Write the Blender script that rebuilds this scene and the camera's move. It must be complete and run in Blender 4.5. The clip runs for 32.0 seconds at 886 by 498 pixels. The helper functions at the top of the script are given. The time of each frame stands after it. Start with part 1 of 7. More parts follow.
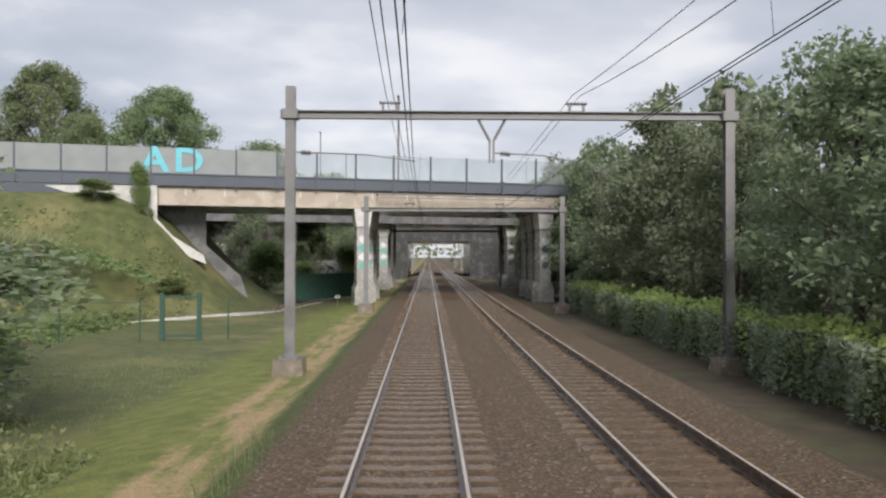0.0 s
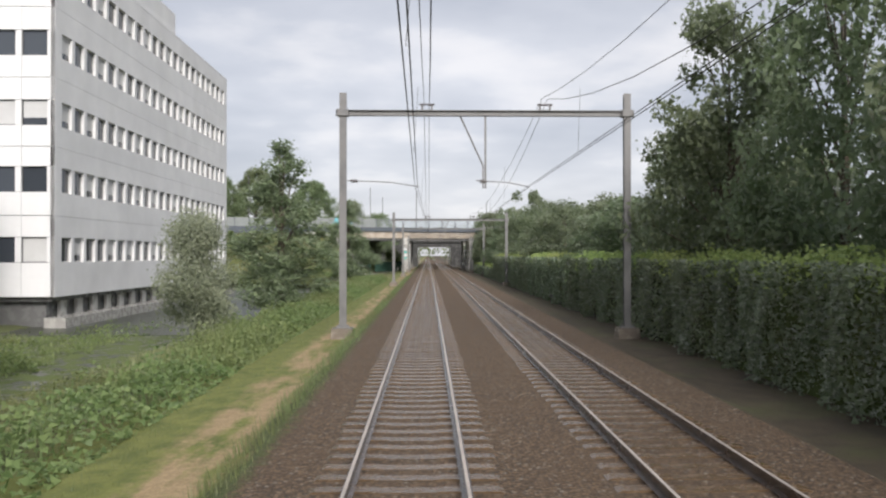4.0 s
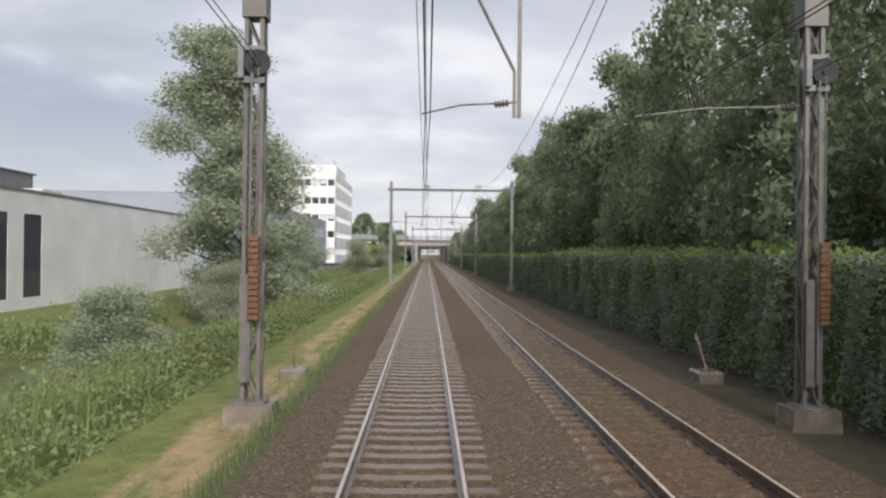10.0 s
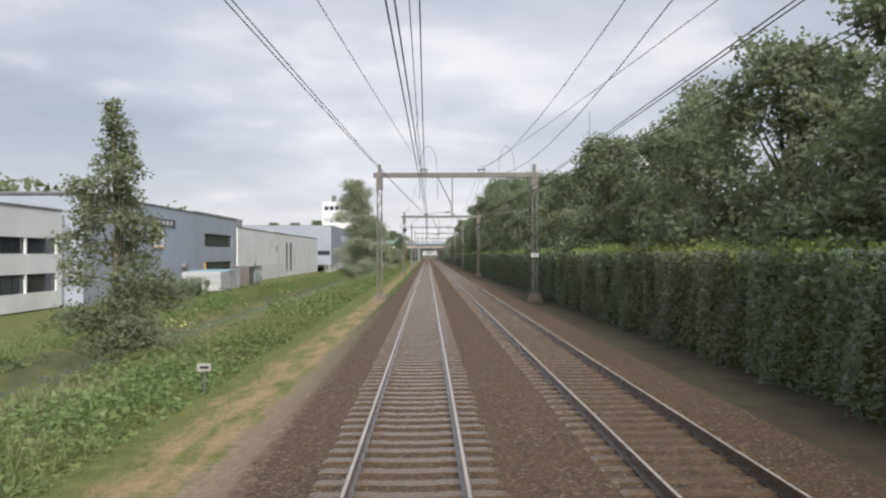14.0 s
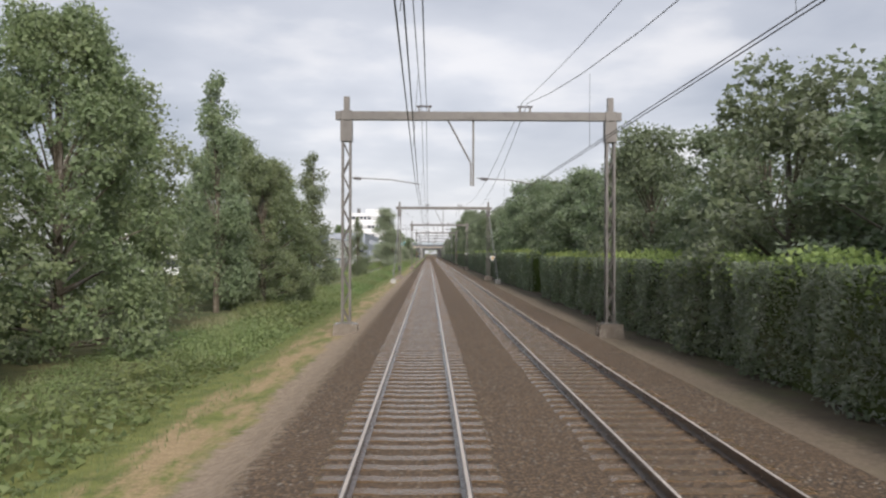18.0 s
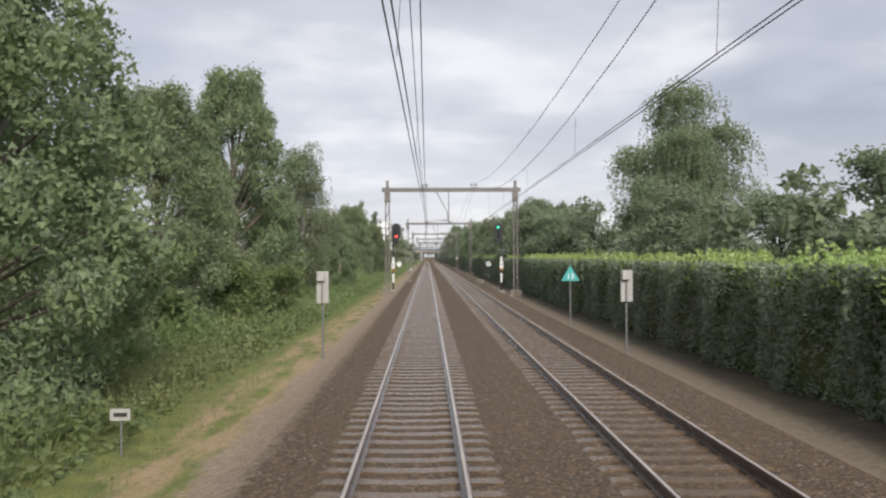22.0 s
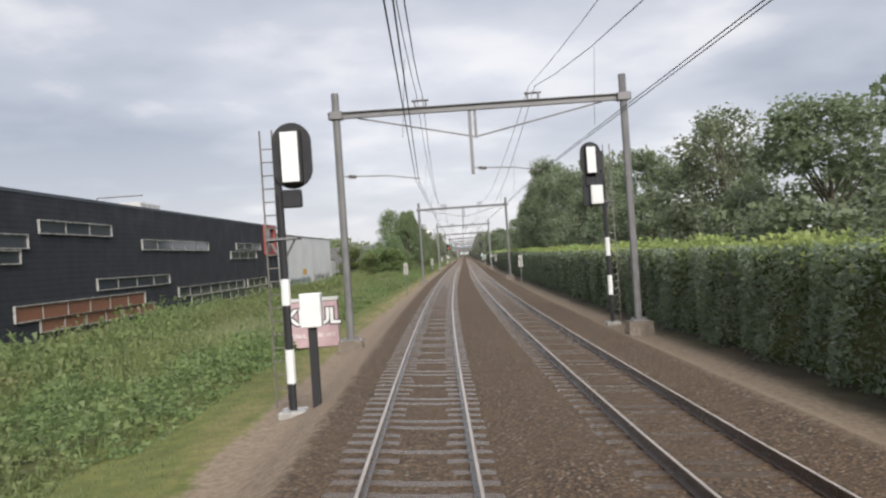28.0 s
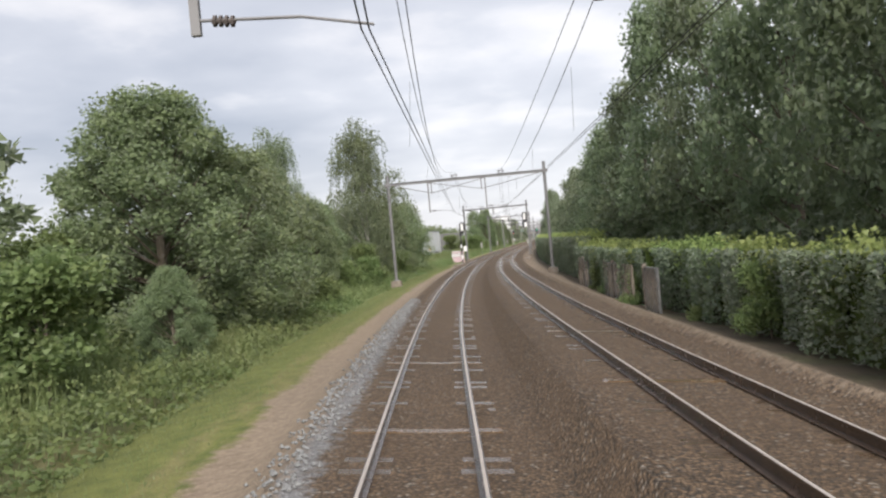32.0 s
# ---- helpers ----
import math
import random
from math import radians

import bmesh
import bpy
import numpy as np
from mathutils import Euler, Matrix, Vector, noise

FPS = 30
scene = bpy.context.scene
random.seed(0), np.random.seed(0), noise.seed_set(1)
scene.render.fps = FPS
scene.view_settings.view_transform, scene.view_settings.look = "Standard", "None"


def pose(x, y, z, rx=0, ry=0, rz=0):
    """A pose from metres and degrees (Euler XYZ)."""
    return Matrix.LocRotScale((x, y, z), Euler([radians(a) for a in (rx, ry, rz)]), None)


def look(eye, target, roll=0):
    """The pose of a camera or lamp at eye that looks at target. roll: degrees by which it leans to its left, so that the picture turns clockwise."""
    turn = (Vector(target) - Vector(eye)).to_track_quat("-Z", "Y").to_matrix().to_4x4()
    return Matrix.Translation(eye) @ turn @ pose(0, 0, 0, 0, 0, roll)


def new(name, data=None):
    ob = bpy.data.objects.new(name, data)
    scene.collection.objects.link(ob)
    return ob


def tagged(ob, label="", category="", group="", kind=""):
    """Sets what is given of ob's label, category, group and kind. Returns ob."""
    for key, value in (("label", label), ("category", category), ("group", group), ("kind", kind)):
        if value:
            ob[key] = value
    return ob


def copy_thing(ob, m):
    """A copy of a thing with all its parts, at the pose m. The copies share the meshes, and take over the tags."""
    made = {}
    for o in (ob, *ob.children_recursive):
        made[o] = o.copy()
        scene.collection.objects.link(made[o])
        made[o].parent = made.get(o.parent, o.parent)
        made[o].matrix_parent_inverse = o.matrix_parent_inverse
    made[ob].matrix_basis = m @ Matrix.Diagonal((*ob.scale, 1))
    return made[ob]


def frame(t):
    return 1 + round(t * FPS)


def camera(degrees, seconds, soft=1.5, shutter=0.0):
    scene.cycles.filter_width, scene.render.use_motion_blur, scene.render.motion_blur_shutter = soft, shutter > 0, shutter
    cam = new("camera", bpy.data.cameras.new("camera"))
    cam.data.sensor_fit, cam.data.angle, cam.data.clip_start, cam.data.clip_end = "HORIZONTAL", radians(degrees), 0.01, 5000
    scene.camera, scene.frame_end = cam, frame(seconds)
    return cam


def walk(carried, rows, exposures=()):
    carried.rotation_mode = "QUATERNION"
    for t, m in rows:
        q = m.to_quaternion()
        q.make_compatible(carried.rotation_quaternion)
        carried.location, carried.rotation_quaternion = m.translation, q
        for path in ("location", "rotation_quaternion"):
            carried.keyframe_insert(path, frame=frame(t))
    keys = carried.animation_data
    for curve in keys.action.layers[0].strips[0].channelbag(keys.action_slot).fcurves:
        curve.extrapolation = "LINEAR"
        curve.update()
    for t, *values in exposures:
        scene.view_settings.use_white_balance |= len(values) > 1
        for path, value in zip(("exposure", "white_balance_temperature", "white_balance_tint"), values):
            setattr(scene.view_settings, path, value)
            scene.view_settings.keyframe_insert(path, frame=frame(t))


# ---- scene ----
EXPO, SKY = 0.35, 0.8
cam = camera(55.8, 32.0, soft=2.3)
PATH = [
    (0, (0.263, 0.003, 2.84), (0.439, 10.001, 2.932), 0.16),
    (0.5, (0.262, -14.061, 2.84), (0.427, -4.062, 2.926), -0.04),
    (1, (0.263, -28.080, 2.84), (0.424, -18.081, 2.917), -0.11),
    (1.5, (0.262, -42.044, 2.84), (0.425, -32.046, 2.923), 0.08),
    (2, (0.262, -55.962, 2.84), (0.438, -45.964, 2.916), 0.51),
    (2.5, (0.262, -69.863, 2.84), (0.449, -59.865, 2.903), 0.34),
    (3, (0.261, -83.748, 2.84), (0.451, -73.750, 2.905), -0.00),
    (3.5, (0.262, -97.655, 2.84), (0.442, -87.657, 2.907), 0.02),
    (4, (0.262, -111.578, 2.84), (0.437, -101.580, 2.911), 0.00),
    (4.5, (0.262, -125.513, 2.84), (0.436, -115.514, 2.915), -0.00),
    (5, (0.262, -139.456, 2.84), (0.439, -129.458, 2.919), -0.02),
    (5.5, (0.262, -153.408, 2.84), (0.446, -143.410, 2.923), -0.08),
    (6, (0.263, -167.371, 2.84), (0.456, -157.373, 2.868), -0.46),
    (6.5, (0.262, -181.328, 2.84), (0.458, -171.330, 2.861), -0.33),
    (7, (0.262, -195.275, 2.84), (0.465, -185.277, 2.862), -0.22),
    (7.5, (0.262, -209.219, 2.84), (0.472, -199.221, 2.856), 0.14),
    (8, (0.263, -223.178, 2.84), (0.458, -213.180, 2.862), 0.01),
    (8.5, (0.262, -237.156, 2.84), (0.459, -227.158, 2.891), 0.25),
    (9, (0.260, -251.098, 2.84), (0.453, -241.100, 2.882), 0.17),
    (9.5, (0.262, -265.009, 2.84), (0.454, -255.011, 2.894), 0.22),
    (10, (0.262, -278.909, 2.84), (0.451, -268.911, 2.900), 0.65),
    (10.5, (0.262, -292.816, 2.84), (0.464, -282.818, 2.900), 0.32),
    (11, (0.262, -306.740, 2.84), (0.467, -296.742, 2.817), -0.19),
    (11.5, (0.262, -320.656, 2.84), (0.475, -310.658, 2.827), -0.25),
    (12, (0.262, -334.560, 2.84), (0.463, -324.562, 2.854), 0.01),
    (12.5, (0.262, -348.433, 2.84), (0.459, -338.435, 2.867), -0.17),
    (13, (0.260, -362.370, 2.84), (0.446, -352.372, 2.899), -0.31),
    (13.5, (0.262, -376.354, 2.84), (0.450, -366.356, 2.898), -0.20),
    (14, (0.262, -390.325, 2.84), (0.450, -380.327, 2.904), -0.22),
    (14.5, (0.262, -404.295, 2.84), (0.457, -394.297, 2.908), -0.39),
    (15, (0.262, -418.257, 2.84), (0.456, -408.259, 2.913), -0.10),
    (15.5, (0.262, -432.215, 2.84), (0.451, -422.217, 2.913), -0.01),
    (16, (0.262, -446.172, 2.84), (0.443, -436.174, 2.914), 0.05),
    (16.5, (0.262, -460.132, 2.84), (0.436, -450.134, 2.942), 0.20),
    (17, (0.262, -474.096, 2.84), (0.433, -464.098, 2.939), 0.21),
    (17.5, (0.262, -488.066, 2.84), (0.432, -478.068, 2.918), 0.50),
    (18, (0.262, -502.011, 2.84), (0.432, -492.013, 2.889), 0.14),
    (18.5, (0.262, -515.923, 2.84), (0.421, -505.924, 2.899), 0.06),
    (19, (0.263, -529.831, 2.84), (0.439, -519.833, 2.888), 0.03),
    (19.5, (0.262, -543.755, 2.84), (0.442, -533.757, 2.903), -0.17),
    (20, (0.262, -557.682, 2.84), (0.443, -547.684, 2.884), 0.18),
    (20.5, (0.261, -571.667, 2.84), (0.447, -561.669, 2.889), 0.23),
    (21, (0.262, -585.675, 2.84), (0.447, -575.677, 2.907), 0.60),
    (21.5, (0.262, -599.663, 2.84), (0.450, -589.665, 2.915), 0.76),
    (22, (0.262, -613.637, 2.84), (0.448, -603.639, 2.925), -0.23),
    (22.5, (0.261, -627.603, 2.84), (0.454, -617.605, 2.913), -0.51),
    (23, (0.262, -641.548, 2.84), (0.456, -631.550, 2.930), -0.44),
    (23.5, (0.261, -655.512, 2.84), (0.453, -645.514, 2.809), -0.64),
    (24, (0.263, -669.470, 2.84), (0.432, -659.472, 2.736), -0.99),
    (24.5, (0.334, -683.422, 2.84), (0.471, -673.423, 2.759), -1.46),
    (25, (0.467, -697.363, 2.84), (0.565, -687.364, 2.793), -1.58),
    (25.5, (0.629, -711.285, 2.84), (0.689, -701.285, 2.822), -1.99),
    (26, (0.781, -725.222, 2.84), (0.796, -715.222, 2.842), -2.33),
    (26.5, (0.952, -739.165, 2.84), (0.916, -729.166, 2.863), -2.75),
    (27, (1.207, -753.109, 2.84), (1.109, -743.110, 2.884), -3.18),
    (27.5, (1.604, -767.047, 2.84), (1.434, -757.048, 2.904), -3.63),
    (28, (2.166, -780.971, 2.84), (1.912, -770.974, 2.912), -3.92),
    (28.5, (2.838, -794.914, 2.84), (2.481, -784.920, 2.906), -4.22),
    (29, (3.596, -808.871, 2.84), (3.137, -798.881, 2.905), -4.52),
    (29.5, (4.454, -822.819, 2.84), (3.870, -812.837, 2.910), -4.81),
    (30, (5.437, -836.766, 2.84), (4.733, -826.791, 2.913), -4.98),
    (30.5, (6.635, -850.732, 2.84), (5.817, -840.766, 2.877), -4.99),
    (31, (8.084, -864.679, 2.84), (7.144, -854.724, 2.886), -5.14),
    (31.5, (9.671, -878.600, 2.84), (8.587, -868.659, 2.827), -5.22),
    (32, (11.570, -892.518, 2.84), (10.320, -882.596, 2.784), -5.20),
]
walk(cam, [(t, look(eye, target, roll)) for t, eye, target, roll in PATH], exposures=[(0, EXPO, 6440, 13.2), (30.5, EXPO, 6440, 13.2), (32, EXPO + 0.2, 6490, 13.2)])

# ---- sky, sun ----
SUN_EL, SUN_AZ = radians(34), radians(165)      # azimuth from +y towards +x
world = bpy.data.worlds.new("overcast")
scene.world = world
world.use_nodes = True


class Graph:
    """A short way to write node graphs."""

    def __init__(self, tree):
        self.t = tree
        tree.nodes.clear()

    def add(self, kind, **inputs):
        node = self.t.nodes.new(kind)
        for key, value in inputs.items():
            if key.startswith("p_"):
                continue
            spot = node.inputs[int(key[1:])] if key[0] == "i" and key[1:].isdigit() else node.inputs[key.replace("_", " ")]
            if isinstance(value, bpy.types.NodeSocket):
                self.t.links.new(value, spot)
            else:
                spot.default_value = value
        return node

    def math(self, op, a, b=0.0, c=None, clamp=False):
        n = self.t.nodes.new("ShaderNodeMath")
        n.operation, n.use_clamp = op, clamp
        for k, v in enumerate((a, b) if c is None else (a, b, c)):
            if isinstance(v, bpy.types.NodeSocket):
                self.t.links.new(v, n.inputs[k])
            else:
                n.inputs[k].default_value = v
        return n.outputs[0]

    def mix(self, fac, a, b, blend="MIX"):
        n = self.t.nodes.new("ShaderNodeMix")
        n.data_type, n.blend_type = "RGBA", blend
        for spot, v in ((n.inputs[0], fac), (n.inputs[6], a), (n.inputs[7], b)):
            if isinstance(v, bpy.types.NodeSocket):
                self.t.links.new(v, spot)
            elif isinstance(v, tuple):
                spot.default_value = (*v[:3], 1)
            else:
                spot.default_value = v
        return n.outputs[2]

    def noise(self, vec, scale, detail=4.0, rough=0.55):
        n = self.add("ShaderNodeTexNoise", Vector=vec, Scale=scale, Detail=detail, Roughness=rough)
        return n.outputs[0]

    def ramp(self, fac, lo, hi):
        n = self.add("ShaderNodeMapRange", Value=fac, i1=lo, i2=hi)
        n.clamp = True
        return n.outputs[0]

    def link(self, a, b):
        self.t.links.new(a, b)


g = Graph(world.node_tree)
sky = g.add("ShaderNodeTexSky")
sky.sky_type, sky.sun_disc = "NISHITA", False
sky.sun_elevation, sky.sun_rotation = SUN_EL, SUN_AZ
ray = g.add("ShaderNodeTexCoord").outputs["Generated"]
sep = g.add("ShaderNodeSeparateXYZ", Vector=ray)
lift = g.math("ADD", g.math("MAXIMUM", sep.outputs[2], 0.0), 0.16)
flat = g.add("ShaderNodeCombineXYZ", X=g.math("DIVIDE", sep.outputs[0], lift), Y=g.math("DIVIDE", sep.outputs[1], lift), Z=0.35)
big = g.noise(flat.outputs[0], 0.8, 4.0, 0.45)
small = g.noise(flat.outputs[0], 2.3, 5.0, 0.5)
mass = g.ramp(g.math("ADD", g.math("MULTIPLY", big, 0.72), g.math("MULTIPLY", small, 0.28)), 0.36, 0.58)
aside = g.ramp(g.math("ABSOLUTE", g.math("SUBTRACT", sep.outputs[0], 0.03)), 0.06, 0.4)
mass = g.math("ADD", g.math("MULTIPLY", mass, 0.72), g.math("MULTIPLY", aside, 0.26), clamp=True)
cloud = g.mix(mass, (0.86, 0.88, 0.91), (0.42, 0.46, 0.53))
edge = g.ramp(g.math("ADD", g.math("MULTIPLY", big, 0.55), g.math("MULTIPLY", small, 0.45)), 0.38, 0.47)
cloud = g.mix(g.math("MULTIPLY", g.math("SUBTRACT", 1.0, edge), 0.5), cloud, (1.0, 0.98, 0.95))
low = g.ramp(sep.outputs[2], 0.16, 0.0)
cloud = g.mix(g.math("MULTIPLY", low, 0.55), cloud, (0.93, 0.93, 0.94))
blue = g.add("ShaderNodeBackground", Color=sky.outputs[0], Strength=0.10)
grey = g.add("ShaderNodeBackground", Color=cloud, Strength=SKY)
both = g.add("ShaderNodeMixShader", Fac=0.9)
g.link(blue.outputs[0], both.inputs[1])
g.link(grey.outputs[0], both.inputs[2])
g.link(both.outputs[0], g.add("ShaderNodeOutputWorld").inputs[0])

lamp = bpy.data.lights.new("sun", "SUN")
lamp.energy, lamp.angle, lamp.color = 3.7, radians(24), (1.0, 0.96, 0.9)
sun = new("sun", lamp)
sun.matrix_basis = look((0, 0, 80), (-math.sin(SUN_AZ) * math.cos(SUN_EL), -math.cos(SUN_AZ) * math.cos(SUN_EL), 80 - math.sin(SUN_EL)))

# ---- the line of the tracks ----


def cx(y):
    """Where the middle of the first track lies across the place."""
    u = max(0.0, -660.0 - y)
    return 2.263e-5 * u * u + 7.711e-7 * u ** 3 + 0.1 * smooth(0, 65, u) + 0.1 * smooth(195, 225, u)


def apart(y):
    """From the first track's middle to the second's."""
    return 3.95 + 0.24 * smooth(-765, -798, y)


def lift(y):
    """How far the second track climbs above the first in the curve."""
    return 0.45 * smooth(-775, -860, y)


def bend(y):
    """The turn of the line to the left, in radians."""
    u = max(0.0, -660.0 - y)
    return 4.526e-5 * u + 2.3133e-6 * u * u


def cant(y):
    """The lean of the rails in the curve, in radians."""
    return -radians(min(5.1, max(0.0, (-655.0 - y) * 0.037)))


def W(u, y, z):
    a = bend(y)
    return Vector((cx(y) + u * math.cos(a), y + u * math.sin(a), z))


def stand(u, y, z=0.0, turn=0.0):
    """A pose on the line: u metres beside the first track's middle."""
    p = W(u, y, z)
    return pose(p.x, p.y, p.z, 0, 0, math.degrees(bend(y)) + turn)


def smooth(a, b, x):
    t = min(1.0, max(0.0, (x - a) / (b - a)))
    return t * t * (3 - 2 * t)


# ---- materials ----
def paint(name, one, two, scale=3.0, rough=0.7, bump=0.2, grain=40.0, metal=0.0, big=0.25, vary=0.0, stripe=None):
    """A surface with two colours mixed by noise, a wide stain, fine relief; vary: how far each object differs."""
    m = bpy.data.materials.new(name)
    m.use_nodes = True
    g = Graph(m.node_tree)
    where = g.add("ShaderNodeTexCoord").outputs["Object"]
    fine = g.noise(where, scale, 5.0, 0.6)
    wide = g.noise(where, big, 3.0)
    col = g.mix(g.ramp(fine, 0.3, 0.7), one, two)
    col = g.mix(g.math("MULTIPLY", g.ramp(wide, 0.35, 0.75), 0.45), col, tuple(0.62 * c for c in two))
    if vary:
        rnd = g.add("ShaderNodeObjectInfo").outputs["Random"]
        hsv = g.add("ShaderNodeHueSaturation", Value=g.math("ADD", 1.0 - vary, g.math("MULTIPLY", rnd, 2 * vary)), Color=col)
        col = hsv.outputs[0]
    rel = g.noise(where, grain, 4.0)
    height = rel
    if stripe:
        axis, pitch = stripe
        s = g.add("ShaderNodeSeparateXYZ", Vector=where)
        wave = g.math("SINE", g.math("MULTIPLY", s.outputs[axis], 2 * math.pi / pitch))
        height = g.math("ADD", g.math("MULTIPLY", rel, 0.2), wave)
        col = g.mix(g.ramp(wave, -1.0, -0.5), tuple(0.75 * c for c in one), col)
    nrm = g.add("ShaderNodeBump", Strength=bump, Distance=0.02, Height=height)
    out = g.add("ShaderNodeBsdfPrincipled", Base_Color=col, Roughness=g.ramp(fine, -0.6 + rough, 1.4 * rough + 0.05), Metallic=metal, Normal=nrm.outputs[0])
    g.link(out.outputs[0], g.add("ShaderNodeOutputMaterial").inputs[0])
    return m


def foliage(name, one, two, young=(0.24, 0.27, 0.08), clear=0.5, sheen=0.4):
    """Leaves: each leaf, and each plant, of its own green; some light comes through."""
    m = bpy.data.materials.new(name)
    m.use_nodes = True
    g = Graph(m.node_tree)
    leaf = g.add("ShaderNodeNewGeometry").outputs["Random Per Island"]
    plant = g.add("ShaderNodeObjectInfo").outputs["Random"]
    where = g.add("ShaderNodeTexCoord").outputs["Object"]
    col = g.mix(leaf, one, two)
    col = g.mix(g.math("MULTIPLY", g.ramp(g.noise(where, 0.6, 2.0), 0.5, 0.75), 0.45), col, young)
    # cut saturation, raised value and the sheen below stand in for pale haze
    hsv = g.add("ShaderNodeHueSaturation", Hue=g.math("ADD", 0.485, g.math("MULTIPLY", plant, 0.03)), Saturation=0.8, Value=g.math("ADD", 1.12, g.math("MULTIPLY", plant, 0.3)), Color=col)
    body = g.add("ShaderNodeBsdfPrincipled", Base_Color=hsv.outputs[0], Roughness=0.55)
    body.inputs["Sheen Weight"].default_value, body.inputs["Sheen Roughness"].default_value = sheen, 0.6
    glow = g.add("ShaderNodeBsdfTranslucent", Color=hsv.outputs[0])
    both = g.add("ShaderNodeMixShader", Fac=clear)
    g.link(body.outputs[0], both.inputs[1])
    g.link(glow.outputs[0], both.inputs[2])
    g.link(both.outputs[0], g.add("ShaderNodeOutputMaterial").inputs[0])
    return m


def ground_stuff():
    """Ballast, trodden earth, dry and green grass, told apart by the way from the track."""
    m = bpy.data.materials.new("ground")
    m.use_nodes = True
    g = Graph(m.node_tree)
    uv = g.add("ShaderNodeUVMap")
    uv.uv_map = "line"
    s = g.add("ShaderNodeSeparateXYZ", Vector=uv.outputs[0])
    u, v = s.outputs[0], s.outputs[1]
    where = g.add("ShaderNodeTexCoord").outputs["Object"]
    wob = g.math("ADD", g.math("MULTIPLY", g.math("SUBTRACT", g.noise(where, 0.35, 3.0), 0.5), 1.7), g.math("MULTIPLY", g.math("SUBTRACT", g.noise(where, 2.4, 4.0), 0.5), 1.2))
    w = g.math("ADD", u, wob)
    wfine = g.math("ADD", u, g.math("MULTIPLY", g.math("SUBTRACT", g.noise(where, 5.0, 4.0), 0.5), 0.9))
    # stones
    cell = g.add("ShaderNodeTexVoronoi", Vector=where, Scale=17.0)
    cell2 = g.add("ShaderNodeTexVoronoi", Vector=where, Scale=31.0)
    tone = g.add("ShaderNodeSeparateColor", Color=cell.outputs["Color"])
    stone = g.mix(tone.outputs[0], (0.066, 0.041, 0.021), (0.215, 0.142, 0.083))
    stone = g.mix(g.ramp(tone.outputs[1], 0.92, 0.98), stone, (0.3, 0.26, 0.21))
    stone = g.mix(g.ramp(cell.outputs["Distance"], 0.35, 0.75), stone, (0.04, 0.029, 0.019))
    rust = g.math("MULTIPLY", g.ramp(g.noise(where, 0.5, 4.0), 0.35, 0.7), 0.5)
    stone = g.mix(rust, stone, (0.105, 0.066, 0.036))
    # grey new stones on the shoulder far down the line
    fresh = g.math("MULTIPLY", g.ramp(v, -846.0, -856.0), g.math("MULTIPLY", g.ramp(wfine, -1.35, -1.6), g.ramp(wfine, -2.75, -2.5)))
    stone = g.mix(fresh, stone, g.mix(tone.outputs[0], (0.14, 0.135, 0.13), (0.27, 0.265, 0.26)))
    # earth, grass
    earth = g.mix(g.ramp(g.noise(where, 1.3, 5.0), 0.3, 0.7), (0.2, 0.145, 0.095), (0.34, 0.26, 0.18))
    earth = g.mix(g.math("MULTIPLY", g.ramp(g.noise(where, 9.0, 3.0), 0.5, 0.7), 0.5), earth, (0.24, 0.22, 0.2))
    straw = g.mix(g.noise(where, 3.0, 5.0), (0.26, 0.21, 0.09), (0.46, 0.35, 0.19))
    green = g.mix(g.ramp(g.noise(where, 1.7, 5.0), 0.3, 0.7), (0.05, 0.066, 0.019), (0.108, 0.116, 0.04))
    green = g.mix(g.math("MULTIPLY", g.ramp(g.noise(where, 0.22, 3.0), 0.5, 0.75), 0.35), green, straw)
    # dark brown soil with the shade of hedge and woods put into its colour
    shaded_soil = g.mix(g.ramp(g.noise(where, 1.2, 4.0), 0.3, 0.7), (0.045, 0.036, 0.022), (0.085, 0.064, 0.038))
    # left of the line, outwards
    fresh_grass = g.mix(g.ramp(g.noise(where, 2.2, 5.0), 0.3, 0.7), (0.076, 0.096, 0.018), (0.165, 0.176, 0.042))
    dry = g.mix(g.noise(where, 4.0, 5.0), (0.22, 0.155, 0.078), (0.36, 0.265, 0.15))
    along = g.add("ShaderNodeCombineXYZ", X=g.math("MULTIPLY", u, 1.6), Y=g.math("MULTIPLY", v, 0.35), Z=0.0).outputs[0]
    worn = g.math("ADD", g.math("MULTIPLY", g.noise(along, 1.0, 5.0, 0.65), 0.75), g.math("MULTIPLY", g.noise(where, 7.0, 4.0, 0.7), 0.25))
    bare = g.mix(g.ramp(worn, 0.43, 0.56), fresh_grass, dry)
    trodden = g.mix(g.ramp(g.noise(where, 6.0, 4.0), 0.35, 0.65), (0.195, 0.147, 0.102), (0.285, 0.22, 0.155))
    far = g.ramp(v, -330.0, -380.0)
    last = g.ramp(v, -690.0, -770.0)
    slow = g.math("ADD", g.math("MULTIPLY", g.math("SUBTRACT", g.noise(where, 0.3, 2.0), 0.5), 0.9), g.math("MULTIPLY", g.math("SUBTRACT", g.noise(where, 3.0, 4.0), 0.5), 0.8))
    ws = g.math("ADD", u, slow)
    lush = g.mix(g.ramp(g.noise(where, 4.0, 4.0), 0.3, 0.7), (0.045, 0.062, 0.014), (0.085, 0.105, 0.028))
    shoulder = g.math("ADD", wfine, g.math("MULTIPLY", last, -0.35))
    col = g.mix(g.ramp(shoulder, -2.1, -2.4), stone, g.mix(far, lush, trodden))
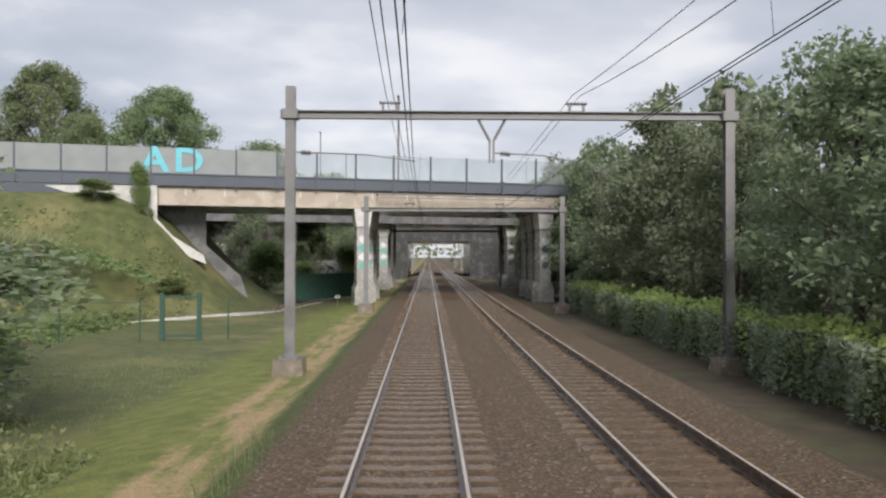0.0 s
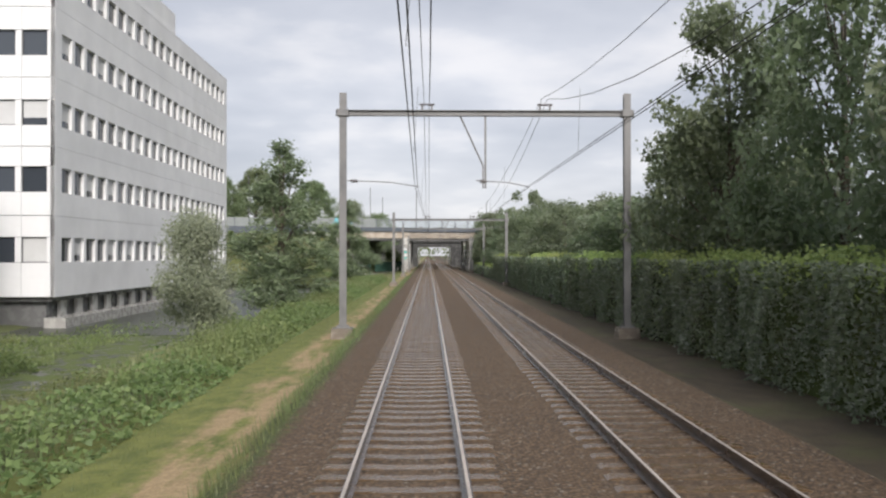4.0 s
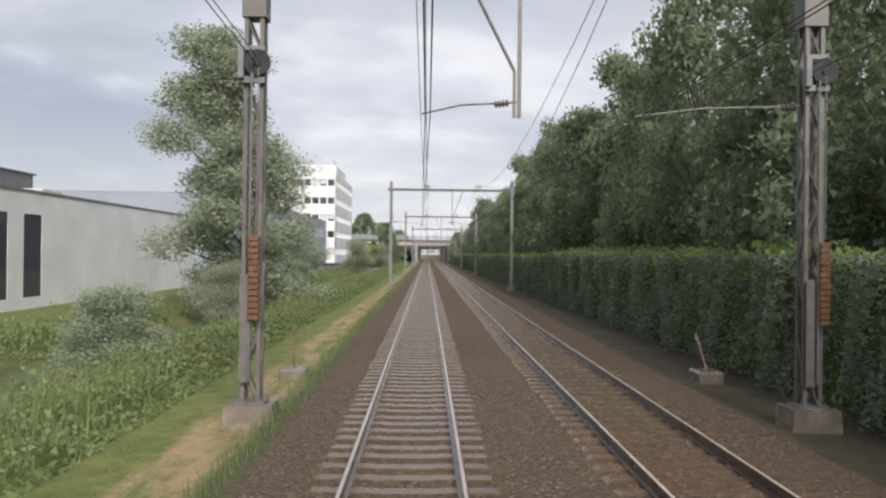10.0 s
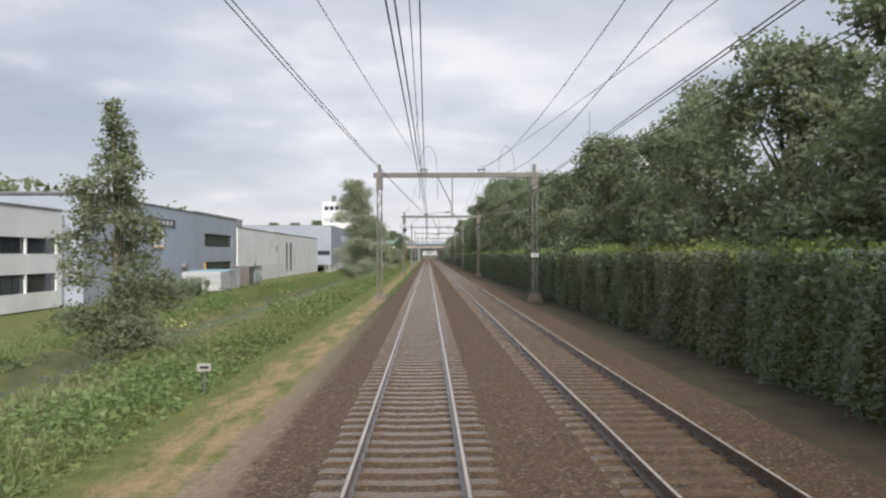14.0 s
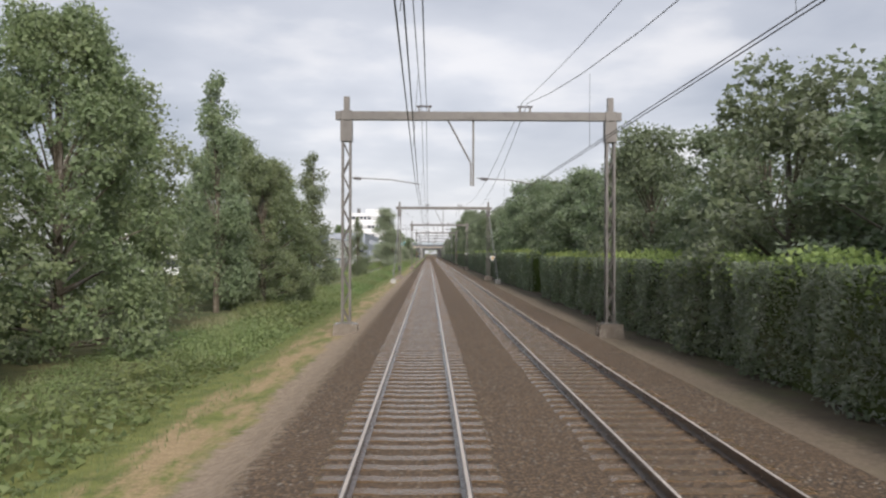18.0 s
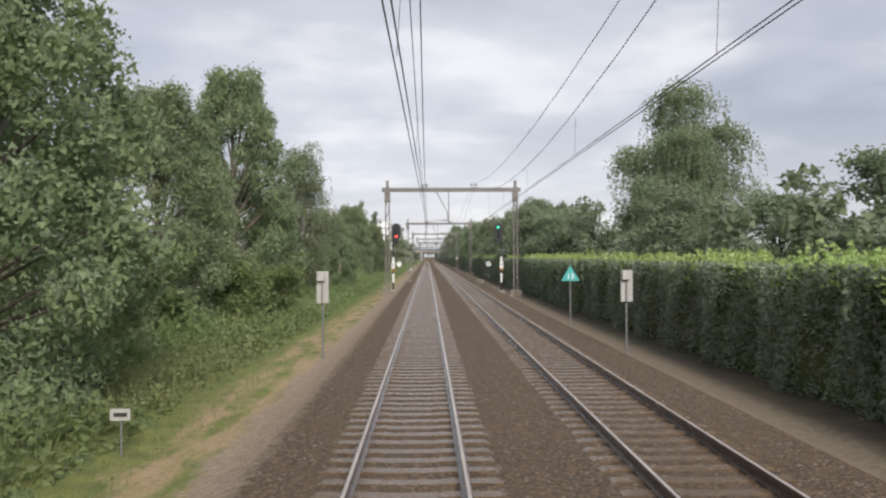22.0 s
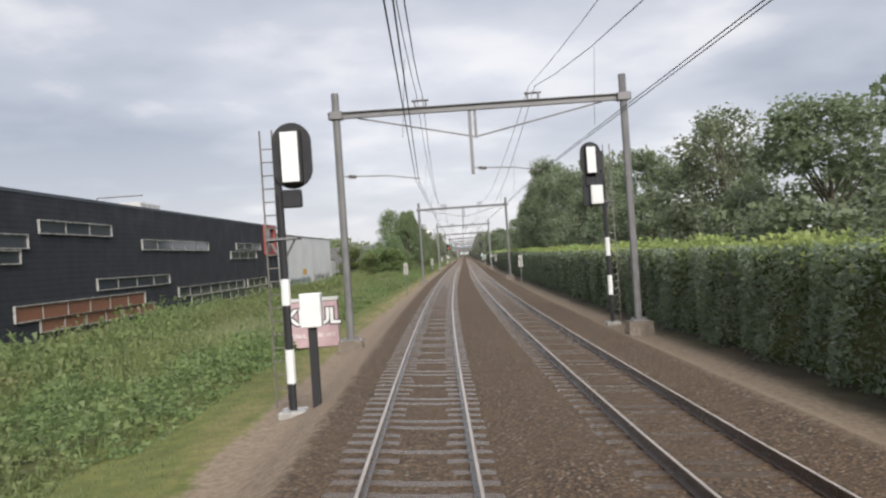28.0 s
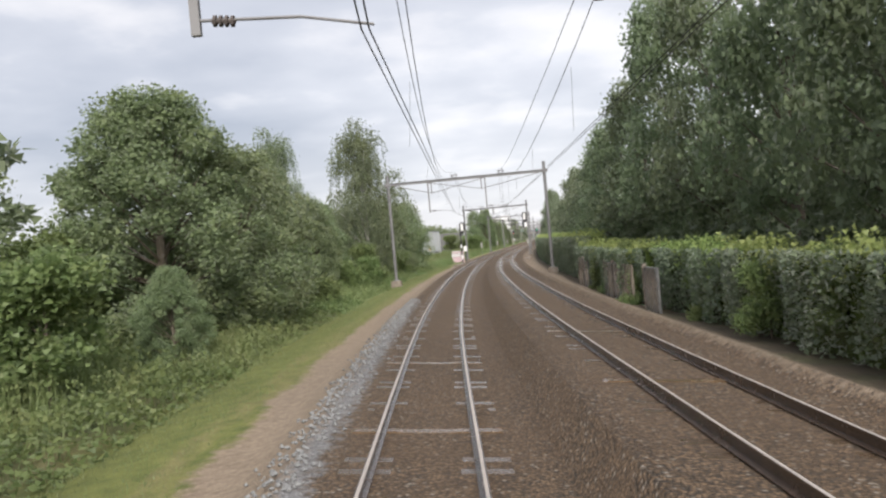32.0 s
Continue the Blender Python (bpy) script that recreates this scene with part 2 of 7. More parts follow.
    inner = g.math("SUBTRACT", g.math("SUBTRACT", -2.75, g.math("MULTIPLY", far, 0.5)), g.math("MULTIPLY", last, 0.5))
    col = g.mix(g.ramp(ws, inner, g.math("SUBTRACT", inner, 0.25)), col, g.mix(g.math("MULTIPLY", last, 0.7), bare, fresh_grass))
    col = g.mix(g.ramp(ws, g.math("SUBTRACT", -4.15, g.math("MULTIPLY", far, 0.5)), g.math("SUBTRACT", -4.5, g.math("MULTIPLY", far, 0.5))), col, fresh_grass)
    col = g.mix(g.ramp(w, -6.6, -7.6), col, green)
    lawn = g.math("MULTIPLY", g.math("MULTIPLY", g.ramp(v, -178.0, -186.0), g.ramp(v, -500.0, -490.0)), g.ramp(w, -16.0, -17.5))
    col = g.mix(g.math("MULTIPLY", lawn, 0.85), col, fresh_grass)
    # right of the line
    edge = g.mix(g.ramp(g.noise(where, 0.5, 4.0), 0.5, 0.7), shaded_soil, (0.075, 0.075, 0.03))
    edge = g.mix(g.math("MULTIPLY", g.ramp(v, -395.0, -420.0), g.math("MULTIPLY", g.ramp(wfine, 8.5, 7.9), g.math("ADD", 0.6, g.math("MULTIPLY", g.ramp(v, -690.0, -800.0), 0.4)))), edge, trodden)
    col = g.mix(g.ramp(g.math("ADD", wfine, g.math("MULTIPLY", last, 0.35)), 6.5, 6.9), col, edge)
    col = g.mix(g.ramp(u, 11.5, 13.0), col, shaded_soil)
    col = g.mix(g.ramp(u, 60.0, 80.0), col, green)
    loose = g.math("MULTIPLY", g.ramp(u, -2.9, -2.5), g.ramp(u, 7.0, 6.6))
    stones = g.math("SUBTRACT", 1.0, g.math("ADD", cell.outputs["Distance"], g.math("MULTIPLY", cell2.outputs["Distance"], 0.4)))
    turf = g.math("ADD", g.math("MULTIPLY", g.noise(where, 16.0, 4.0, 0.7), 0.6), g.math("MULTIPLY", g.noise(where, 55.0, 3.0, 0.7), 0.4))
    mottle = g.add("ShaderNodeHueSaturation", Value=g.math("ADD", 0.0, g.math("MULTIPLY", turf, 2.0)), Color=col)
    col = g.mix(loose, mottle.outputs[0], col)
    rough = g.math("ADD", g.math("MULTIPLY", stones, loose), g.math("MULTIPLY", g.noise(where, 14.0, 5.0), 0.7))
    nrm = g.add("ShaderNodeBump", Strength=0.9, Distance=0.05, Height=rough)
    out = g.add("ShaderNodeBsdfPrincipled", Base_Color=col, Roughness=0.9, Normal=nrm.outputs[0])
    g.link(out.outputs[0], g.add("ShaderNodeOutputMaterial").inputs[0])
    return m


def glassy(name, colour, rough=0.08, metal=0.0):
    m = bpy.data.materials.new(name)
    m.use_nodes = True
    g = Graph(m.node_tree)
    where = g.add("ShaderNodeTexCoord").outputs["Object"]
    rnd = g.add("ShaderNodeObjectInfo").outputs["Random"]
    col = g.mix(g.math("MULTIPLY", rnd, 0.8), colour, tuple(2.4 * c + 0.01 for c in colour))
    nrm = g.add("ShaderNodeBump", Strength=0.03, Distance=0.02, Height=g.noise(where, 1.5, 2.0))
    out = g.add("ShaderNodeBsdfPrincipled", Base_Color=col, Roughness=rough, Metallic=metal, Normal=nrm.outputs[0])
    out.inputs["Specular IOR Level"].default_value = 0.5
    g.link(out.outputs[0], g.add("ShaderNodeOutputMaterial").inputs[0])
    return m


def pane_stuff(name, tint, clear):
    """See-through sheet: dirty acrylic that lets most light through."""
    m = bpy.data.materials.new(name)
    m.use_nodes = True
    g = Graph(m.node_tree)
    where = g.add("ShaderNodeTexCoord").outputs["Object"]
    a = g.add("ShaderNodeBsdfTransparent", Color=(*tint, 1))
    b = g.add("ShaderNodeBsdfPrincipled", Base_Color=g.mix(g.noise(where, 1.2, 4.0), (0.3, 0.32, 0.33), (0.42, 0.43, 0.43)), Roughness=0.25)
    mixed = g.add("ShaderNodeMixShader", Fac=g.math("ADD", 1.0 - clear, g.math("MULTIPLY", g.noise(where, 0.9, 3.0), 0.1)))
    g.link(a.outputs[0], mixed.inputs[1])
    g.link(b.outputs[0], mixed.inputs[2])
    g.link(mixed.outputs[0], g.add("ShaderNodeOutputMaterial").inputs[0])
    return m


def lit(name, colour, power):
    m = bpy.data.materials.new(name)
    m.use_nodes = True
    g = Graph(m.node_tree)
    e = g.add("ShaderNodeEmission", Color=(*colour, 1), Strength=power)
    g.link(e.outputs[0], g.add("ShaderNodeOutputMaterial").inputs[0])
    return m


def water_stuff(name, weed):
    """Dark water; weed: how much of it is covered by floating green."""
    m = bpy.data.materials.new(name)
    m.use_nodes = True
    g = Graph(m.node_tree)
    where = g.add("ShaderNodeTexCoord").outputs["Object"]
    nrm = g.add("ShaderNodeBump", Strength=0.6, Distance=0.06, Height=g.noise(where, 3.0, 3.0))
    col = g.mix(g.ramp(g.noise(where, 0.5, 4.0), 0.45, 0.7), (0.03, 0.033, 0.026), (0.06, 0.065, 0.045))
    cover = g.ramp(g.noise(where, 1.4, 6.0, 0.7), 0.62 - 0.3 * weed, 0.68 - 0.3 * weed)
    col = g.mix(cover, col, g.mix(g.noise(where, 30.0, 3.0), (0.05, 0.075, 0.015), (0.13, 0.16, 0.04)))
    out = g.add("ShaderNodeBsdfPrincipled", Base_Color=col, Roughness=g.math("ADD", 0.32, g.math("MULTIPLY", cover, 0.6)), Normal=nrm.outputs[0])
    g.link(out.outputs[0], g.add("ShaderNodeOutputMaterial").inputs[0])
    return m


GROUND, WATER, DITCH = ground_stuff(), water_stuff("pond water", 0.0), water_stuff("weedy ditch water", 0.6)
STEEL = paint("galvanised steel", (0.15, 0.15, 0.15), (0.235, 0.23, 0.225), 2.0, 0.6, 0.1, 60, 0.3)
OLD_STEEL = paint("old grey steel", (0.115, 0.104, 0.092), (0.19, 0.175, 0.158), 3.0, 0.65, 0.15, 50, 0.15)
RUST = paint("rusty steel", (0.12, 0.06, 0.035), (0.2, 0.1, 0.055), 5.0, 0.85, 0.3, 70)
RAIL_TOP = paint("polished rail", (0.44, 0.4, 0.36), (0.58, 0.53, 0.48), 2.0, 0.38, 0.03, 90, 0.6)
RAIL_SIDE = paint("rail side", (0.045, 0.028, 0.018), (0.08, 0.05, 0.032), 4.0, 0.95, 0.25, 60)
SLEEPER = paint("worn concrete sleeper", (0.092, 0.058, 0.031), (0.142, 0.093, 0.052), 5.0, 0.9, 0.35, 45, vary=0.14)
BURIED = paint("dark buried sleeper", (0.068, 0.044, 0.026), (0.108, 0.072, 0.043), 5.0, 0.9, 0.35, 45, vary=0.2)
PLINTH = paint("stained plinth concrete", (0.15, 0.125, 0.1), (0.25, 0.215, 0.18), 3.0, 0.9, 0.35, 35)
TAN = paint("tan lettering", (0.32, 0.2, 0.1), (0.4, 0.26, 0.14), 3.0, 0.6, 0.05, 30)
CONCRETE = paint("concrete", (0.3, 0.29, 0.27), (0.42, 0.41, 0.38), 2.5, 0.85, 0.3, 35)
PALE_CONCRETE = paint("pale concrete", (0.45, 0.44, 0.41), (0.58, 0.57, 0.54), 1.5, 0.8, 0.2, 30)
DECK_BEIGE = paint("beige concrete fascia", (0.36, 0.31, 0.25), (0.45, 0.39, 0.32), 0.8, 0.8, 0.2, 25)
DARK_CONCRETE = paint("darker grey concrete", (0.1, 0.1, 0.1), (0.17, 0.17, 0.165), 1.0, 0.85, 0.2, 25)
BLUE_GREY = paint("blue grey parapet", (0.065, 0.078, 0.095), (0.1, 0.115, 0.135), 1.0, 0.5, 0.05, 40)
WHITE = paint("white panel", (0.68, 0.68, 0.68), (0.76, 0.76, 0.75), 0.6, 0.5, 0.05, 20)
WHITE_WALL = paint("white wall", (0.7, 0.71, 0.71), (0.79, 0.79, 0.78), 0.4, 0.55, 0.05, 20)
RIBBED_WHITE = paint("ribbed white cladding", (0.66, 0.67, 0.68), (0.75, 0.76, 0.77), 0.4, 0.5, 0.5, 20, stripe=(1, 0.25))
BLUE_CLAD = paint("light blue grey cladding", (0.32, 0.36, 0.42), (0.38, 0.42, 0.48), 0.4, 0.5, 0.05, 20)
GREY_CLAD = paint("grey corrugated cladding", (0.33, 0.36, 0.41), (0.39, 0.42, 0.47), 0.4, 0.5, 0.6, 20, 0.1, stripe=(2, 0.18))
BLACK_CLAD = paint("anthracite cladding", (0.02, 0.023, 0.03), (0.03, 0.034, 0.043), 0.5, 0.45, 0.08, 20, stripe=(2, 0.3))
BRICK_RED = paint("dull red frame", (0.26, 0.05, 0.04), (0.33, 0.07, 0.055), 2.0, 0.6, 0.05, 30)
DUSTY_PINK = paint("dusty pink paint", (0.4, 0.27, 0.29), (0.5, 0.36, 0.37), 3.0, 0.7, 0.05, 30)
TERRACOTTA = paint("terracotta panel", (0.2, 0.085, 0.05), (0.27, 0.12, 0.07), 1.5, 0.6, 0.05, 30)
ROOFING = paint("roof felt", (0.1, 0.1, 0.1), (0.16, 0.16, 0.16), 1.0, 0.9, 0.2, 20)
GLASS = glassy("window glass", (0.03, 0.035, 0.042), 0.06, 0.0)
BLIND_GLARE = paint("blinds and sky glare", (0.5, 0.5, 0.49), (0.58, 0.58, 0.57), 1.0, 0.6, 0.05, 20)
ACRYLIC = pane_stuff("noise barrier acrylic", (0.93, 0.96, 0.97), 0.84)
BARRIER = paint("grey barrier panel", (0.2, 0.22, 0.215), (0.27, 0.29, 0.285), 0.8, 0.6, 0.1, 20)
SIGN_WHITE = paint("white sign enamel", (0.72, 0.72, 0.7), (0.78, 0.78, 0.76), 3.0, 0.45, 0.03, 30)
SIGN_BLACK = paint("black enamel", (0.015, 0.015, 0.016), (0.028, 0.028, 0.03), 3.0, 0.5, 0.05, 30)
SIGN_YELLOW = paint("orange plate", (0.6, 0.33, 0.05), (0.68, 0.4, 0.08), 3.0, 0.5, 0.05, 30)
TEAL = paint("teal sign", (0.05, 0.3, 0.28), (0.07, 0.36, 0.33), 3.0, 0.5, 0.05, 30)
BOX_GREY = paint("pale plastic box", (0.3, 0.3, 0.27), (0.4, 0.39, 0.35), 3.0, 0.6, 0.05, 30)
GREEN_PAINT = paint("dark green fence paint", (0.02, 0.06, 0.045), (0.03, 0.085, 0.06), 2.0, 0.5, 0.05, 30)
PORCELAIN = paint("brown insulator", (0.07, 0.06, 0.055), (0.12, 0.1, 0.09), 3.0, 0.3, 0.05, 30)
COPPER = paint("weathered wire", (0.05, 0.055, 0.05), (0.09, 0.09, 0.08), 4.0, 0.5, 0.05, 30, 0.4)
BARK = paint("bark", (0.09, 0.075, 0.055), (0.16, 0.135, 0.105), 6.0, 0.9, 0.6, 25)
BIRCH_BARK = paint("birch bark", (0.2, 0.19, 0.17), (0.6, 0.58, 0.54), 4.0, 0.8, 0.3, 25)
DEAD_WOOD = paint("dead wood", (0.15, 0.128, 0.1), (0.24, 0.208, 0.17), 5.0, 0.9, 0.5, 25)
LEAF_OAK = foliage("oak leaves", (0.1, 0.155, 0.042), (0.17, 0.23, 0.07))
LEAF_ALDER = foliage("alder leaves", (0.105, 0.15, 0.055), (0.17, 0.22, 0.085))
LEAF_WILLOW = foliage("willow leaves", (0.19, 0.23, 0.13), (0.28, 0.32, 0.185), (0.29, 0.31, 0.17))
# woodland and ivy: bluish greens and strong sheen carry painted haze
LEAF_WOOD = foliage("woodland leaves", (0.095, 0.142, 0.052), (0.155, 0.21, 0.078), (0.19, 0.23, 0.08), 0.55, 0.6)
LEAF_HEDGE = foliage("ivy leaves", (0.082, 0.132, 0.05), (0.14, 0.2, 0.075), (0.17, 0.22, 0.075), 0.5, 1.0)
LEAF_SHOOT = foliage("young hedge leaves", (0.2, 0.29, 0.045), (0.33, 0.42, 0.075), (0.38, 0.42, 0.09), 0.5, 0.05)
LEAF_BRAMBLE = foliage("bramble leaves", (0.085, 0.14, 0.024), (0.17, 0.235, 0.05), (0.26, 0.28, 0.07), 0.5, 0.1)
LEAF_GRASS = foliage("long grass", (0.15, 0.185, 0.055), (0.27, 0.28, 0.11), (0.36, 0.32, 0.17), 0.5, 0.1)
LEAF_NETTLE = foliage("nettle leaves", (0.11, 0.155, 0.03), (0.2, 0.245, 0.06), (0.3, 0.29, 0.1), 0.5, 0.1)
LEAF_REED = foliage("reeds", (0.1, 0.15, 0.035), (0.19, 0.23, 0.06), (0.26, 0.25, 0.11), 0.5, 0.1)
SPRAY = [paint("graffiti " + n, c, tuple(min(1, 1.25 * k) for k in c), 4.0, 0.6, 0.02, 30) for n, c in (
    ("cyan", (0.12, 0.42, 0.48)), ("pink", (0.5, 0.26, 0.32)), ("blue", (0.25, 0.42, 0.52)), ("silver", (0.55, 0.55, 0.56)),
    ("black", (0.03, 0.03, 0.035)), ("green", (0.1, 0.35, 0.3)), ("orange", (0.6, 0.35, 0.08)), ("red", (0.4, 0.05, 0.08)))]
CYAN, PINK, PALE_BLUE, SILVER, INK, SPRAY_GREEN, ORANGE, CRIMSON = SPRAY


# ---- mesh helpers ----
def box(bm, a, b, bevel=0.0):
    """A box between two corners."""
    lo, hi = [min(p, q) for p, q in zip(a, b)], [max(p, q) for p, q in zip(a, b)]
    m = Matrix.LocRotScale([(p + q) / 2 for p, q in zip(lo, hi)], None, [max(1e-3, q - p) for p, q in zip(lo, hi)])
    made = bmesh.ops.create_cube(bm, size=1.0, matrix=m)["verts"]
    if bevel:
        bmesh.ops.bevel(bm, geom=list({e for v in made for e in v.link_edges}), offset=bevel, segments=1, affect="EDGES")
    return made


def rod(bm, a, b, r, r2=None, n=8):
    """A round bar from a to b."""
    a, b = Vector(a), Vector(b)
    d = b - a
    m = Matrix.Translation((a + b) / 2) @ d.to_track_quat("Z", "Y").to_matrix().to_4x4()
    bmesh.ops.create_cone(bm, cap_ends=True, segments=n, radius1=r, radius2=r if r2 is None else r2, depth=d.length, matrix=m)


def prism(bm, outline, y0, y1):
    """An outline in x and z, drawn out along y."""
    front = [bm.verts.new((x, y0, z)) for x, z in outline]
    back = [bm.verts.new((x, y1, z)) for x, z in outline]
    n = len(outline)
    bm.faces.new(front)
    bm.faces.new(back[::-1])
    for k in range(n):
        bm.faces.new((front[k], back[k], back[(k + 1) % n], front[(k + 1) % n]))
    bmesh.ops.recalc_face_normals(bm, faces=bm.faces)


def mesh_of(bm, name, material):
    data = bpy.data.meshes.new(name)
    bm.to_mesh(data)
    bm.free()
    data.materials.append(material)
    return data


def part(name, bm, material, parent, label=""):
    ob = new(name, mesh_of(bm, name, material))
    ob.parent = parent
    return tagged(ob, label) if label else ob


def thing(name, m, label, category, group="", kind=""):
    ob = new(name)
    ob.empty_display_size = 0.2
    ob.matrix_basis = m
    return tagged(ob, label, category, group, kind)


def whole(name, bm, material, label, category, group="", kind="", m=None):
    ob = new(name, mesh_of(bm, name, material))
    if m is not None:
        ob.matrix_basis = m
    return tagged(ob, label, category, group, kind)


def boxes(*pairs, bevel=0.0):
    bm = bmesh.new()
    for a, b in pairs:
        box(bm, a, b, bevel)
    return bm


def rods(*lines):
    bm = bmesh.new()
    for a, b, r in lines:
        rod(bm, a, b, r)
    return bm


def raw(name, verts, faces, material, parent=None):
    data = bpy.data.meshes.new(name)
    data.from_pydata(verts if isinstance(verts, list) else verts.tolist(), [], faces if isinstance(faces, list) else faces.tolist())
    data.materials.append(material)
    ob = new(name, data)
    ob.parent = parent
    return ob


def letters(name, text, size, material, parent, m, deep=0.01, spacing=1.0, bold=0.0):
    """Raised letters in the built-in font, as a mesh; their middle stands at m, facing -y."""
    curve = bpy.data.curves.new(name, "FONT")
    curve.body, curve.size, curve.extrude, curve.align_x, curve.align_y, curve.space_character = text, size, deep, "CENTER", "CENTER", spacing
    curve.resolution_u, curve.offset = 3, bold
    tmp = bpy.data.objects.new(name, curve)
    scene.collection.objects.link(tmp)
    data = bpy.data.meshes.new_from_object(tmp.evaluated_get(bpy.context.evaluated_depsgraph_get()))
    bpy.data.objects.remove(tmp)
    data.materials.clear()
    data.materials.append(material)
    ob = new(name, data)
    ob.parent = parent
    ob.matrix_basis = m @ pose(0, 0, 0, 90, 0, 0)
    return ob

# ---- ground, water ----
def water_left(y):
    """Inner and outer bank of the water beside the line (None where there is none)."""
    if -420 < y < 10.5:
        if y > -62:
            return -11.6, -24.6 - 24 * smooth(-8, 2, y)
        wide = smooth(-62, -82, y)
        return -11.6 - 1.7 * wide, -24.6 + 9.6 * wide + 0.25 * math.sin(y * 0.08)
    return None


def height(u, y):
    # ballast bed
    if -2.3 <= u <= 6.4:
        mid = -0.215
        lean = math.tan(cant(y))
        for c in (0.0, apart(y)):
            if abs(u - c) < 2.1:
                mid = (-0.191 if abs(u - c) < 1.3 else -0.2) + (u - c) * lean
        return mid + (lift(y) if u > 2.1 else 0.0)
    if u < 0:
        far = smooth(-300, -480, y)
        z = -0.24 - 0.42 * smooth(-2.3, -3.1, u) * (1 - 0.25 * far)
        z -= 0.35 * smooth(-5.0, -7.0, u) * (1 - 0.5 * far)
        # the land beyond the water
        zf = -1.75 + 0.45 * smooth(-165, -185, y) + 0.55 * smooth(-410, -440, y) + 0.75 * smooth(9, 16, y)
        bank = water_left(y)
        if bank:
            a, b = bank
            end = smooth(10.5, 7.0, y) * smooth(-420, -414, y)
            inner = z + (-2.6 - z) * smooth(a + 4.0, a - 2.5, u) * end
            outer = zf + (-2.6 - zf) * smooth(b - 1.5, b + 1.5, u) * end
            z = max(inner, outer) if u > b - 1.6 else outer
        else:
            z += (zf - z) * smooth(-11, -16, u)
        # road embankment at the bridge
        if u < -9 and y > 5:
            ridge = 62 + 0.27 * u
            near = smooth(ridge - 9, ridge - 1.5, y) * (1 - smooth(ridge + 9, ridge + 20, y))
            z += 8.0 * near * smooth(-11.0, -21.0, u)
        return z
    z = -0.24 - 0.4 * smooth(6.4, 7.3, u) + lift(y) * (1 - smooth(6.4, 9.0, u))
    if y > 5 and u > 11:
        ridge = 62 + 0.27 * u
        near = smooth(ridge - 20, ridge - 8, y) * (1 - smooth(ridge + 9, ridge + 20, y))
        z += 7.6 * near * smooth(14, 28, u)
    return z


us = [-2600, -1200, -500, -240, -140, -90, -65, -52, -44, -38, -34, -30, -27, -25, -23, -21, -19, -17.5, -16, -15, -14, -13.2, -12.6, -12, -11.4, -10.8, -10, -9, -8, -7, -6.2, -5.4, -4.6, -3.8, -3.2, -2.7, -2.3, -1.9, -1.0, 0, 1.0, 1.9, 2.3, 3.0, 3.3, 4.2, 5.2, 6.1, 6.4, 6.9, 7.4, 8.4, 9.4, 11, 13, 16, 20, 25, 32, 45, 70, 120, 300, 900, 2600]
ys = [-3200, -1700, -1250, -1080, -1010, -970] + sorted([-945 + 5 * k for k in range(226)] + [22.5 + 5 * k for k in range(14)] + [7.0, 9.0]) + [200, 230, 280, 360, 500, 800, 1500, 3200]
verts = [W(u, y, height(u, y) + (0.09 * noise.noise((u * 0.4, y * 0.4, 0)) if abs(u - 2.1) > 4.8 else 0.0)) if -1000 < y < 300 else Vector((u + cx(max(-1000, min(y, 300))), y, -0.9 if abs(u) > 8 else -0.3)) for y in ys for u in us]
nu = len(us)
faces = [(r * nu + c, r * nu + c + 1, (r + 1) * nu + c + 1, (r + 1) * nu + c) for r in range(len(ys) - 1) for c in range(nu - 1)]
floor_mesh = bpy.data.meshes.new("ground")
floor_mesh.from_pydata([tuple(v) for v in verts], [], faces)
floor_mesh.materials.append(GROUND)
lay = floor_mesh.uv_layers.new(name="line")
pair = [(u, y) for y in ys for u in us]
lay.data.foreach_set("uv", [k for loop in floor_mesh.loops for k in pair[loop.vertex_index]])
floor_mesh.polygons.foreach_set("use_smooth", [True] * len(floor_mesh.polygons))
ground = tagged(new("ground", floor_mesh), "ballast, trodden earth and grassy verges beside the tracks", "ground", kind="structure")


def water_sheet(y0, y1, step=4):
    v, f = [], []
    rows = int((y1 - y0) / step) + 1
    for k in range(rows):
        y = y0 + k * (y1 - y0) / (rows - 1)
        a, b = water_left(y)
        v += [tuple(W(a + 1.2, y, -1.9)), tuple(W(b - 1.2, y, -1.9))]
        if k:
            f.append((2 * k - 2, 2 * k, 2 * k + 1, 2 * k - 1))
    return v, f


v, f = water_sheet(-61.9, 9.0)
tagged(raw("pond_water", v, f, WATER), "dark still pond water between grassy banks", "pond", kind="structure")
v, f = water_sheet(-419, -62.1)
tagged(raw("ditch_water", v, f, DITCH), "narrow dark drainage ditch along the verge", "ditch", kind="structure")

# ---- tracks ----
PROFILE = [(-0.075, -0.172), (0.075, -0.172), (0.075, -0.16), (0.012, -0.14), (0.012, -0.05), (0.036, -0.035), (0.036, -0.004), (-0.036, -0.004), (-0.036, -0.035), (-0.012, -0.05), (-0.012, -0.14), (-0.075, -0.16)]
RAIL_YS = [-925 + 6 * k for k in range(48)] + [-637 + 12 * k for k in range(90)] + [470]


def on_track(c, off, y, z):
    """A point in the plane of the rails of the first or the second track."""
    a = cant(y)
    return W(apart(y) * c + off * math.cos(a) - z * math.sin(a), y, off * math.sin(a) + z * math.cos(a) + (lift(y) if c else 0.0))


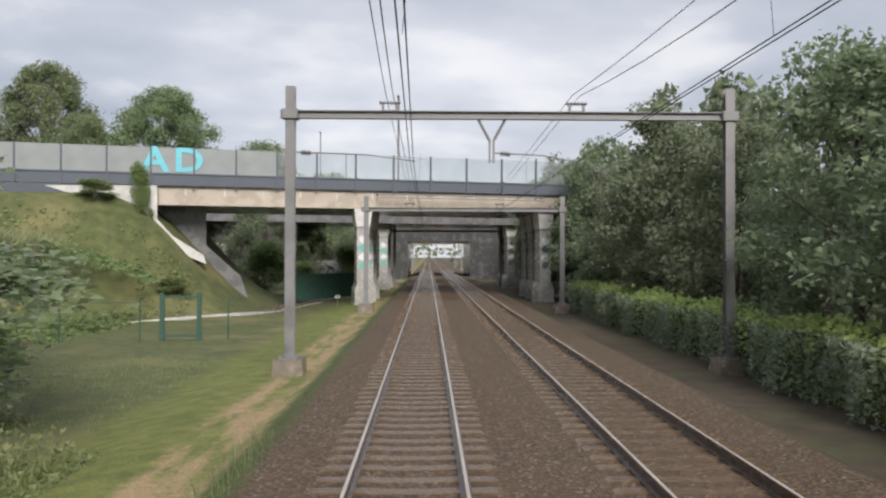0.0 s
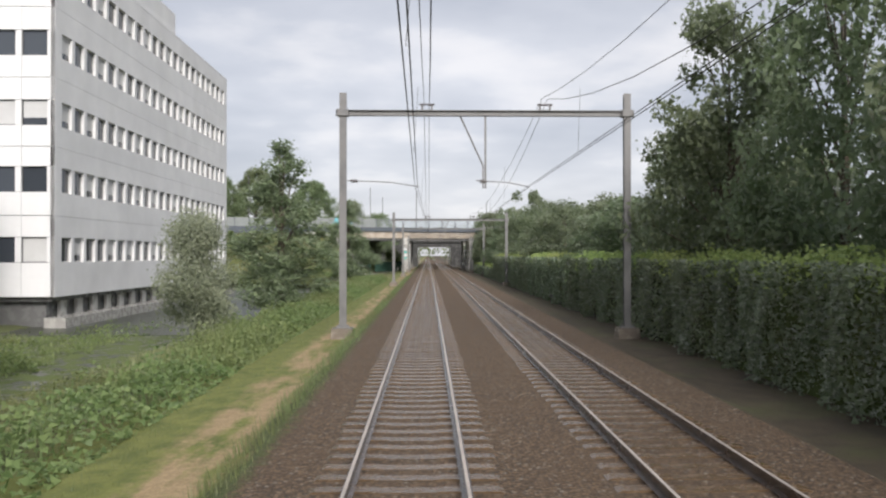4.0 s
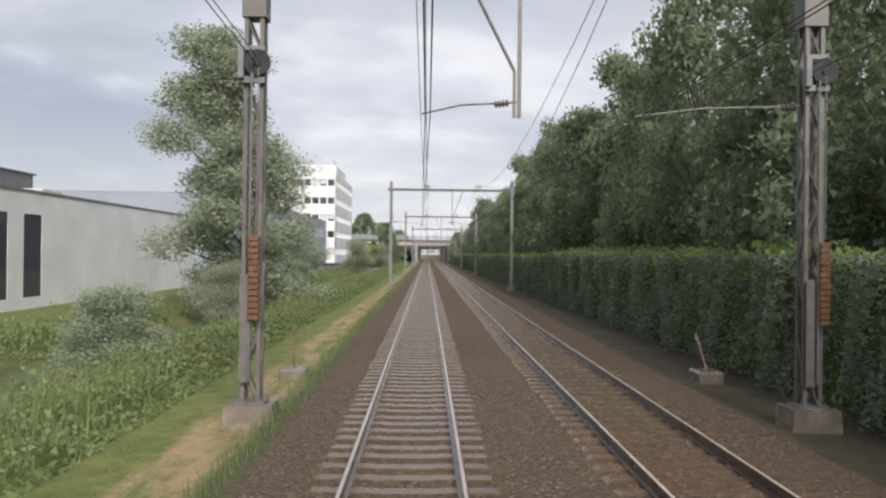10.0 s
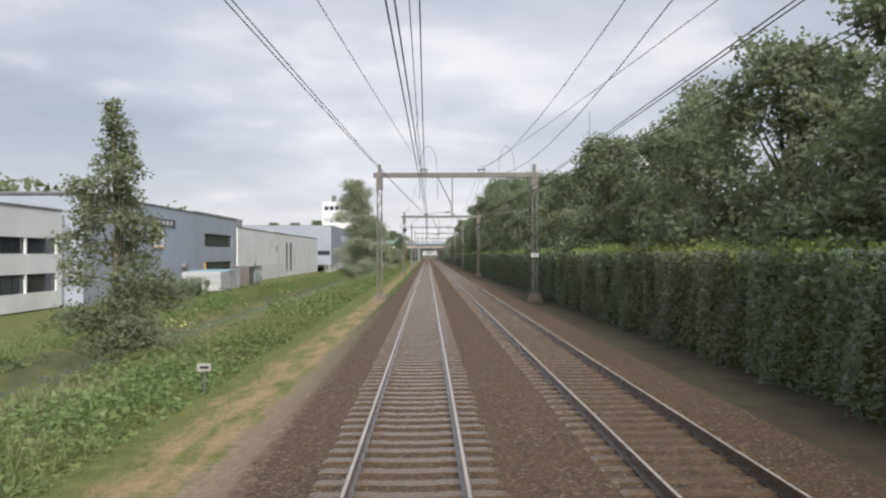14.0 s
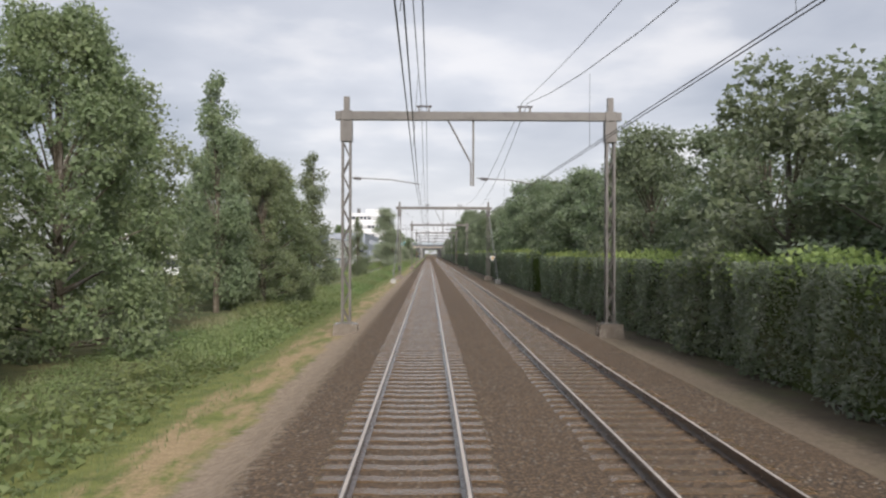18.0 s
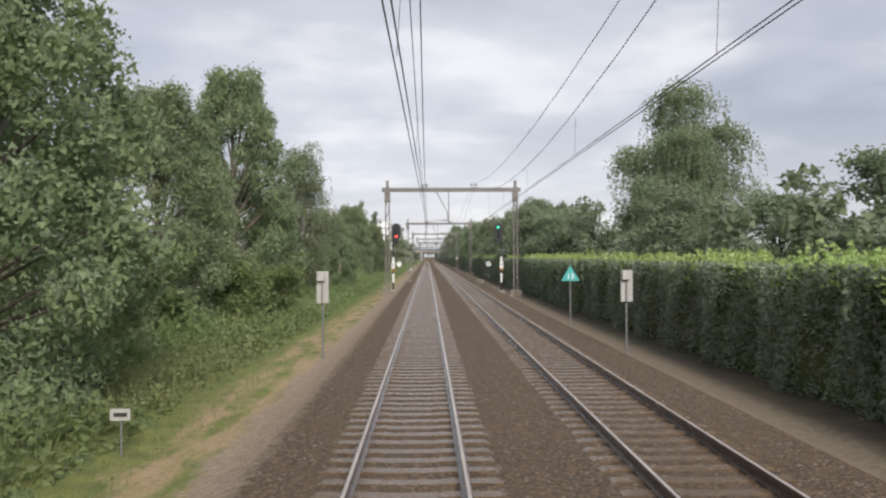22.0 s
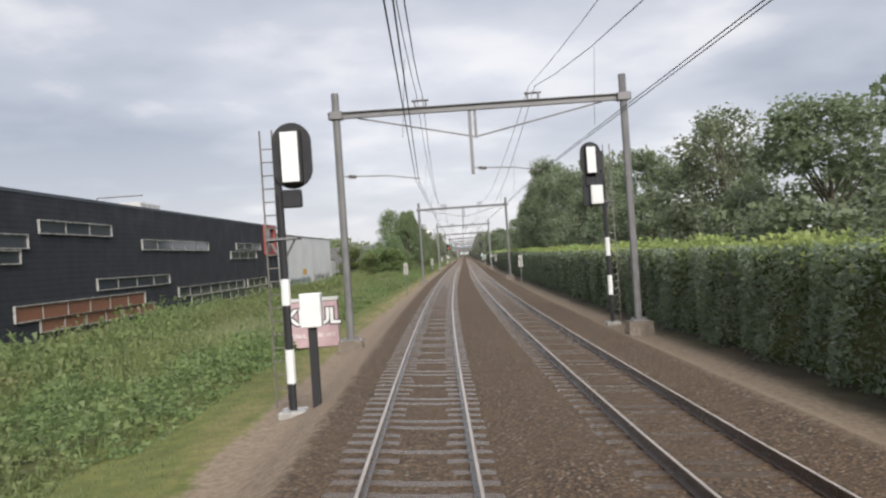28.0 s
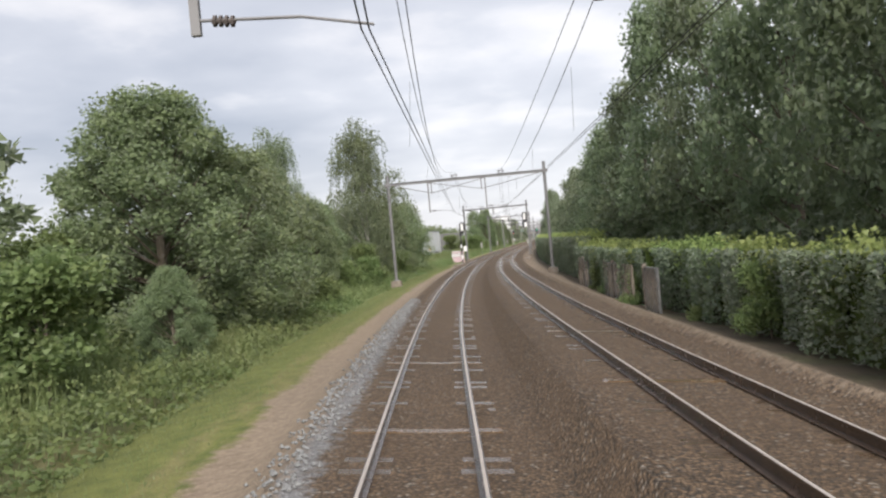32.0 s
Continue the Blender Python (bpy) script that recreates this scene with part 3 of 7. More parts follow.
def sweep(name, c, off, outline, material, parent, label=""):
    v, f, n = [], [], len(outline)
    for k, y in enumerate(RAIL_YS):
        v += [tuple(on_track(c, off + x, y, z)) for x, z in outline]
        if k:
            f += [((k - 1) * n + q, (k - 1) * n + (q + 1) % n, k * n + (q + 1) % n, k * n + q) for q in range(n)]
    ob = raw(name, v, f, material, parent)
    return tagged(ob, label) if label else ob


SLEEPER_BM = bmesh.new()
prism(SLEEPER_BM, [(-1.26, -0.3), (1.26, -0.3), (1.26, -0.195), (1.18, -0.172), (0.5, -0.172), (0.35, -0.185), (-0.35, -0.185), (-0.5, -0.172), (-1.18, -0.172), (-1.26, -0.195)], -0.13, 0.13)
SLEEPER_MESH = mesh_of(SLEEPER_BM, "sleeper", SLEEPER)


def track(name, c, label):
    road = thing(name, Matrix(), label, "railway track", "railway tracks", "structure")
    for off in (-0.7525, 0.7525):
        rail = sweep("rail", c, off, PROFILE, RAIL_SIDE, road, "rust-brown steel rail")
        sweep("rail_head", c, off, [(-0.021, -0.004), (0.021, -0.004), (0.021, 0.0), (-0.021, 0.0)], RAIL_TOP, rail, "bright polished running surface")
    far_v, far_f, old_v, old_f = [], [], [], []
    form = [tuple(v.co) for v in SLEEPER_MESH.vertices]
    polys = [tuple(p.vertices) for p in SLEEPER_MESH.polygons]
    y = -915.0
    k = 0
    while y < 180:
        a = cant(y)
        pale = abs(y + 879.2) < 0.31 or abs(y + 871.2) < 0.31
        sunk = 0.0 if pale else -0.006 * smooth(-690, -720, y) - 0.014 * smooth(-770, -840, y)
        m = Matrix.Translation(W(apart(y) * c, y, sunk + (lift(y) if c else 0.0))) @ Matrix.Rotation(bend(y), 4, "Z") @ Matrix.Rotation(-a, 4, "Y") @ Matrix.Translation((0.02 * math.sin(k * 7.3), 0.015 * math.sin(k * 3.1), 0.005 * math.sin(k * 1.7)))
        if -190 < y < -12:
            ob = new("sleeper", SLEEPER_MESH)
            ob.parent = road
            ob.matrix_basis = m
        else:
            av, af = (old_v, old_f) if y < -690 and not pale else (far_v, far_f)
            base = len(av)
            av += [tuple(m @ Vector(p)) for p in form]
            af += [tuple(base + q for q in p) for p in polys]
        y += 0.6
        k += 1
    rest = raw("sleeper_row", far_v, far_f, SLEEPER, road)
    tagged(rest, "evenly laid concrete sleepers", kind="stuff")
    tagged(raw("buried_sleepers", old_v, old_f, BURIED, road), "dark half-buried sleepers in the curve", kind="stuff")
    return road


track("track_1", 0.0, "straight ballasted railway track on concrete sleepers")
track("track_2", 1.0, "second ballasted railway track beside the first")


# ---- portals over the line ----
def insulator(bm, a, b, r=0.06, rings=5):
    a, b = Vector(a), Vector(b)
    rod(bm, a, b, r * 0.45)
    for k in range(rings):
        p = a.lerp(b, (k + 0.5) / rings)
        d = (b - a).normalized() * 0.018
        rod(bm, p - d, p + d, r)


def section(deep, wide, web=0.024, flange=0.026):
    """The outline of a rolled steel I-beam."""
    w, h, t = wide / 2, deep / 2, web / 2
    return [(-w, -h), (w, -h), (w, -h + flange), (t, -h + flange), (t, h - flange), (w, h - flange), (w, h), (-w, h), (-w, h - flange), (-t, h - flange), (-t, -h + flange), (-w, -h + flange)]


def girder(outline, a, b, turn):
    """A rolled section drawn out from a to b, turned and set by the matrix."""
    bm = bmesh.new()
    prism(bm, outline, a, b)
    bmesh.ops.transform(bm, matrix=turn, verts=bm.verts)
    bmesh.ops.recalc_face_normals(bm, faces=bm.faces)
    return bm


UPRIGHT = Matrix(((1, 0, 0, 0), (0, 0, 1, 0), (0, 1, 0, 0), (0, 0, 0, 1)))
ACROSS = Matrix(((0, 1, 0, 0), (1, 0, 0, 0), (0, 0, 1, 0), (0, 0, 0, 1)))


def saddle(root, u, z, steel):
    """The bracket on the beam that carries the upper wires."""
    bm = boxes(((u - 0.24, -0.06, z), (u - 0.17, 0.06, z + 0.2)), ((u + 0.17, -0.06, z), (u + 0.24, 0.06, z + 0.2)), ((u - 0.24, -0.03, z), (u + 0.24, 0.03, z + 0.03)))
    s = part("wire_saddle", bm, steel, root)
    bm = bmesh.new()
    insulator(bm, (u - 0.32, 0, z + 0.24), (u + 0.32, 0, z + 0.24), 0.055, 6)
    part("insulator", bm, PORCELAIN, s, "ribbed brown insulator")


def arm(root, a, b, steel):
    """A registration arm from a hanger to the contact wire."""
    a, b = Vector(a), Vector(b)
    bm = bmesh.new()
    way = (b - a).normalized()
    bow = a.lerp(b, 0.62) + Vector((0, 0, 0.07))
    rod(bm, a, bow, 0.022)
    rod(bm, bow, b + Vector((way.x * 0.12, 0, -0.03)), 0.02)
    k = part("registration_arm", bm, steel, root)
    bm = bmesh.new()
    insulator(bm, a + way * 0.16, a + way * 0.46, 0.075, 4)
    part("insulator", bm, PORCELAIN, k, "ribbed brown insulator")


def portal(y, left, right, top, style="plain", z_ground=-0.55, hangers=("v",), arms=True, label=""):
    """A steel portal that carries the wires: two masts, a beam, hangers, arms, saddles."""
    text = {"plain": "pale grey steel catenary portal on concrete plinths", "lattice": "weathered lattice-mast catenary portal with a flat box beam",
            "trussed": "grey steel catenary portal with braced beam on concrete plinths"}[style]
    root = thing("catenary_portal", stand(0, y), label or text, "catenary portal", "catenary portals along the line")
    steel = OLD_STEEL if style == "lattice" else STEEL
    beam = top - 0.95
    deep = 0.34 if style == "lattice" else 0.24
    for u in (left, right):
        out = 1 if u > 2 else -1
        foot = bmesh.new()
        w = 0.5 if style != "lattice" else 0.55
        prism(foot, [(u - w, z_ground - 0.5), (u + w, z_ground - 0.5), (u + w * 0.85, z_ground + 0.42), (u - w * 0.85, z_ground + 0.42)], -0.45, 0.45)
        part("plinth", foot, PLINTH, root, "weathered concrete plinth")
        base = z_ground + 0.42
        if style == "lattice":
            mast = part("mast", boxes(((u - 0.24, -0.24, beam - 0.9), (u + 0.24, 0.24, beam - 0.06))), steel, root, "riveted lattice mast")
            part("mast_head", boxes(((u - 0.12, -0.12, beam), (u + 0.12, 0.12, top))), steel, mast)
            part("base_plate", boxes(((u - 0.3, -0.3, base), (u + 0.3, 0.3, base + 0.05))), steel, mast)
            for sx in (-1, 1):
                for sy in (-1, 1):
                    part("corner_angle", boxes(((u + sx * 0.155 - 0.04, sy * 0.155 - 0.04, base + 0.05), (u + sx * 0.155 + 0.04, sy * 0.155 + 0.04, beam))), steel, mast)
            bm = bmesh.new()
            n = 11
            for k in range(n):
                z0, z1 = base + (beam - 0.9 - base) * k / n, base + (beam - 0.9 - base) * (k + 1) / n
                s = 1 if k % 2 else -1
                for f in (-0.18, 0.18):
                    rod(bm, (u - s * 0.15, f, z0), (u + s * 0.15, f, z1), 0.026, n=5)
                    rod(bm, (u + f, -s * 0.15, z0), (u + f, s * 0.15, z1), 0.026, n=5)
            tagged(part("lacing", bm, steel, mast), kind="stuff")
        else:
            mast = part("mast", girder(section(0.26, 0.28), base, top, Matrix.Translation((u, 0, 0)) @ UPRIGHT) if style == "plain"
                        else rods(((u, 0, base), (u, 0, top), 0.14)), steel, root, "galvanised mast")
            part("base_plate", boxes(((u - 0.27, -0.27, base), (u + 0.27, 0.27, base + 0.04)), *[((u + sx * 0.2 - 0.025, sy * 0.2 - 0.025, base + 0.04), (u + sx * 0.2 + 0.025, sy * 0.2 + 0.025, base + 0.13)) for sx in (-1, 1) for sy in (-1, 1)]), steel, mast)
        part("beam_clamp", boxes(((u - 0.24, -0.2, beam - 0.03), (u + 0.24, 0.2, beam + deep + 0.03)), bevel=0.02), steel, root)
    if style == "lattice":
        bm = boxes(((left - 0.45, -0.16, beam), (right + 0.45, 0.16, beam + deep)))
    else:
        bm = girder(section(deep, 0.22), left - 0.3, right + 0.3, Matrix.Translation((0, 0, beam + deep / 2)) @ ACROSS)
    crossbeam = part("crossbeam", bm, steel, root, "steel crossbeam")
    if style == "lattice":
        for k in range(1, 6):
            x = left + (right - left) * k / 6
            part("beam_strap", boxes(((x - 0.03, -0.17, beam - 0.01), (x + 0.03, 0.17, beam + deep + 0.01))), steel, crossbeam)
    for u in over(y):
        saddle(root, u, beam + deep, steel)
    low = 5.63 if style != "trussed" else 5.76
    if "v" in hangers:
        u = 2.65 if -230 < y < -50 else 2.1
        side = 1 if round(y) in (-197, -614) else -1
        part("hanger", boxes(((u - 0.04, -0.04, low), (u + 0.04, 0.04, beam)), ((u + side * 0.1 - 0.03, -0.04, low), (u + side * 0.1 + 0.03, 0.04, low + 0.95))), steel, root, "steel drop post")
        part("hanger_brace", rods(((u + side * 1.05, 0, beam), (u + side * 0.1, 0, low + 0.95), 0.035)), steel, root)
    if "y" in hangers:
        u = 2.15
        part("hanger", boxes(((u - 0.09, -0.04, beam - 1.3), (u - 0.03, 0.04, beam - 0.6)), ((u + 0.03, -0.04, beam - 1.3), (u + 0.09, 0.04, beam - 0.6))), steel, root, "steel drop post")
        part("hanger_brace", rods(((u - 0.4, 0, beam), (u - 0.05, 0, beam - 0.65), 0.045), ((u + 0.4, 0, beam), (u + 0.05, 0, beam - 0.65), 0.045)), steel, root)
    if "truss" in hangers or "truss2" in hangers:
        spots = [2.2 if y > -700 else 1.85] if "truss" in hangers else [-2.38, 2.76]
        for u in spots:
            part("hanger", boxes(((u - 0.06, -0.05, low), (u + 0.06, 0.05, beam))), steel, root, "steel drop post")
        if "truss" in hangers:
            k = spots[0] + 0.2
            part("truss_post", boxes(((k - 0.05, -0.04, beam - 1.05), (k + 0.05, 0.04, beam))), steel, root)
            part("truss_stay", rods(((left + 0.8, 0, beam - 0.02), (k, 0, beam - 1.0), 0.03), ((right - 0.8, 0, beam - 0.02), (k, 0, beam - 1.0), 0.03)), steel, root)
        else:
            for a, k, b in ((left + 0.5, left + 3.9, left + 8.6), (left + 3.7, left + 8.4, right - 0.5)):
                part("truss_post", boxes(((k - 0.05, -0.04, beam - 1.0), (k + 0.05, 0.04, beam))), steel, root)
                part("truss_stay", rods(((a, 0, beam - 0.02), (k, 0, beam - 0.95), 0.03), ((b, 0, beam - 0.02), (k, 0, beam - 0.95), 0.03)), steel, root)
    if arms:
        s, s2 = stagger(y), stagger_right(y)
        if "truss2" in hangers:
            arm(root, (-2.33, 0, 5.95), (s, 0, 5.74), steel)
            arm(root, (2.8, 0, 5.95), (s2, 0, 5.74), steel)
        elif "truss" in hangers:
            arm(root, (left + 0.15, 0, 6.0), (s, 0, 5.76), steel)
            arm(root, (spots[0] + 0.05, 0, 6.0), (s2, 0, 5.76), steel)
        elif s > 0:
            arm(root, (2.05, 0, 5.95), (s, 0, 5.72), steel)
            arm(root, (right - 0.15, 0, 5.95), (s2, 0, 5.72), steel)
        else:
            arm(root, (left + 0.15, 0, 5.95), (s, 0, 5.72), steel)
            arm(root, (2.25, 0, 5.95), (s2, 0, 5.72), steel)
    return root


PORTALS = [(25.0, -3.85, 9.3, 7.9, "plain", ("y",)), (-18.0, -3.6, 9.0, 7.6, "plain", ("y",)), (-76.6, -3.3, 8.6, 9.6, "plain", ("v",)), (-135.6, -3.45, 8.6, 10.0, "plain", ("v",)),
           (-197.2, -3.3, 8.5, 9.9, "plain", ("v",)), (-261.9, -3.25, 8.1, 9.4, "lattice", ("v",)), (-329.3, -3.2, 8.1, 9.4, "lattice", ("v",)), (-394.5, -3.5, 7.9, 9.4, "lattice", ("v",)),
           (-467.3, -3.15, 7.8, 9.3, "lattice", ("v",)), (-542.0, -3.15, 7.8, 9.3, "lattice", ("v",)), (-613.8, -2.95, 7.3, 9.3, "plain", ("v",)), (-681.9, -2.95, 7.35, 9.15, "trussed", ("truss",)),
           (-749.9, -3.1, 7.6, 9.1, "trussed", ("truss",)), (-817.7, -5.98, 8.1, 9.42, "trussed", ("truss2",)), (-882.0, -5.98, 8.1, 9.42, "trussed", ("truss2",))]


def over(y):
    """Where the upper wires of both tracks rest on a portal's beam."""
    return (0.2, 5.15) if -230 < y < -5 else (0.05, 4.25) if y < 0 else (-0.9, 4.7)


def nearest_portal(y):
    return min(range(len(PORTALS)), key=lambda k: abs(PORTALS[k][0] - y))


def stagger(y):
    """The zigzag of the first track's contact wire at a portal."""
    return 0.24 if nearest_portal(y) in (1, 3, 5, 6, 9) else -0.24


def stagger_right(y):
    """Where the second track's contact wire passes a portal."""
    return (4.6, 4.9, 4.4, 4.5, 4.4, 4.6, 4.9, 4.3, 4.5, 4.8, 4.3, 4.0, 4.3, 4.4, 4.4)[nearest_portal(y)]


for y, a, b, top, style, hang in PORTALS:
    portal(y, a, b, top, style, -0.62 if y > -300 else -0.5, hang)
for y in (52.0, 96.0, 130.0, 165.0, 210.0, 260.0):
    portal(y, -3.6, 8.6, 6.6 if y < 150 else 7.6, "plain", -0.5, (), arms=False, label="low grey steel catenary portal beneath the road bridge" if y < 150 else "distant grey steel catenary portal")


def tension_gear(u, y):
    """Wheel, guide tube and weights that keep the wires tight, on the face of a mast."""
    gear = thing("tensioning_gear", stand(u, y - 0.3, 0), "rusty wire tensioning weights and wheel on a mast", "tensioner", "tensioning gear")
    bm = bmesh.new()
    rod(bm, (0.1, -0.1, 6.6), (0.1, -0.02, 6.6), 0.26, n=20)
    rod(bm, (0.1, -0.13, 6.6), (0.1, 0.0, 6.6), 0.07, n=12)
    part("wheel", bm, SIGN_BLACK, gear)
    part("wheel_bracket", boxes(((-0.24, -0.02, 6.2), (0.24, 0.06, 6.34)), ((-0.24, -0.02, 6.85), (0.24, 0.06, 6.95)), ((-0.28, -0.12, 6.28), (-0.16, 0.05, 6.9)), bevel=0.01), STEEL, gear)
    part("guide_tube", rods(((0.0, -0.1, 0.3), (0.0, -0.1, 6.4), 0.022), ((0.13, -0.1, 3.2), (0.13, -0.1, 6.5), 0.012)), STEEL, gear)
    for k in range(14):
        part("weight", boxes(((0.0, -0.2, 1.5 + 0.12 * k), (0.2, 0.0, 1.6 + 0.12 * k)), bevel=0.01), RUST, gear)
    part("guard_plate", boxes(((-0.2, -0.03, 0.25), (0.02, 0.02, 2.4))), OLD_STEEL, gear)


for u in (-3.25, 8.1):
    tension_gear(u, -261.9)


# ---- wires ----
def line_mesh(name, chains, r, label, parent=None, category="overhead wire", stuff=False):
    """Thin four-sided wires along chains of points, as one mesh."""
    v, f = [], []
    for chain in chains:
        pts = [Vector(p) for p in chain]
        for k, p in enumerate(pts):
            d = (pts[min(k + 1, len(pts) - 1)] - pts[max(k - 1, 0)]).normalized()
            side = d.cross(Vector((0, 0, 1)))
            side = side.normalized() if side.length > 0.01 else Vector((1, 0, 0))
            up = side.cross(d).normalized()
            base = len(v)
            v += [tuple(p + side * r), tuple(p + up * r), tuple(p - side * r), tuple(p - up * r)]
            if k:
                f += [(base - 4 + q, base - 4 + (q + 1) % 4, base + (q + 1) % 4, base + q) for q in range(4)]
    ob = raw(name, v, f, COPPER, parent)
    if parent:
        return tagged(ob, label, kind="stuff") if stuff else tagged(ob, label)
    return tagged(ob, label, category, "overhead wires")


def span(y0, u0, z0, y1, u1, z1, sag, n=12):
    out = []
    for k in range(n + 1):
        t = k / n
        p = W(0, y0 + (y1 - y0) * t, 0)
        a = bend(y0 + (y1 - y0) * t)
        u = u0 + (u1 - u0) * t
        out.append((p.x + u * math.cos(a), p.y + u * math.sin(a), z0 + (z1 - z0) * t - 4 * sag * t * (1 - t)))
    return out


def straight(y0, u0, z0, y1, u1, z1, n=2):
    a, b = W(u0, y0, z0), W(u1, y1, z1)
    return [tuple(a.lerp(b, k / n)) for k in range(n + 1)]


stops = [(300.0, 6.6), (165.0, 6.6), (96.0, 6.5)] + [(p[0], p[3]) for p in PORTALS] + [(-945.0, 8.8)]
for c in (0.0, 4.45):
    wires = thing("overhead_line", Matrix(), "dark overhead contact line with sagging messenger above the track", "overhead line", "overhead lines")
    run, upper, feed, drops = [], [], [], []
    for (ya, ta), (yb, tb) in zip(stops, stops[1:]):
        sa, sb = (stagger_right(ya), stagger_right(yb)) if c else (stagger(ya), stagger(yb))
        za, zb = ta - 0.22, tb - 0.22
        run += straight(ya, sa, 5.66, yb, sb, 5.66)[0 if not run else 1:]
        sag = (za + zb) / 2 - 6.5 if ya < 30 else 0.2
        q = 1 if c else 0
        ua, ub = over(ya)[q], over(yb)[q]
        upper += span(ya, ua + 0.1, za, yb, ub + 0.1, zb, sag)[0 if not upper else 1:]
        feed += span(ya, ua - 0.12, za + 0.02, yb, ub - 0.12, zb + 0.02, 0.62 * sag)[0 if not feed else 1:]
        n = max(2, int((ya - yb) / 11))
        for k in range(1, n):
            t = k / n
            s = sa + (sb - sa) * t
            low = W(s, ya + (yb - ya) * t, 5.68)
            z = za + (zb - za) * t - 4 * sag * t * (1 - t)
            if z > 5.9:
                drops.append([tuple(low), (low.x + 0.5 * (c + 0.1 - s), low.y, z)])
    for w in (-0.05, 0.05):
        line_mesh("contact_wire", [[(x + w, y, z) for x, y, z in run]], 0.011, "dark contact wire", wires)
    line_mesh("messenger_wire", [upper], 0.012, "sagging messenger wire", wires)
    line_mesh("feeder_wire", [feed], 0.011, "sagging feeder wire", wires)
    line_mesh("dropper_wire", drops, 0.005, "thin vertical droppers", wires, stuff=True)

for z in (6.6, 6.75, 8.3):
    end = 5.75 if z < 8 else 8.9
    for y0, u0, u1 in ((-261.9, -3.2, -0.2), (-394.5, -3.2, 0.15), (-261.9, 8.0, 4.4), (-394.5, 7.8, 4.0)):
        line_mesh("anchor_wire", [span(y0, u0, z, -329.3, u1, end, 0.25)], 0.011, "wire running aside to its anchor mast")
for u in (0.35, 4.6):
    loop = [(u + 0.45 * math.cos(a), 7.6 + 1.1 * math.sin(a)) for a in [math.pi * k / 10 for k in range(11)]]
    line_mesh("jumper_loop", [[tuple(W(p, -345 + 0.6 * (p - u), q)) for p, q in [(u + 0.5, 5.8)] + loop + [(u - 0.5, 5.8)]]], 0.011, "curved jumper cable between the wires", category="cable")


# ---- plants ----
rng = np.random.default_rng(7)


def leaves(centres, size, flat=0.35, droop=0.0):
    """Small pointed leaf blades at the given places."""
    n = len(centres)
    d = rng.normal(size=(n, 3))
    d[:, 2] = d[:, 2] * 0.6 - droop
    d /= np.linalg.norm(d, axis=1)[:, None]
    up = rng.normal(size=(n, 3)) + np.array([0, 0, 0.8])
    s = np.cross(d, up)
    s /= np.linalg.norm(s, axis=1)[:, None] + 1e-9
    k = (size * rng.uniform(0.6, 1.4, n))[:, None]
    a = centres + d * k * 0.6
    b, e = centres - d * k * 0.4 + s * k * flat, centres - d * k * 0.4 - s * k * flat
    return np.stack([a, b, e], 1).reshape(-1, 3), np.arange(3 * n).reshape(n, 3)


def in_blobs(blobs, n, shell=0.55, back=1.0):
    """Places in clumps; more of them near each clump's skin."""
    w = np.array([r ** 2 * (1.0 if x < 0.3 else back) for x, _, _, r in blobs])
    pick = rng.choice(len(blobs), n, p=w / w.sum())
    d = rng.normal(size=(n, 3))
    d /= np.linalg.norm(d, axis=1)[:, None]
    r = rng.uniform(shell ** 3, 1.15, n) ** (1 / 3)
    b = np.array(blobs)[pick]
    return b[:, :3] + (d * r[:, None] + rng.normal(0, 0.13, (n, 3))) * b[:, 3:] * np.array([1, 1, 0.8])


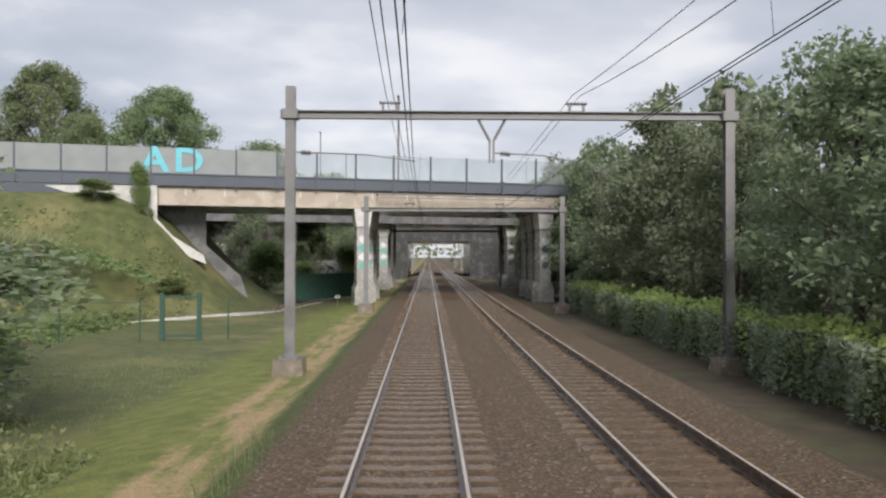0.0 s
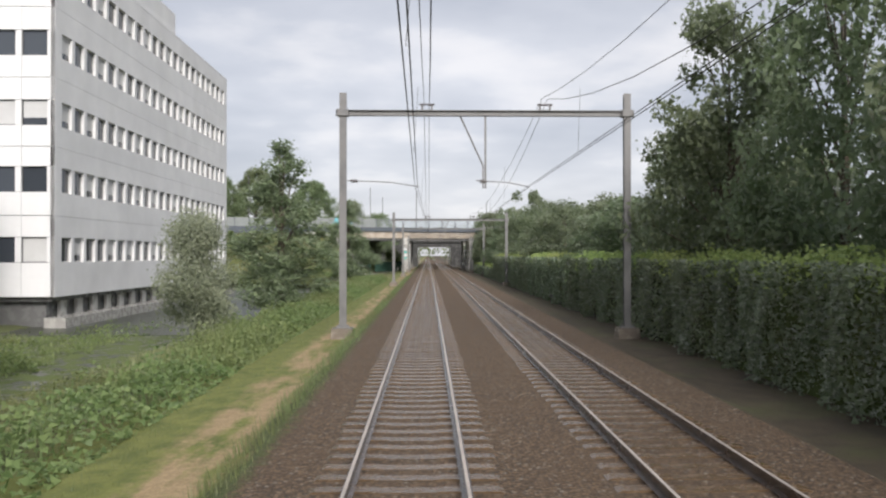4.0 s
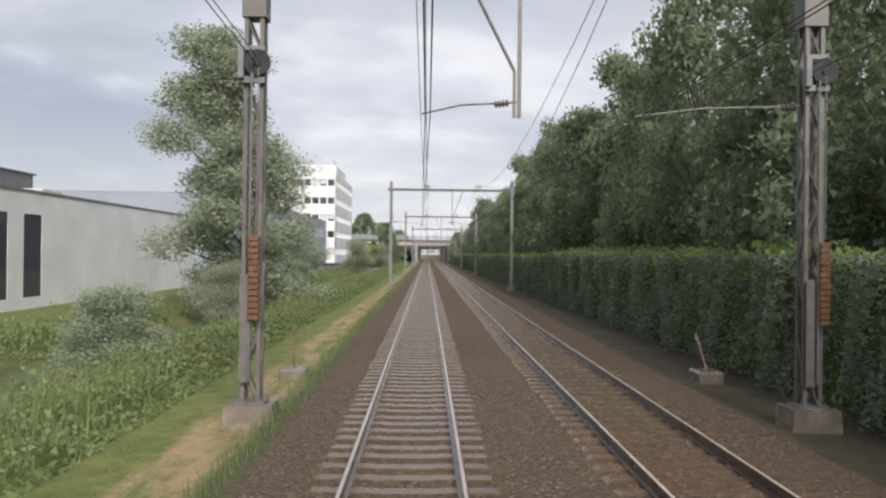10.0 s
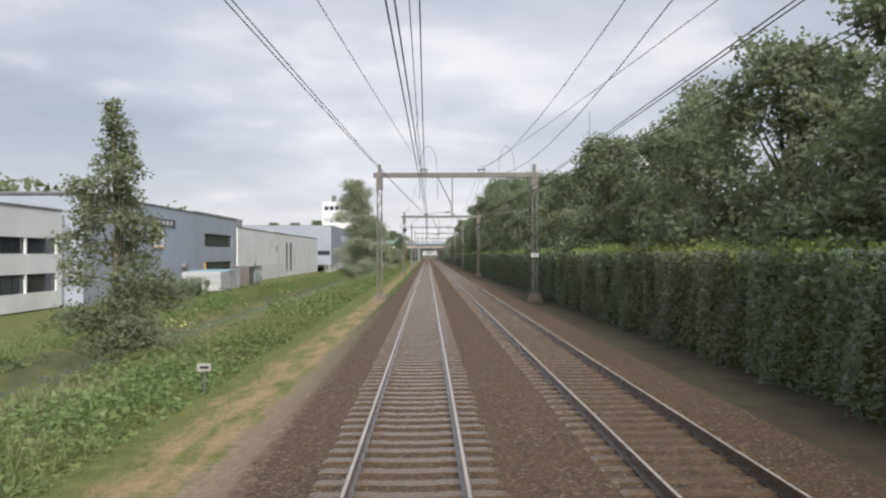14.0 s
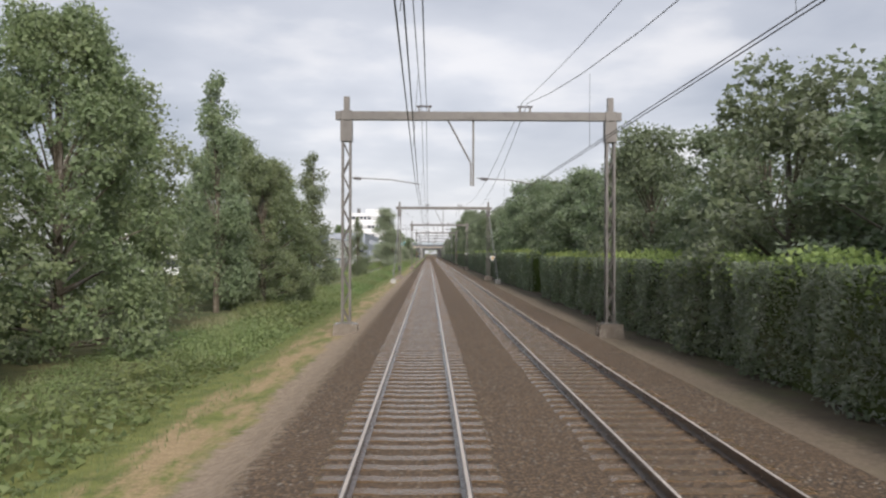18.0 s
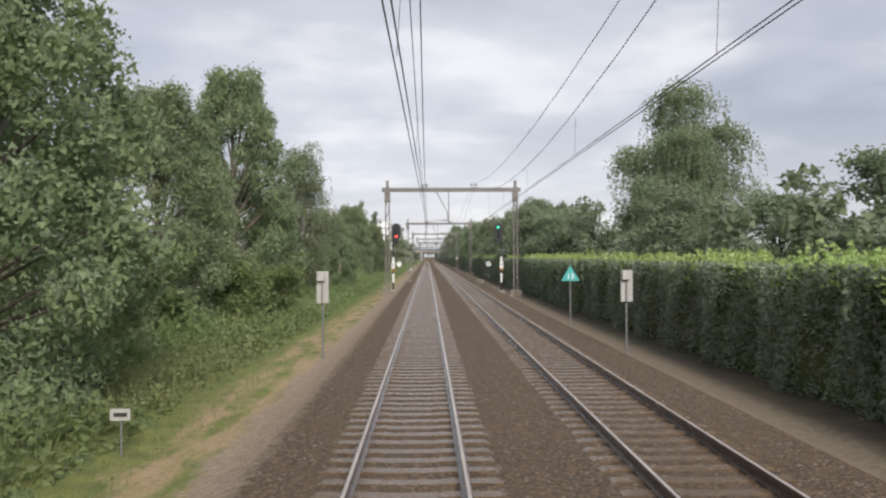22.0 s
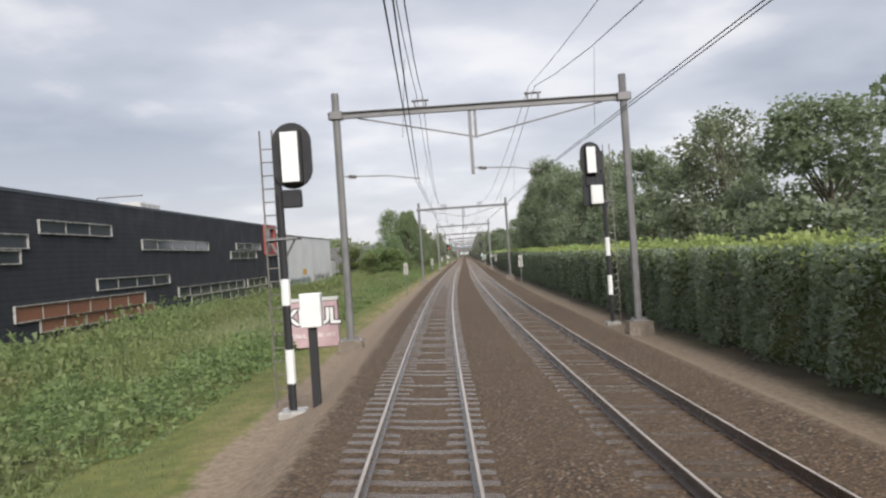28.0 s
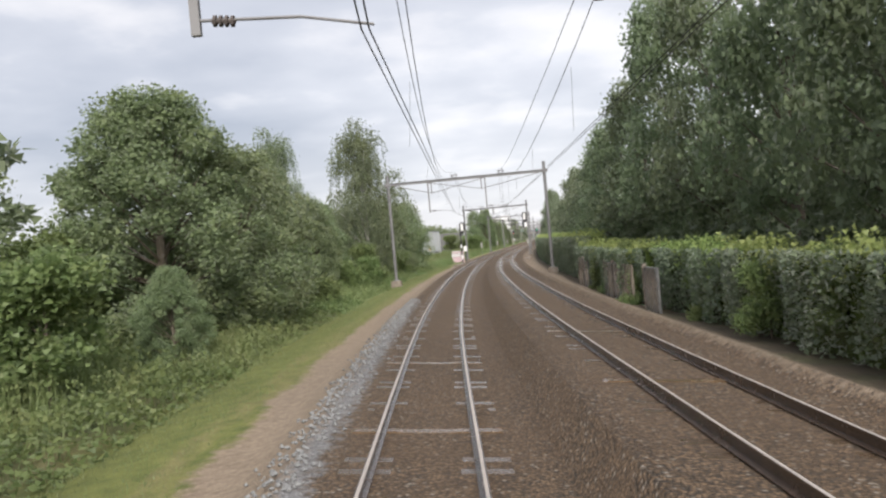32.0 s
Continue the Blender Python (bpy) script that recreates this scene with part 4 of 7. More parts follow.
def tree_form(kind, seed):
    """Clumps and limbs of one tree about ten metres high, and the number and size of its leaves."""
    r = np.random.default_rng(seed)
    blobs, limbs = [], []
    if kind == "oak":
        for k in range(78):
            a, h = 2.4 * k + r.uniform(-0.5, 0.5), (k + r.uniform(0, 1)) / 78
            rad = 3.5 * math.sin(math.pi * (0.24 + 0.68 * h)) * r.uniform(0.25, 1.0) ** 0.7
            blobs.append((rad * math.cos(a), rad * math.sin(a), 0.8 + 8.4 * h, r.uniform(0.6, 1.1)))
        return blobs, 16000, 0.18, LEAF_OAK, BARK, 0.2
    if kind == "broadleaf":
        for k in range(150):
            a, h = 2.4 * k + r.uniform(-0.5, 0.5), (k + r.uniform(0, 1)) / 150
            rad = 3.6 * math.sin(math.pi * (0.3 + 0.62 * h)) * r.uniform(0.3, 1.0) ** 0.6
            blobs.append((rad * math.cos(a), rad * math.sin(a), 0.3 + 9.1 * h, r.uniform(0.4, 0.85)))
        return blobs, 56000, 0.135, LEAF_OAK, BARK, 0.2
    if kind == "alder":
        for k in range(52):
            h = (k + r.uniform(0, 1)) / 52
            a = r.uniform(0, 6.3)
            rad = (2.3 * (1 - h) ** 0.8 + 0.15) * min(1, 0.45 + 2.2 * h) * r.uniform(0.2, 1)
            blobs.append((rad * math.cos(a), rad * math.sin(a), 0.9 + 9.0 * h, r.uniform(0.5, 0.95) * (1.15 - 0.6 * h)))
        return blobs, 15000, 0.14, LEAF_ALDER, BARK, 0.14
    if kind == "willow":
        for k in range(70):
            h = (k + r.uniform(0, 1)) / 70
            a = r.uniform(0, 6.3)
            rad = (2.1 * (1 - h) ** 0.45 * (0.7 + 0.3 * min(1, h * 4)) + 0.15) * r.uniform(0.15, 1)
            blobs.append((rad * math.cos(a) - 0.9 * h, rad * math.sin(a), 0.5 + 9.1 * h, r.uniform(0.5, 0.9)))
        return blobs, 64000, 0.09, LEAF_WILLOW, BARK, 0.16
    if kind == "birch":
        for k in range(64):
            h = r.uniform(0, 1)
            a = r.uniform(0, 6.3)
            rad = (1.9 * math.sin(math.pi * (0.12 + 0.8 * h)) + 0.1) * r.uniform(0.2, 1)
            blobs.append((rad * math.cos(a), rad * math.sin(a), 1.6 + 7.9 * h, r.uniform(0.5, 0.85)))
        return blobs, 24000, 0.095, LEAF_ALDER, BIRCH_BARK, 0.13
    if kind == "wood":
        for k in range(70):
            h = r.uniform(0, 1)
            a = r.uniform(0, 6.3)
            rad = 3.0 * (0.8 + 0.3 * math.sin(math.pi * h)) * (1 - 0.5 * h * h) * r.uniform(0.3, 1)
            blobs.append((rad * math.cos(a), rad * math.sin(a), 0.6 + 8.6 * h, r.uniform(0.5, 1.15)))
        return blobs, 11500, 0.205, LEAF_WOOD, BARK, 0.18
    if kind == "backwood":
        for k in range(20):
            h = r.uniform(0, 1)
            a = r.uniform(0, 6.3)
            rad = 3.0 * r.uniform(0.2, 1)
            blobs.append((rad * math.cos(a), rad * math.sin(a), 0.8 + 8.2 * h, r.uniform(1.0, 1.7)))
        return blobs, 2600, 0.5, LEAF_WOOD, BARK, 0.2
    for k in range(16):                                    # a shrub, of the same nominal height
        a, h = r.uniform(0, 6.3), r.uniform(0, 1)
        rad = 4.6 * (1 - 0.6 * h) * r.uniform(0.2, 1)
        blobs.append((rad * math.cos(a), rad * math.sin(a), 1.0 + 6.6 * h, r.uniform(1.2, 2.2)))
    if kind == "sallow":
        return blobs, 20000, 0.2, LEAF_WILLOW, BARK, 0.16
    return blobs, 6200, 0.4, LEAF_BRAMBLE, BARK, 0.16


TREE_WORDS = {"broadleaf": ("tree", "dense broadleaf tree with foliage down to the ground"), "oak": ("tree", "broad leafy green oak with a rounded crown"), "alder": ("tree", "slender conical alder with open dark green foliage"), "willow": ("tree", "tall grey-green willow with feathery leaning crown"),
              "birch": ("tree", "birch with pale trunk and drooping fine foliage"), "wood": ("tree", "dense dark green woodland tree behind the hedge"), "backwood": ("tree", "dark woodland tree deeper in the wood"),
              "shrub": ("shrub", "low spreading green shrub on the verge"), "bramble": ("shrub", "dense bramble thicket on the bank"), "sallow": ("shrub", "grey-green sallow bush on the ditch bank")}
made_trees = {}
deep_places = []


def quick_mesh(name, verts, tris, material):
    """A mesh of many triangles from arrays."""
    data = bpy.data.meshes.new(name)
    data.vertices.add(len(verts))
    data.vertices.foreach_set("co", np.asarray(verts, dtype=np.float32).ravel())
    data.loops.add(3 * len(tris))
    data.loops.foreach_set("vertex_index", np.asarray(tris, dtype=np.int32).ravel())
    data.polygons.add(len(tris))
    data.polygons.foreach_set("loop_start", np.arange(0, 3 * len(tris), 3, dtype=np.int32))
    data.update(calc_edges=True)
    data.materials.append(material)
    return data


def tree(kind, u, y, high, wide=None, z=None, variant=0):
    """A tree of that height and width (as a share of its height), on the ground at u, y."""
    p = W(u, y, height(u, y) - 0.1 if z is None else z)
    s = high / 10
    w = s if wide is None else wide
    m = pose(p.x, p.y, p.z, 0, 0, (u * 37 + y * 53) % (70 if kind == "wood" else 360)) if kind != "willow" else pose(p.x, p.y, p.z)
    m = m @ Matrix.Diagonal((w, w, s, 1))
    if kind == "backwood":
        deep_places.append((m, variant))
        return None
    key = (kind, variant)
    if key in made_trees:
        return copy_thing(made_trees[key], m @ Matrix.Diagonal([1 / k for k in made_trees[key].scale] + [1]))
    blobs, n, size, leaf, bark, girth = tree_form(kind, 11 * variant + len(kind))
    cat, words = TREE_WORDS[kind]
    root = thing({"tree": "tree", "shrub": "shrub"}[cat], m, words, cat, "trees and shrubs beside the line")
    top = max(b[2] for b in blobs)
    bm = bmesh.new()
    rod(bm, (0, 0, -0.6), (0.1, 0, top * 0.45), girth * 1.15, girth * 0.7, 7)
    lean = -0.8 if kind == "willow" else 0.15
    rod(bm, (0.1, 0, top * 0.45), (lean, 0.1, top * 0.92), girth * 0.7, girth * 0.12, 6)
    part("trunk", bm, bark, root, "pale blotched trunk" if kind == "birch" else "")
    bm = bmesh.new()
    for b in blobs[::2 if kind in ("birch", "alder") else 3]:
        h = max(0.3, b[2] * 0.62)
        rod(bm, (0.05 + (lean - 0.05) * max(0, h / top - 0.45), 0, h), b[:3], girth * 0.3, girth * 0.06, 4)
    tagged(part("branchwork", bm, bark, root), kind="stuff")
    back = 0.45 if kind == "wood" else 1.0
    spots = in_blobs(blobs, int(n * 0.72), 0.7, back)
    heart = in_blobs([(x, y_, z_, 0.72 * r) for x, y_, z_, r in blobs], n - len(spots), 0.3, back)
    if kind == "birch":
        # weeping twigs: thin strings of leaves below the clumps
        many = 620
        top_of = in_blobs(blobs, many, 0.9)[:, None, :]
        t = rng.uniform(0, 1, (many, 40, 1))
        drop = rng.uniform(0.7, 1.9, (many, 1, 1))
        out = top_of[:, :, :2] / (np.linalg.norm(top_of[:, :, :2], axis=2, keepdims=True) + 0.3)
        hang = np.concatenate([top_of[:, :, :2] + out * 0.25 * np.sqrt(t) + rng.normal(0, 0.035, (many, 40, 2)), top_of[:, :, 2:] - drop * t], 2)
        spots = np.concatenate([spots[:15000], hang.reshape(-1, 3)])
        spots = spots[spots[:, 2] > 0.4]
    v, f = leaves(spots, size * 0.72, 0.46, 0.9 if kind == "birch" else 0.5 if kind == "willow" else 0.1)
    v2, f2 = leaves(heart, size * 1.15, 0.5, 0.1)
    v, f = np.concatenate([v, v2]), np.concatenate([f, f2 + len(v)])
    raw("crown", v, f, leaf, root)
    made_trees[key] = root
    return root


# hedge of ivy along the right
def hedge_piece(seed, high, long=10.0):
    """Leaves and the dark core of ten metres of hedge; x runs away from the line, y along it."""
    r = np.random.default_rng(seed)
    n_face, n_top = int(165 * high * long), int(150 * long)
    y = r.uniform(-0.3, long + 0.3, n_face)
    z = r.uniform(0, 1, n_face) ** 0.8 * high
    bulge = 0.22 * np.sin(y * 1.3 + seed) + 0.12 * np.sin(y * 3.1 + z * 2)
    x = bulge + r.uniform(-0.12, 0.25, n_face) - 0.18 * (z / high)
    face = np.stack([x, y, z], 1)
    y = r.uniform(-0.3, long + 0.3, n_top)
    x = r.uniform(-0.2, 1.3, n_top)
    lump = 0.16 * np.sin(y * 0.9 + 2 * seed) + 0.12 * np.sin(y * 2.7 + seed) + 0.1 * np.sin(y * 5.1)
    spill = r.uniform(0, 1, n_top) ** 2.5 * np.where(x < 0.15, 0.75, 0.2)
    sprout = np.where(np.sin(y * 7.3 + seed) * np.sin(y * 2.9) > 0.55, 0.22, 0.0) * r.uniform(0, 1, n_top)
    top = np.stack([x, y, high + lump + sprout - spill + r.uniform(-0.08, 0.12, n_top)], 1)
    return leaves(face, 0.125, 0.5, 0.35), leaves(top, 0.135, 0.45, -0.2)


hedges = {}
CORE_GREEN = paint("hedge core", (0.05, 0.075, 0.02), (0.09, 0.12, 0.035), 4.0, 0.95, 0.4, 20)


def hedge(u, y, high, variant):
    base = height(8.6, y)
    m = stand(u, y, base - 0.05)
    key = (variant, high)
    if key in hedges:
        return copy_thing(hedges[key], m)
    root = thing("hedge", m, "tall clipped ivy hedge with lighter young leaves on top" if high > 2 else "low ivy hedge beside the track", "hedge", "hedge sections along the line")
    (v, f), (tv, tf) = hedge_piece(variant, high)
    raw("foliage", v, f, LEAF_HEDGE, root)
    tagged(raw("young_top", tv, tf, LEAF_SHOOT, root), "bright yellow-green young shoots", kind="stuff")
    # solid block in place of twigs, coloured darker than the leaves around it
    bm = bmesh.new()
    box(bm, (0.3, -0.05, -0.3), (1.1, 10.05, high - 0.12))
    part("core", bm, CORE_GREEN, root, "solid dark green block behind the leaves")
    hedges[key] = root
    return root


k = 0
y = -836.0
while y < 45:
    u = 9.45
    tall = 3.6 if y < -4 else 1.75
    if -836 <= y < -690:
        tall, u = 3.2, 9.2
    if -690 <= y < -431:
        tall = 3.3
    if -226 < y < -4:
        tall = 3.35
    if -441 < y < -428:
        u = 10.6
    hedge(u, y, tall, k % 3)
    y += 10.0
    k += 1

# woodland on the right; the height of its edge along the line
EDGE = [(100, 14), (48, 12.5), (30, 11.4), (0, 9.8), (-24, 9.0), (-60, 8.6), (-72, 12.0), (-86, 16.8), (-106, 16.2), (-122, 15.0), (-150, 14.4), (-165, 16.0), (-212, 18.6), (-236, 17.6), (-258, 16.6), (-281, 14.4),
        (-302, 12.0), (-318, 11.4), (-331, 12.8), (-345, 12.2), (-387, 12.8), (-427, 12.0), (-446, 11.2), (-460, 10.4), (-486, 11.4), (-512, 11.0), (-526, 8.4), (-560, 7.6), (-640, 9.0)]
EDGE_Y, EDGE_H = [-e[0] for e in EDGE], [e[1] for e in EDGE]


def edge_height(y):
    return float(np.interp(-y, EDGE_Y, EDGE_H))


k = 0
y = 96.0
while y > -620:
    high = edge_height(y) * (0.93 + 0.09 * math.sin(k * 2.4) + 0.04 * math.sin(k * 0.7))
    if not -565 < y < -545:
        tree("wood", 13.6 + 1.2 * math.sin(k * 1.9) + (3.5 if -620 < y < -575 else 0), y, high, 1.15 + 0.1 * math.sin(k), variant=k % 4)
    y -= 6.0
    k += 1
y = 110.0
while y > -640:
    tree("backwood", 20.5 + 2.5 * math.sin(k * 1.3), y, edge_height(y) * (1.0 + 0.08 * math.sin(k * 2.1)), 0.95, variant=k % 2)
    y -= 7.6
    k += 1
y = -72.0
while y > -905:
    tree("backwood", 13.4 + 0.5 * math.sin(y), y, 5.6 + 0.7 * math.sin(y * 0.31), 0.62, variant=int(-y) % 2)
    y -= 6.5
tree("birch", 20.2, -548, 17.2, 2.3, variant=1)
tree("birch", 22.6, -549, 14.0, 2.0, variant=1)
tree("birch", 18.6, -553, 13.0, 1.8, variant=1)
tree("alder", 14.5, -775, 12.6, 1.7)
for u, y, h in ((14, -629, 11), (14, -640, 10.5), (13.5, -652, 12.5), (14.0, -659, 15.5), (13.5, -666, 16), (13.8, -674, 15.5), (14.5, -683, 14), (14, -692, 12), (14, -706, 10.5), (14.5, -715, 10), (14.5, -725, 10), (15, -738, 10.5), (14, -752, 8.5), (16, -765, 7.5), (13.5, -783, 9), (13.5, -791, 12), (13.6, -803, 11), (13.4, -811, 11.6), (13.4, -820, 11.6), (13.2, -828, 12.4), (13.4, -836, 14), (13.6, -844, 17.5), (13.8, -852, 17.5), (13.8, -861, 17), (13.8, -869, 16), (14.2, -878, 16), (15, -888, 15)):
    tree("wood", u, y, h, 1.05, variant=int(-y) % 4)
    tree("backwood", u + 6.5, y - 4, h * 1.02, 0.85, variant=int(-y) % 2)

# trees and shrubs on the left
for kind, u, y, h, w in (("alder", -12.2, 16, 12.2, 2.3), ("alder", -10.8, -48.5, 13.4, 2.2), ("sallow", -10.6, -72, 7.4, 0.62), ("willow", -12.0, -222, 20.0, 2.6), ("sallow", -11.8, -229, 4.4, 0.45), ("sallow", -9.9, -252, 3.3, 0.52), ("sallow", -15.4, -88, 9.2, 0.85),
                         ("sallow", -18.6, -160, 10.0, 1.2), ("sallow", -16.2, -168, 4.2, 0.45), ("sallow", -13.2, -210, 4.6, 0.5), ("alder", -12.1, -357, 10.8, 1.2), ("alder", -12.3, -412, 15.4, 1.6),
                         ("oak", -14, -424, 11.5, 1.0), ("broadleaf", -15.0, -438, 13.2, 1.2), ("broadleaf", -10.8, -446, 10.4, 1.02), ("alder", -12.4, -452, 14.5, 1.3), ("oak", -14.8, -461, 12.6, 1.25), ("broadleaf", -12.6, -473, 12.6, 1.15), ("oak", -17, -478, 12, 1.2), ("oak", -12.5, -482, 9, 0.9),
                         ("broadleaf", -9.4, -529.5, 8.0, 0.8), ("oak", -12.4, -523, 8.6, 0.85), ("shrub", -10.4, -537, 4.6, 0.62), ("shrub", -10, -541, 4, 0.45), ("birch", -12, -548, 9.5, 1.2), ("oak", -13.5, -555, 10, 1.0), ("broadleaf", -12.5, -558, 16.6, 1.25), ("birch", -9.4, -548, 13.0, 1.3), ("shrub", -10, -571, 4.2, 0.5), ("shrub", -11.5, -579, 4.8, 0.55),
                         ("broadleaf", -10.0, -594.5, 13.4, 1.2), ("oak", -14.5, -588, 15.5, 1.2), ("oak", -13.5, -601, 9, 0.95), ("shrub", -12, -608, 6, 0.7), ("shrub", -17, -612, 7, 0.8), ("shrub", -22, -606, 7.5, 0.9), ("shrub", -13, -618, 6.5, 0.75), ("shrub", -10.2, -605, 3.8, 0.45), ("shrub", -16, -622, 5.5, 0.7),
                         ("oak", -10.4, -774, 10.2, 1.15), ("oak", -9.6, -781, 10.2, 1.1), ("oak", -11, -790, 10.4, 1.1), ("shrub", -8.5, -795, 4.0, 0.42), ("shrub", -8.6, -815, 3.6, 0.36), ("shrub", -7.9, -566.5, 3.6, 0.46), ("broadleaf", -13, -572, 12.5, 1.15), ("birch", -9.9, -808, 17.5, 1.9), ("broadleaf", -14.5, -812, 8.6, 1.05), ("broadleaf", -9.8, -790.5, 9.0, 0.85), ("shrub", -9.8, -812, 5, 0.5), ("oak", -13, -818, 9, 0.9),
                         ("shrub", -9.3, -824, 3.6, 0.4), ("birch", -14, -838, 9.5, 1.1), ("birch", -14.2, -826, 14.6, 1.35), ("broadleaf", -18.0, -826, 11.6, 1.15), ("broadleaf", -12.2, -824, 8.6, 0.85), ("oak", -16, -829, 8, 0.9), ("shrub", -8.6, -838, 2.6, 0.35), ("broadleaf", -12.2, -856, 12.0, 1.45), ("broadleaf", -11.6, -843, 10.6, 0.95), ("oak", -10.4, -850, 10.0, 1.15), ("oak", -14.6, -850, 11.5, 1.25), ("broadleaf", -9.4, -863.5, 3.9, 0.38), ("oak", -17, -866, 10.5, 1.0), ("shrub", -11, -846, 5, 0.6), ("oak", -15, -775, 10, 1.05), ("oak", -19, -784, 11, 1.15), ("oak", -14.5, -797, 9, 1.1), ("alder", -17, -806, 9, 1.3), ("oak", -19, -816, 8.5, 1.1), ("oak", -21, -830, 11, 1.15), ("oak", -20, -845, 10.5, 1.1), ("shrub", -13.5, -833, 6.5, 0.8), ("shrub", -15.5, -858, 6.5, 0.8), ("oak", -22, -858, 11, 1.15), ("oak", -14.5, -876, 11, 1.1), ("shrub", -10.6, -870, 5, 0.6), ("shrub", -10.2, -882, 5.4, 0.6), ("oak", -12.5, -888, 11, 1.1), ("oak", -20, -874, 11, 1.1), ("shrub", -16, -801, 6, 0.8), ("shrub", -20, -806, 7, 0.95), ("shrub", -14.5, -791, 6, 0.75), ("shrub", -24, -796, 7, 0.95), ("shrub", -18, -781, 6.5, 0.85), ("oak", -26, -800, 9, 1.3), ("oak", -27, -820, 9, 1.3), ("oak", -28, -842, 9, 1.3)):
    kind = "backwood" if kind == "oak" and u < -18.5 else kind
    tree(kind, u, y, h, w, variant=(int(-y) // 7) % (2 if kind in ("oak", "shrub", "sallow", "alder", "backwood") else 1))


# ---- buildings ----
def facade(root, m, length, z0, z1, rows, cols, material, name="wall", thick=0.3, sunk=0.16, blinds=None, split=0.0, frame=None, joints=()):
    """A wall with real openings: bands and piers round the windows, panes set back. x along the wall, y inwards."""
    bm = bmesh.new()
    pieces = []
    edges = [z0] + [z for r in rows for z in r] + [z1]
    for a, b in zip(edges[::2], edges[1::2]):
        cuts = [a] + [j for j in joints if a + 0.2 < j < b - 0.2] + [b]
        for p, q in zip(cuts, cuts[1:]):
            pieces.append((0, length, p + (0.02 if p != a else 0), q))
    stops_ = [0] + [x for c in cols for x in c] + [length]
    for zb, zt in rows:
        for a, b in zip(stops_[::2], stops_[1::2]):
            if b - a > 0.01:
                pieces.append((a, b, zb, zt))
    wall = None
    if split:
        wall = part(name, boxes(((0.02, 0.08, z0), (length - 0.02, 0.1, rows[0][0])) if rows else ((0, 0.08, z0), (length, 0.1, z1))), DARK_CONCRETE, root)
        wall.matrix_basis = m
        cache = {}
        for a, b, zb, zt in pieces:
            n = max(1, round((b - a) / split))
            for k in range(n):
                w = (b - a) / n
                key = (round(w, 3), round(zt - zb, 3))
                if key not in cache:
                    cache[key] = mesh_of(boxes(((0.012, 0, 0.012), (w - 0.012, thick, zt - zb - 0.012))), "facade_panel", material)
                ob = new("facade_panel", cache[key])
                ob.parent, ob.matrix_basis = wall, Matrix.Translation((a + k * w, 0, zb))
    else:
        for a, b, zb, zt in pieces:
            box(bm, (a, 0, zb), (b, thick, zt))
        wall = part(name, bm, material, root)
        wall.matrix_basis = m
    cache = {}
    k = 0
    for zb, zt in rows:
        for a, b in cols:
            key = (round(b - a, 3), round(zt - zb, 3))
            if key not in cache:
                w, h = b - a, zt - zb
                rim = mesh_of(boxes(((0, sunk, 0), (0.06, sunk + 0.06, h)), ((w - 0.06, sunk, 0), (w, sunk + 0.06, h)), ((0.06, sunk, 0), (w - 0.06, sunk + 0.06, 0.06)), ((0.06, sunk, h - 0.06), (w - 0.06, sunk + 0.06, h)),
                                    *(((w * q / max(1, round(w / 1.6)) - 0.03, sunk, 0.06), (w * q / max(1, round(w / 1.6)) + 0.03, sunk + 0.06, h - 0.06)) for q in range(1, round(w / 1.6)))), "window", frame or SIGN_BLACK)
                pane = mesh_of(boxes(((0.03, sunk + 0.03, 0.03), (w - 0.03, sunk + 0.05, h - 0.03))), "pane", GLASS)
                # pale sheet: a blind, or painted sky reflection on the works' upper row
                cover = mesh_of(boxes(((0.06, sunk + 0.015, h * 0.3), (w - 0.06, sunk + 0.028, h - 0.06))), "blind", BLIND_GLARE)
                full = mesh_of(boxes(((0.06, sunk + 0.015, 0.06), (w - 0.06, sunk + 0.028, h - 0.06))), "blind", BLIND_GLARE)
                cache[key] = rim, pane, cover, full
            rim, pane, cover, full = cache[key]
            win = new("window", rim)
            win.parent, win.matrix_basis = root, m @ Matrix.Translation((a, 0, zb))
            p = new("pane", pane)
            p.parent = win
            mode = blinds(k) if blinds else 0
            if mode:
                c = new("blind", full if mode == 2 else cover)
                c.parent = win
            k += 1
    return wall


def facing_line(x, y):
    """Pose of a wall that faces the tracks and runs on along y from here."""
    return pose(x, y, 0, 0, 0, 90)


def shell(root, x0, x1, y0, y1, z0, z1, material, roof=ROOFING, trim=STEEL):
    """The body behind the fronts, its roof and the edge of the roof."""
    part("body", boxes(((x0, y0, z0), (x1, y1, z1 - 0.3))), material, root)
    part("roof", boxes(((x0, y0, z1 - 0.3), (x1, y1, z1 - 0.12))), roof, root)
    part("roof_edge", boxes(((x0 - 0.1, y0 - 0.1, z1 - 0.12), (x1 + 0.36, y0 + 0.2, z1 + 0.06)), ((x1 - 0.1, y0 + 0.2, z1 - 0.12), (x1 + 0.36, y1, z1 + 0.06))), trim, root)


# white office by the pond
office = thing("office_building", Matrix(), "white panelled six-storey office block with rows of square windows", "office building")
FLOORS = [(2.35, 4.0), (6.95, 8.6), (11.3, 12.95), (15.85, 17.5), (20.6, 22.25)]
shell(office, -41.2, -24.35, -56.45, -10.6, -0.2, 23.9, DARK_CONCRETE, trim=WHITE)
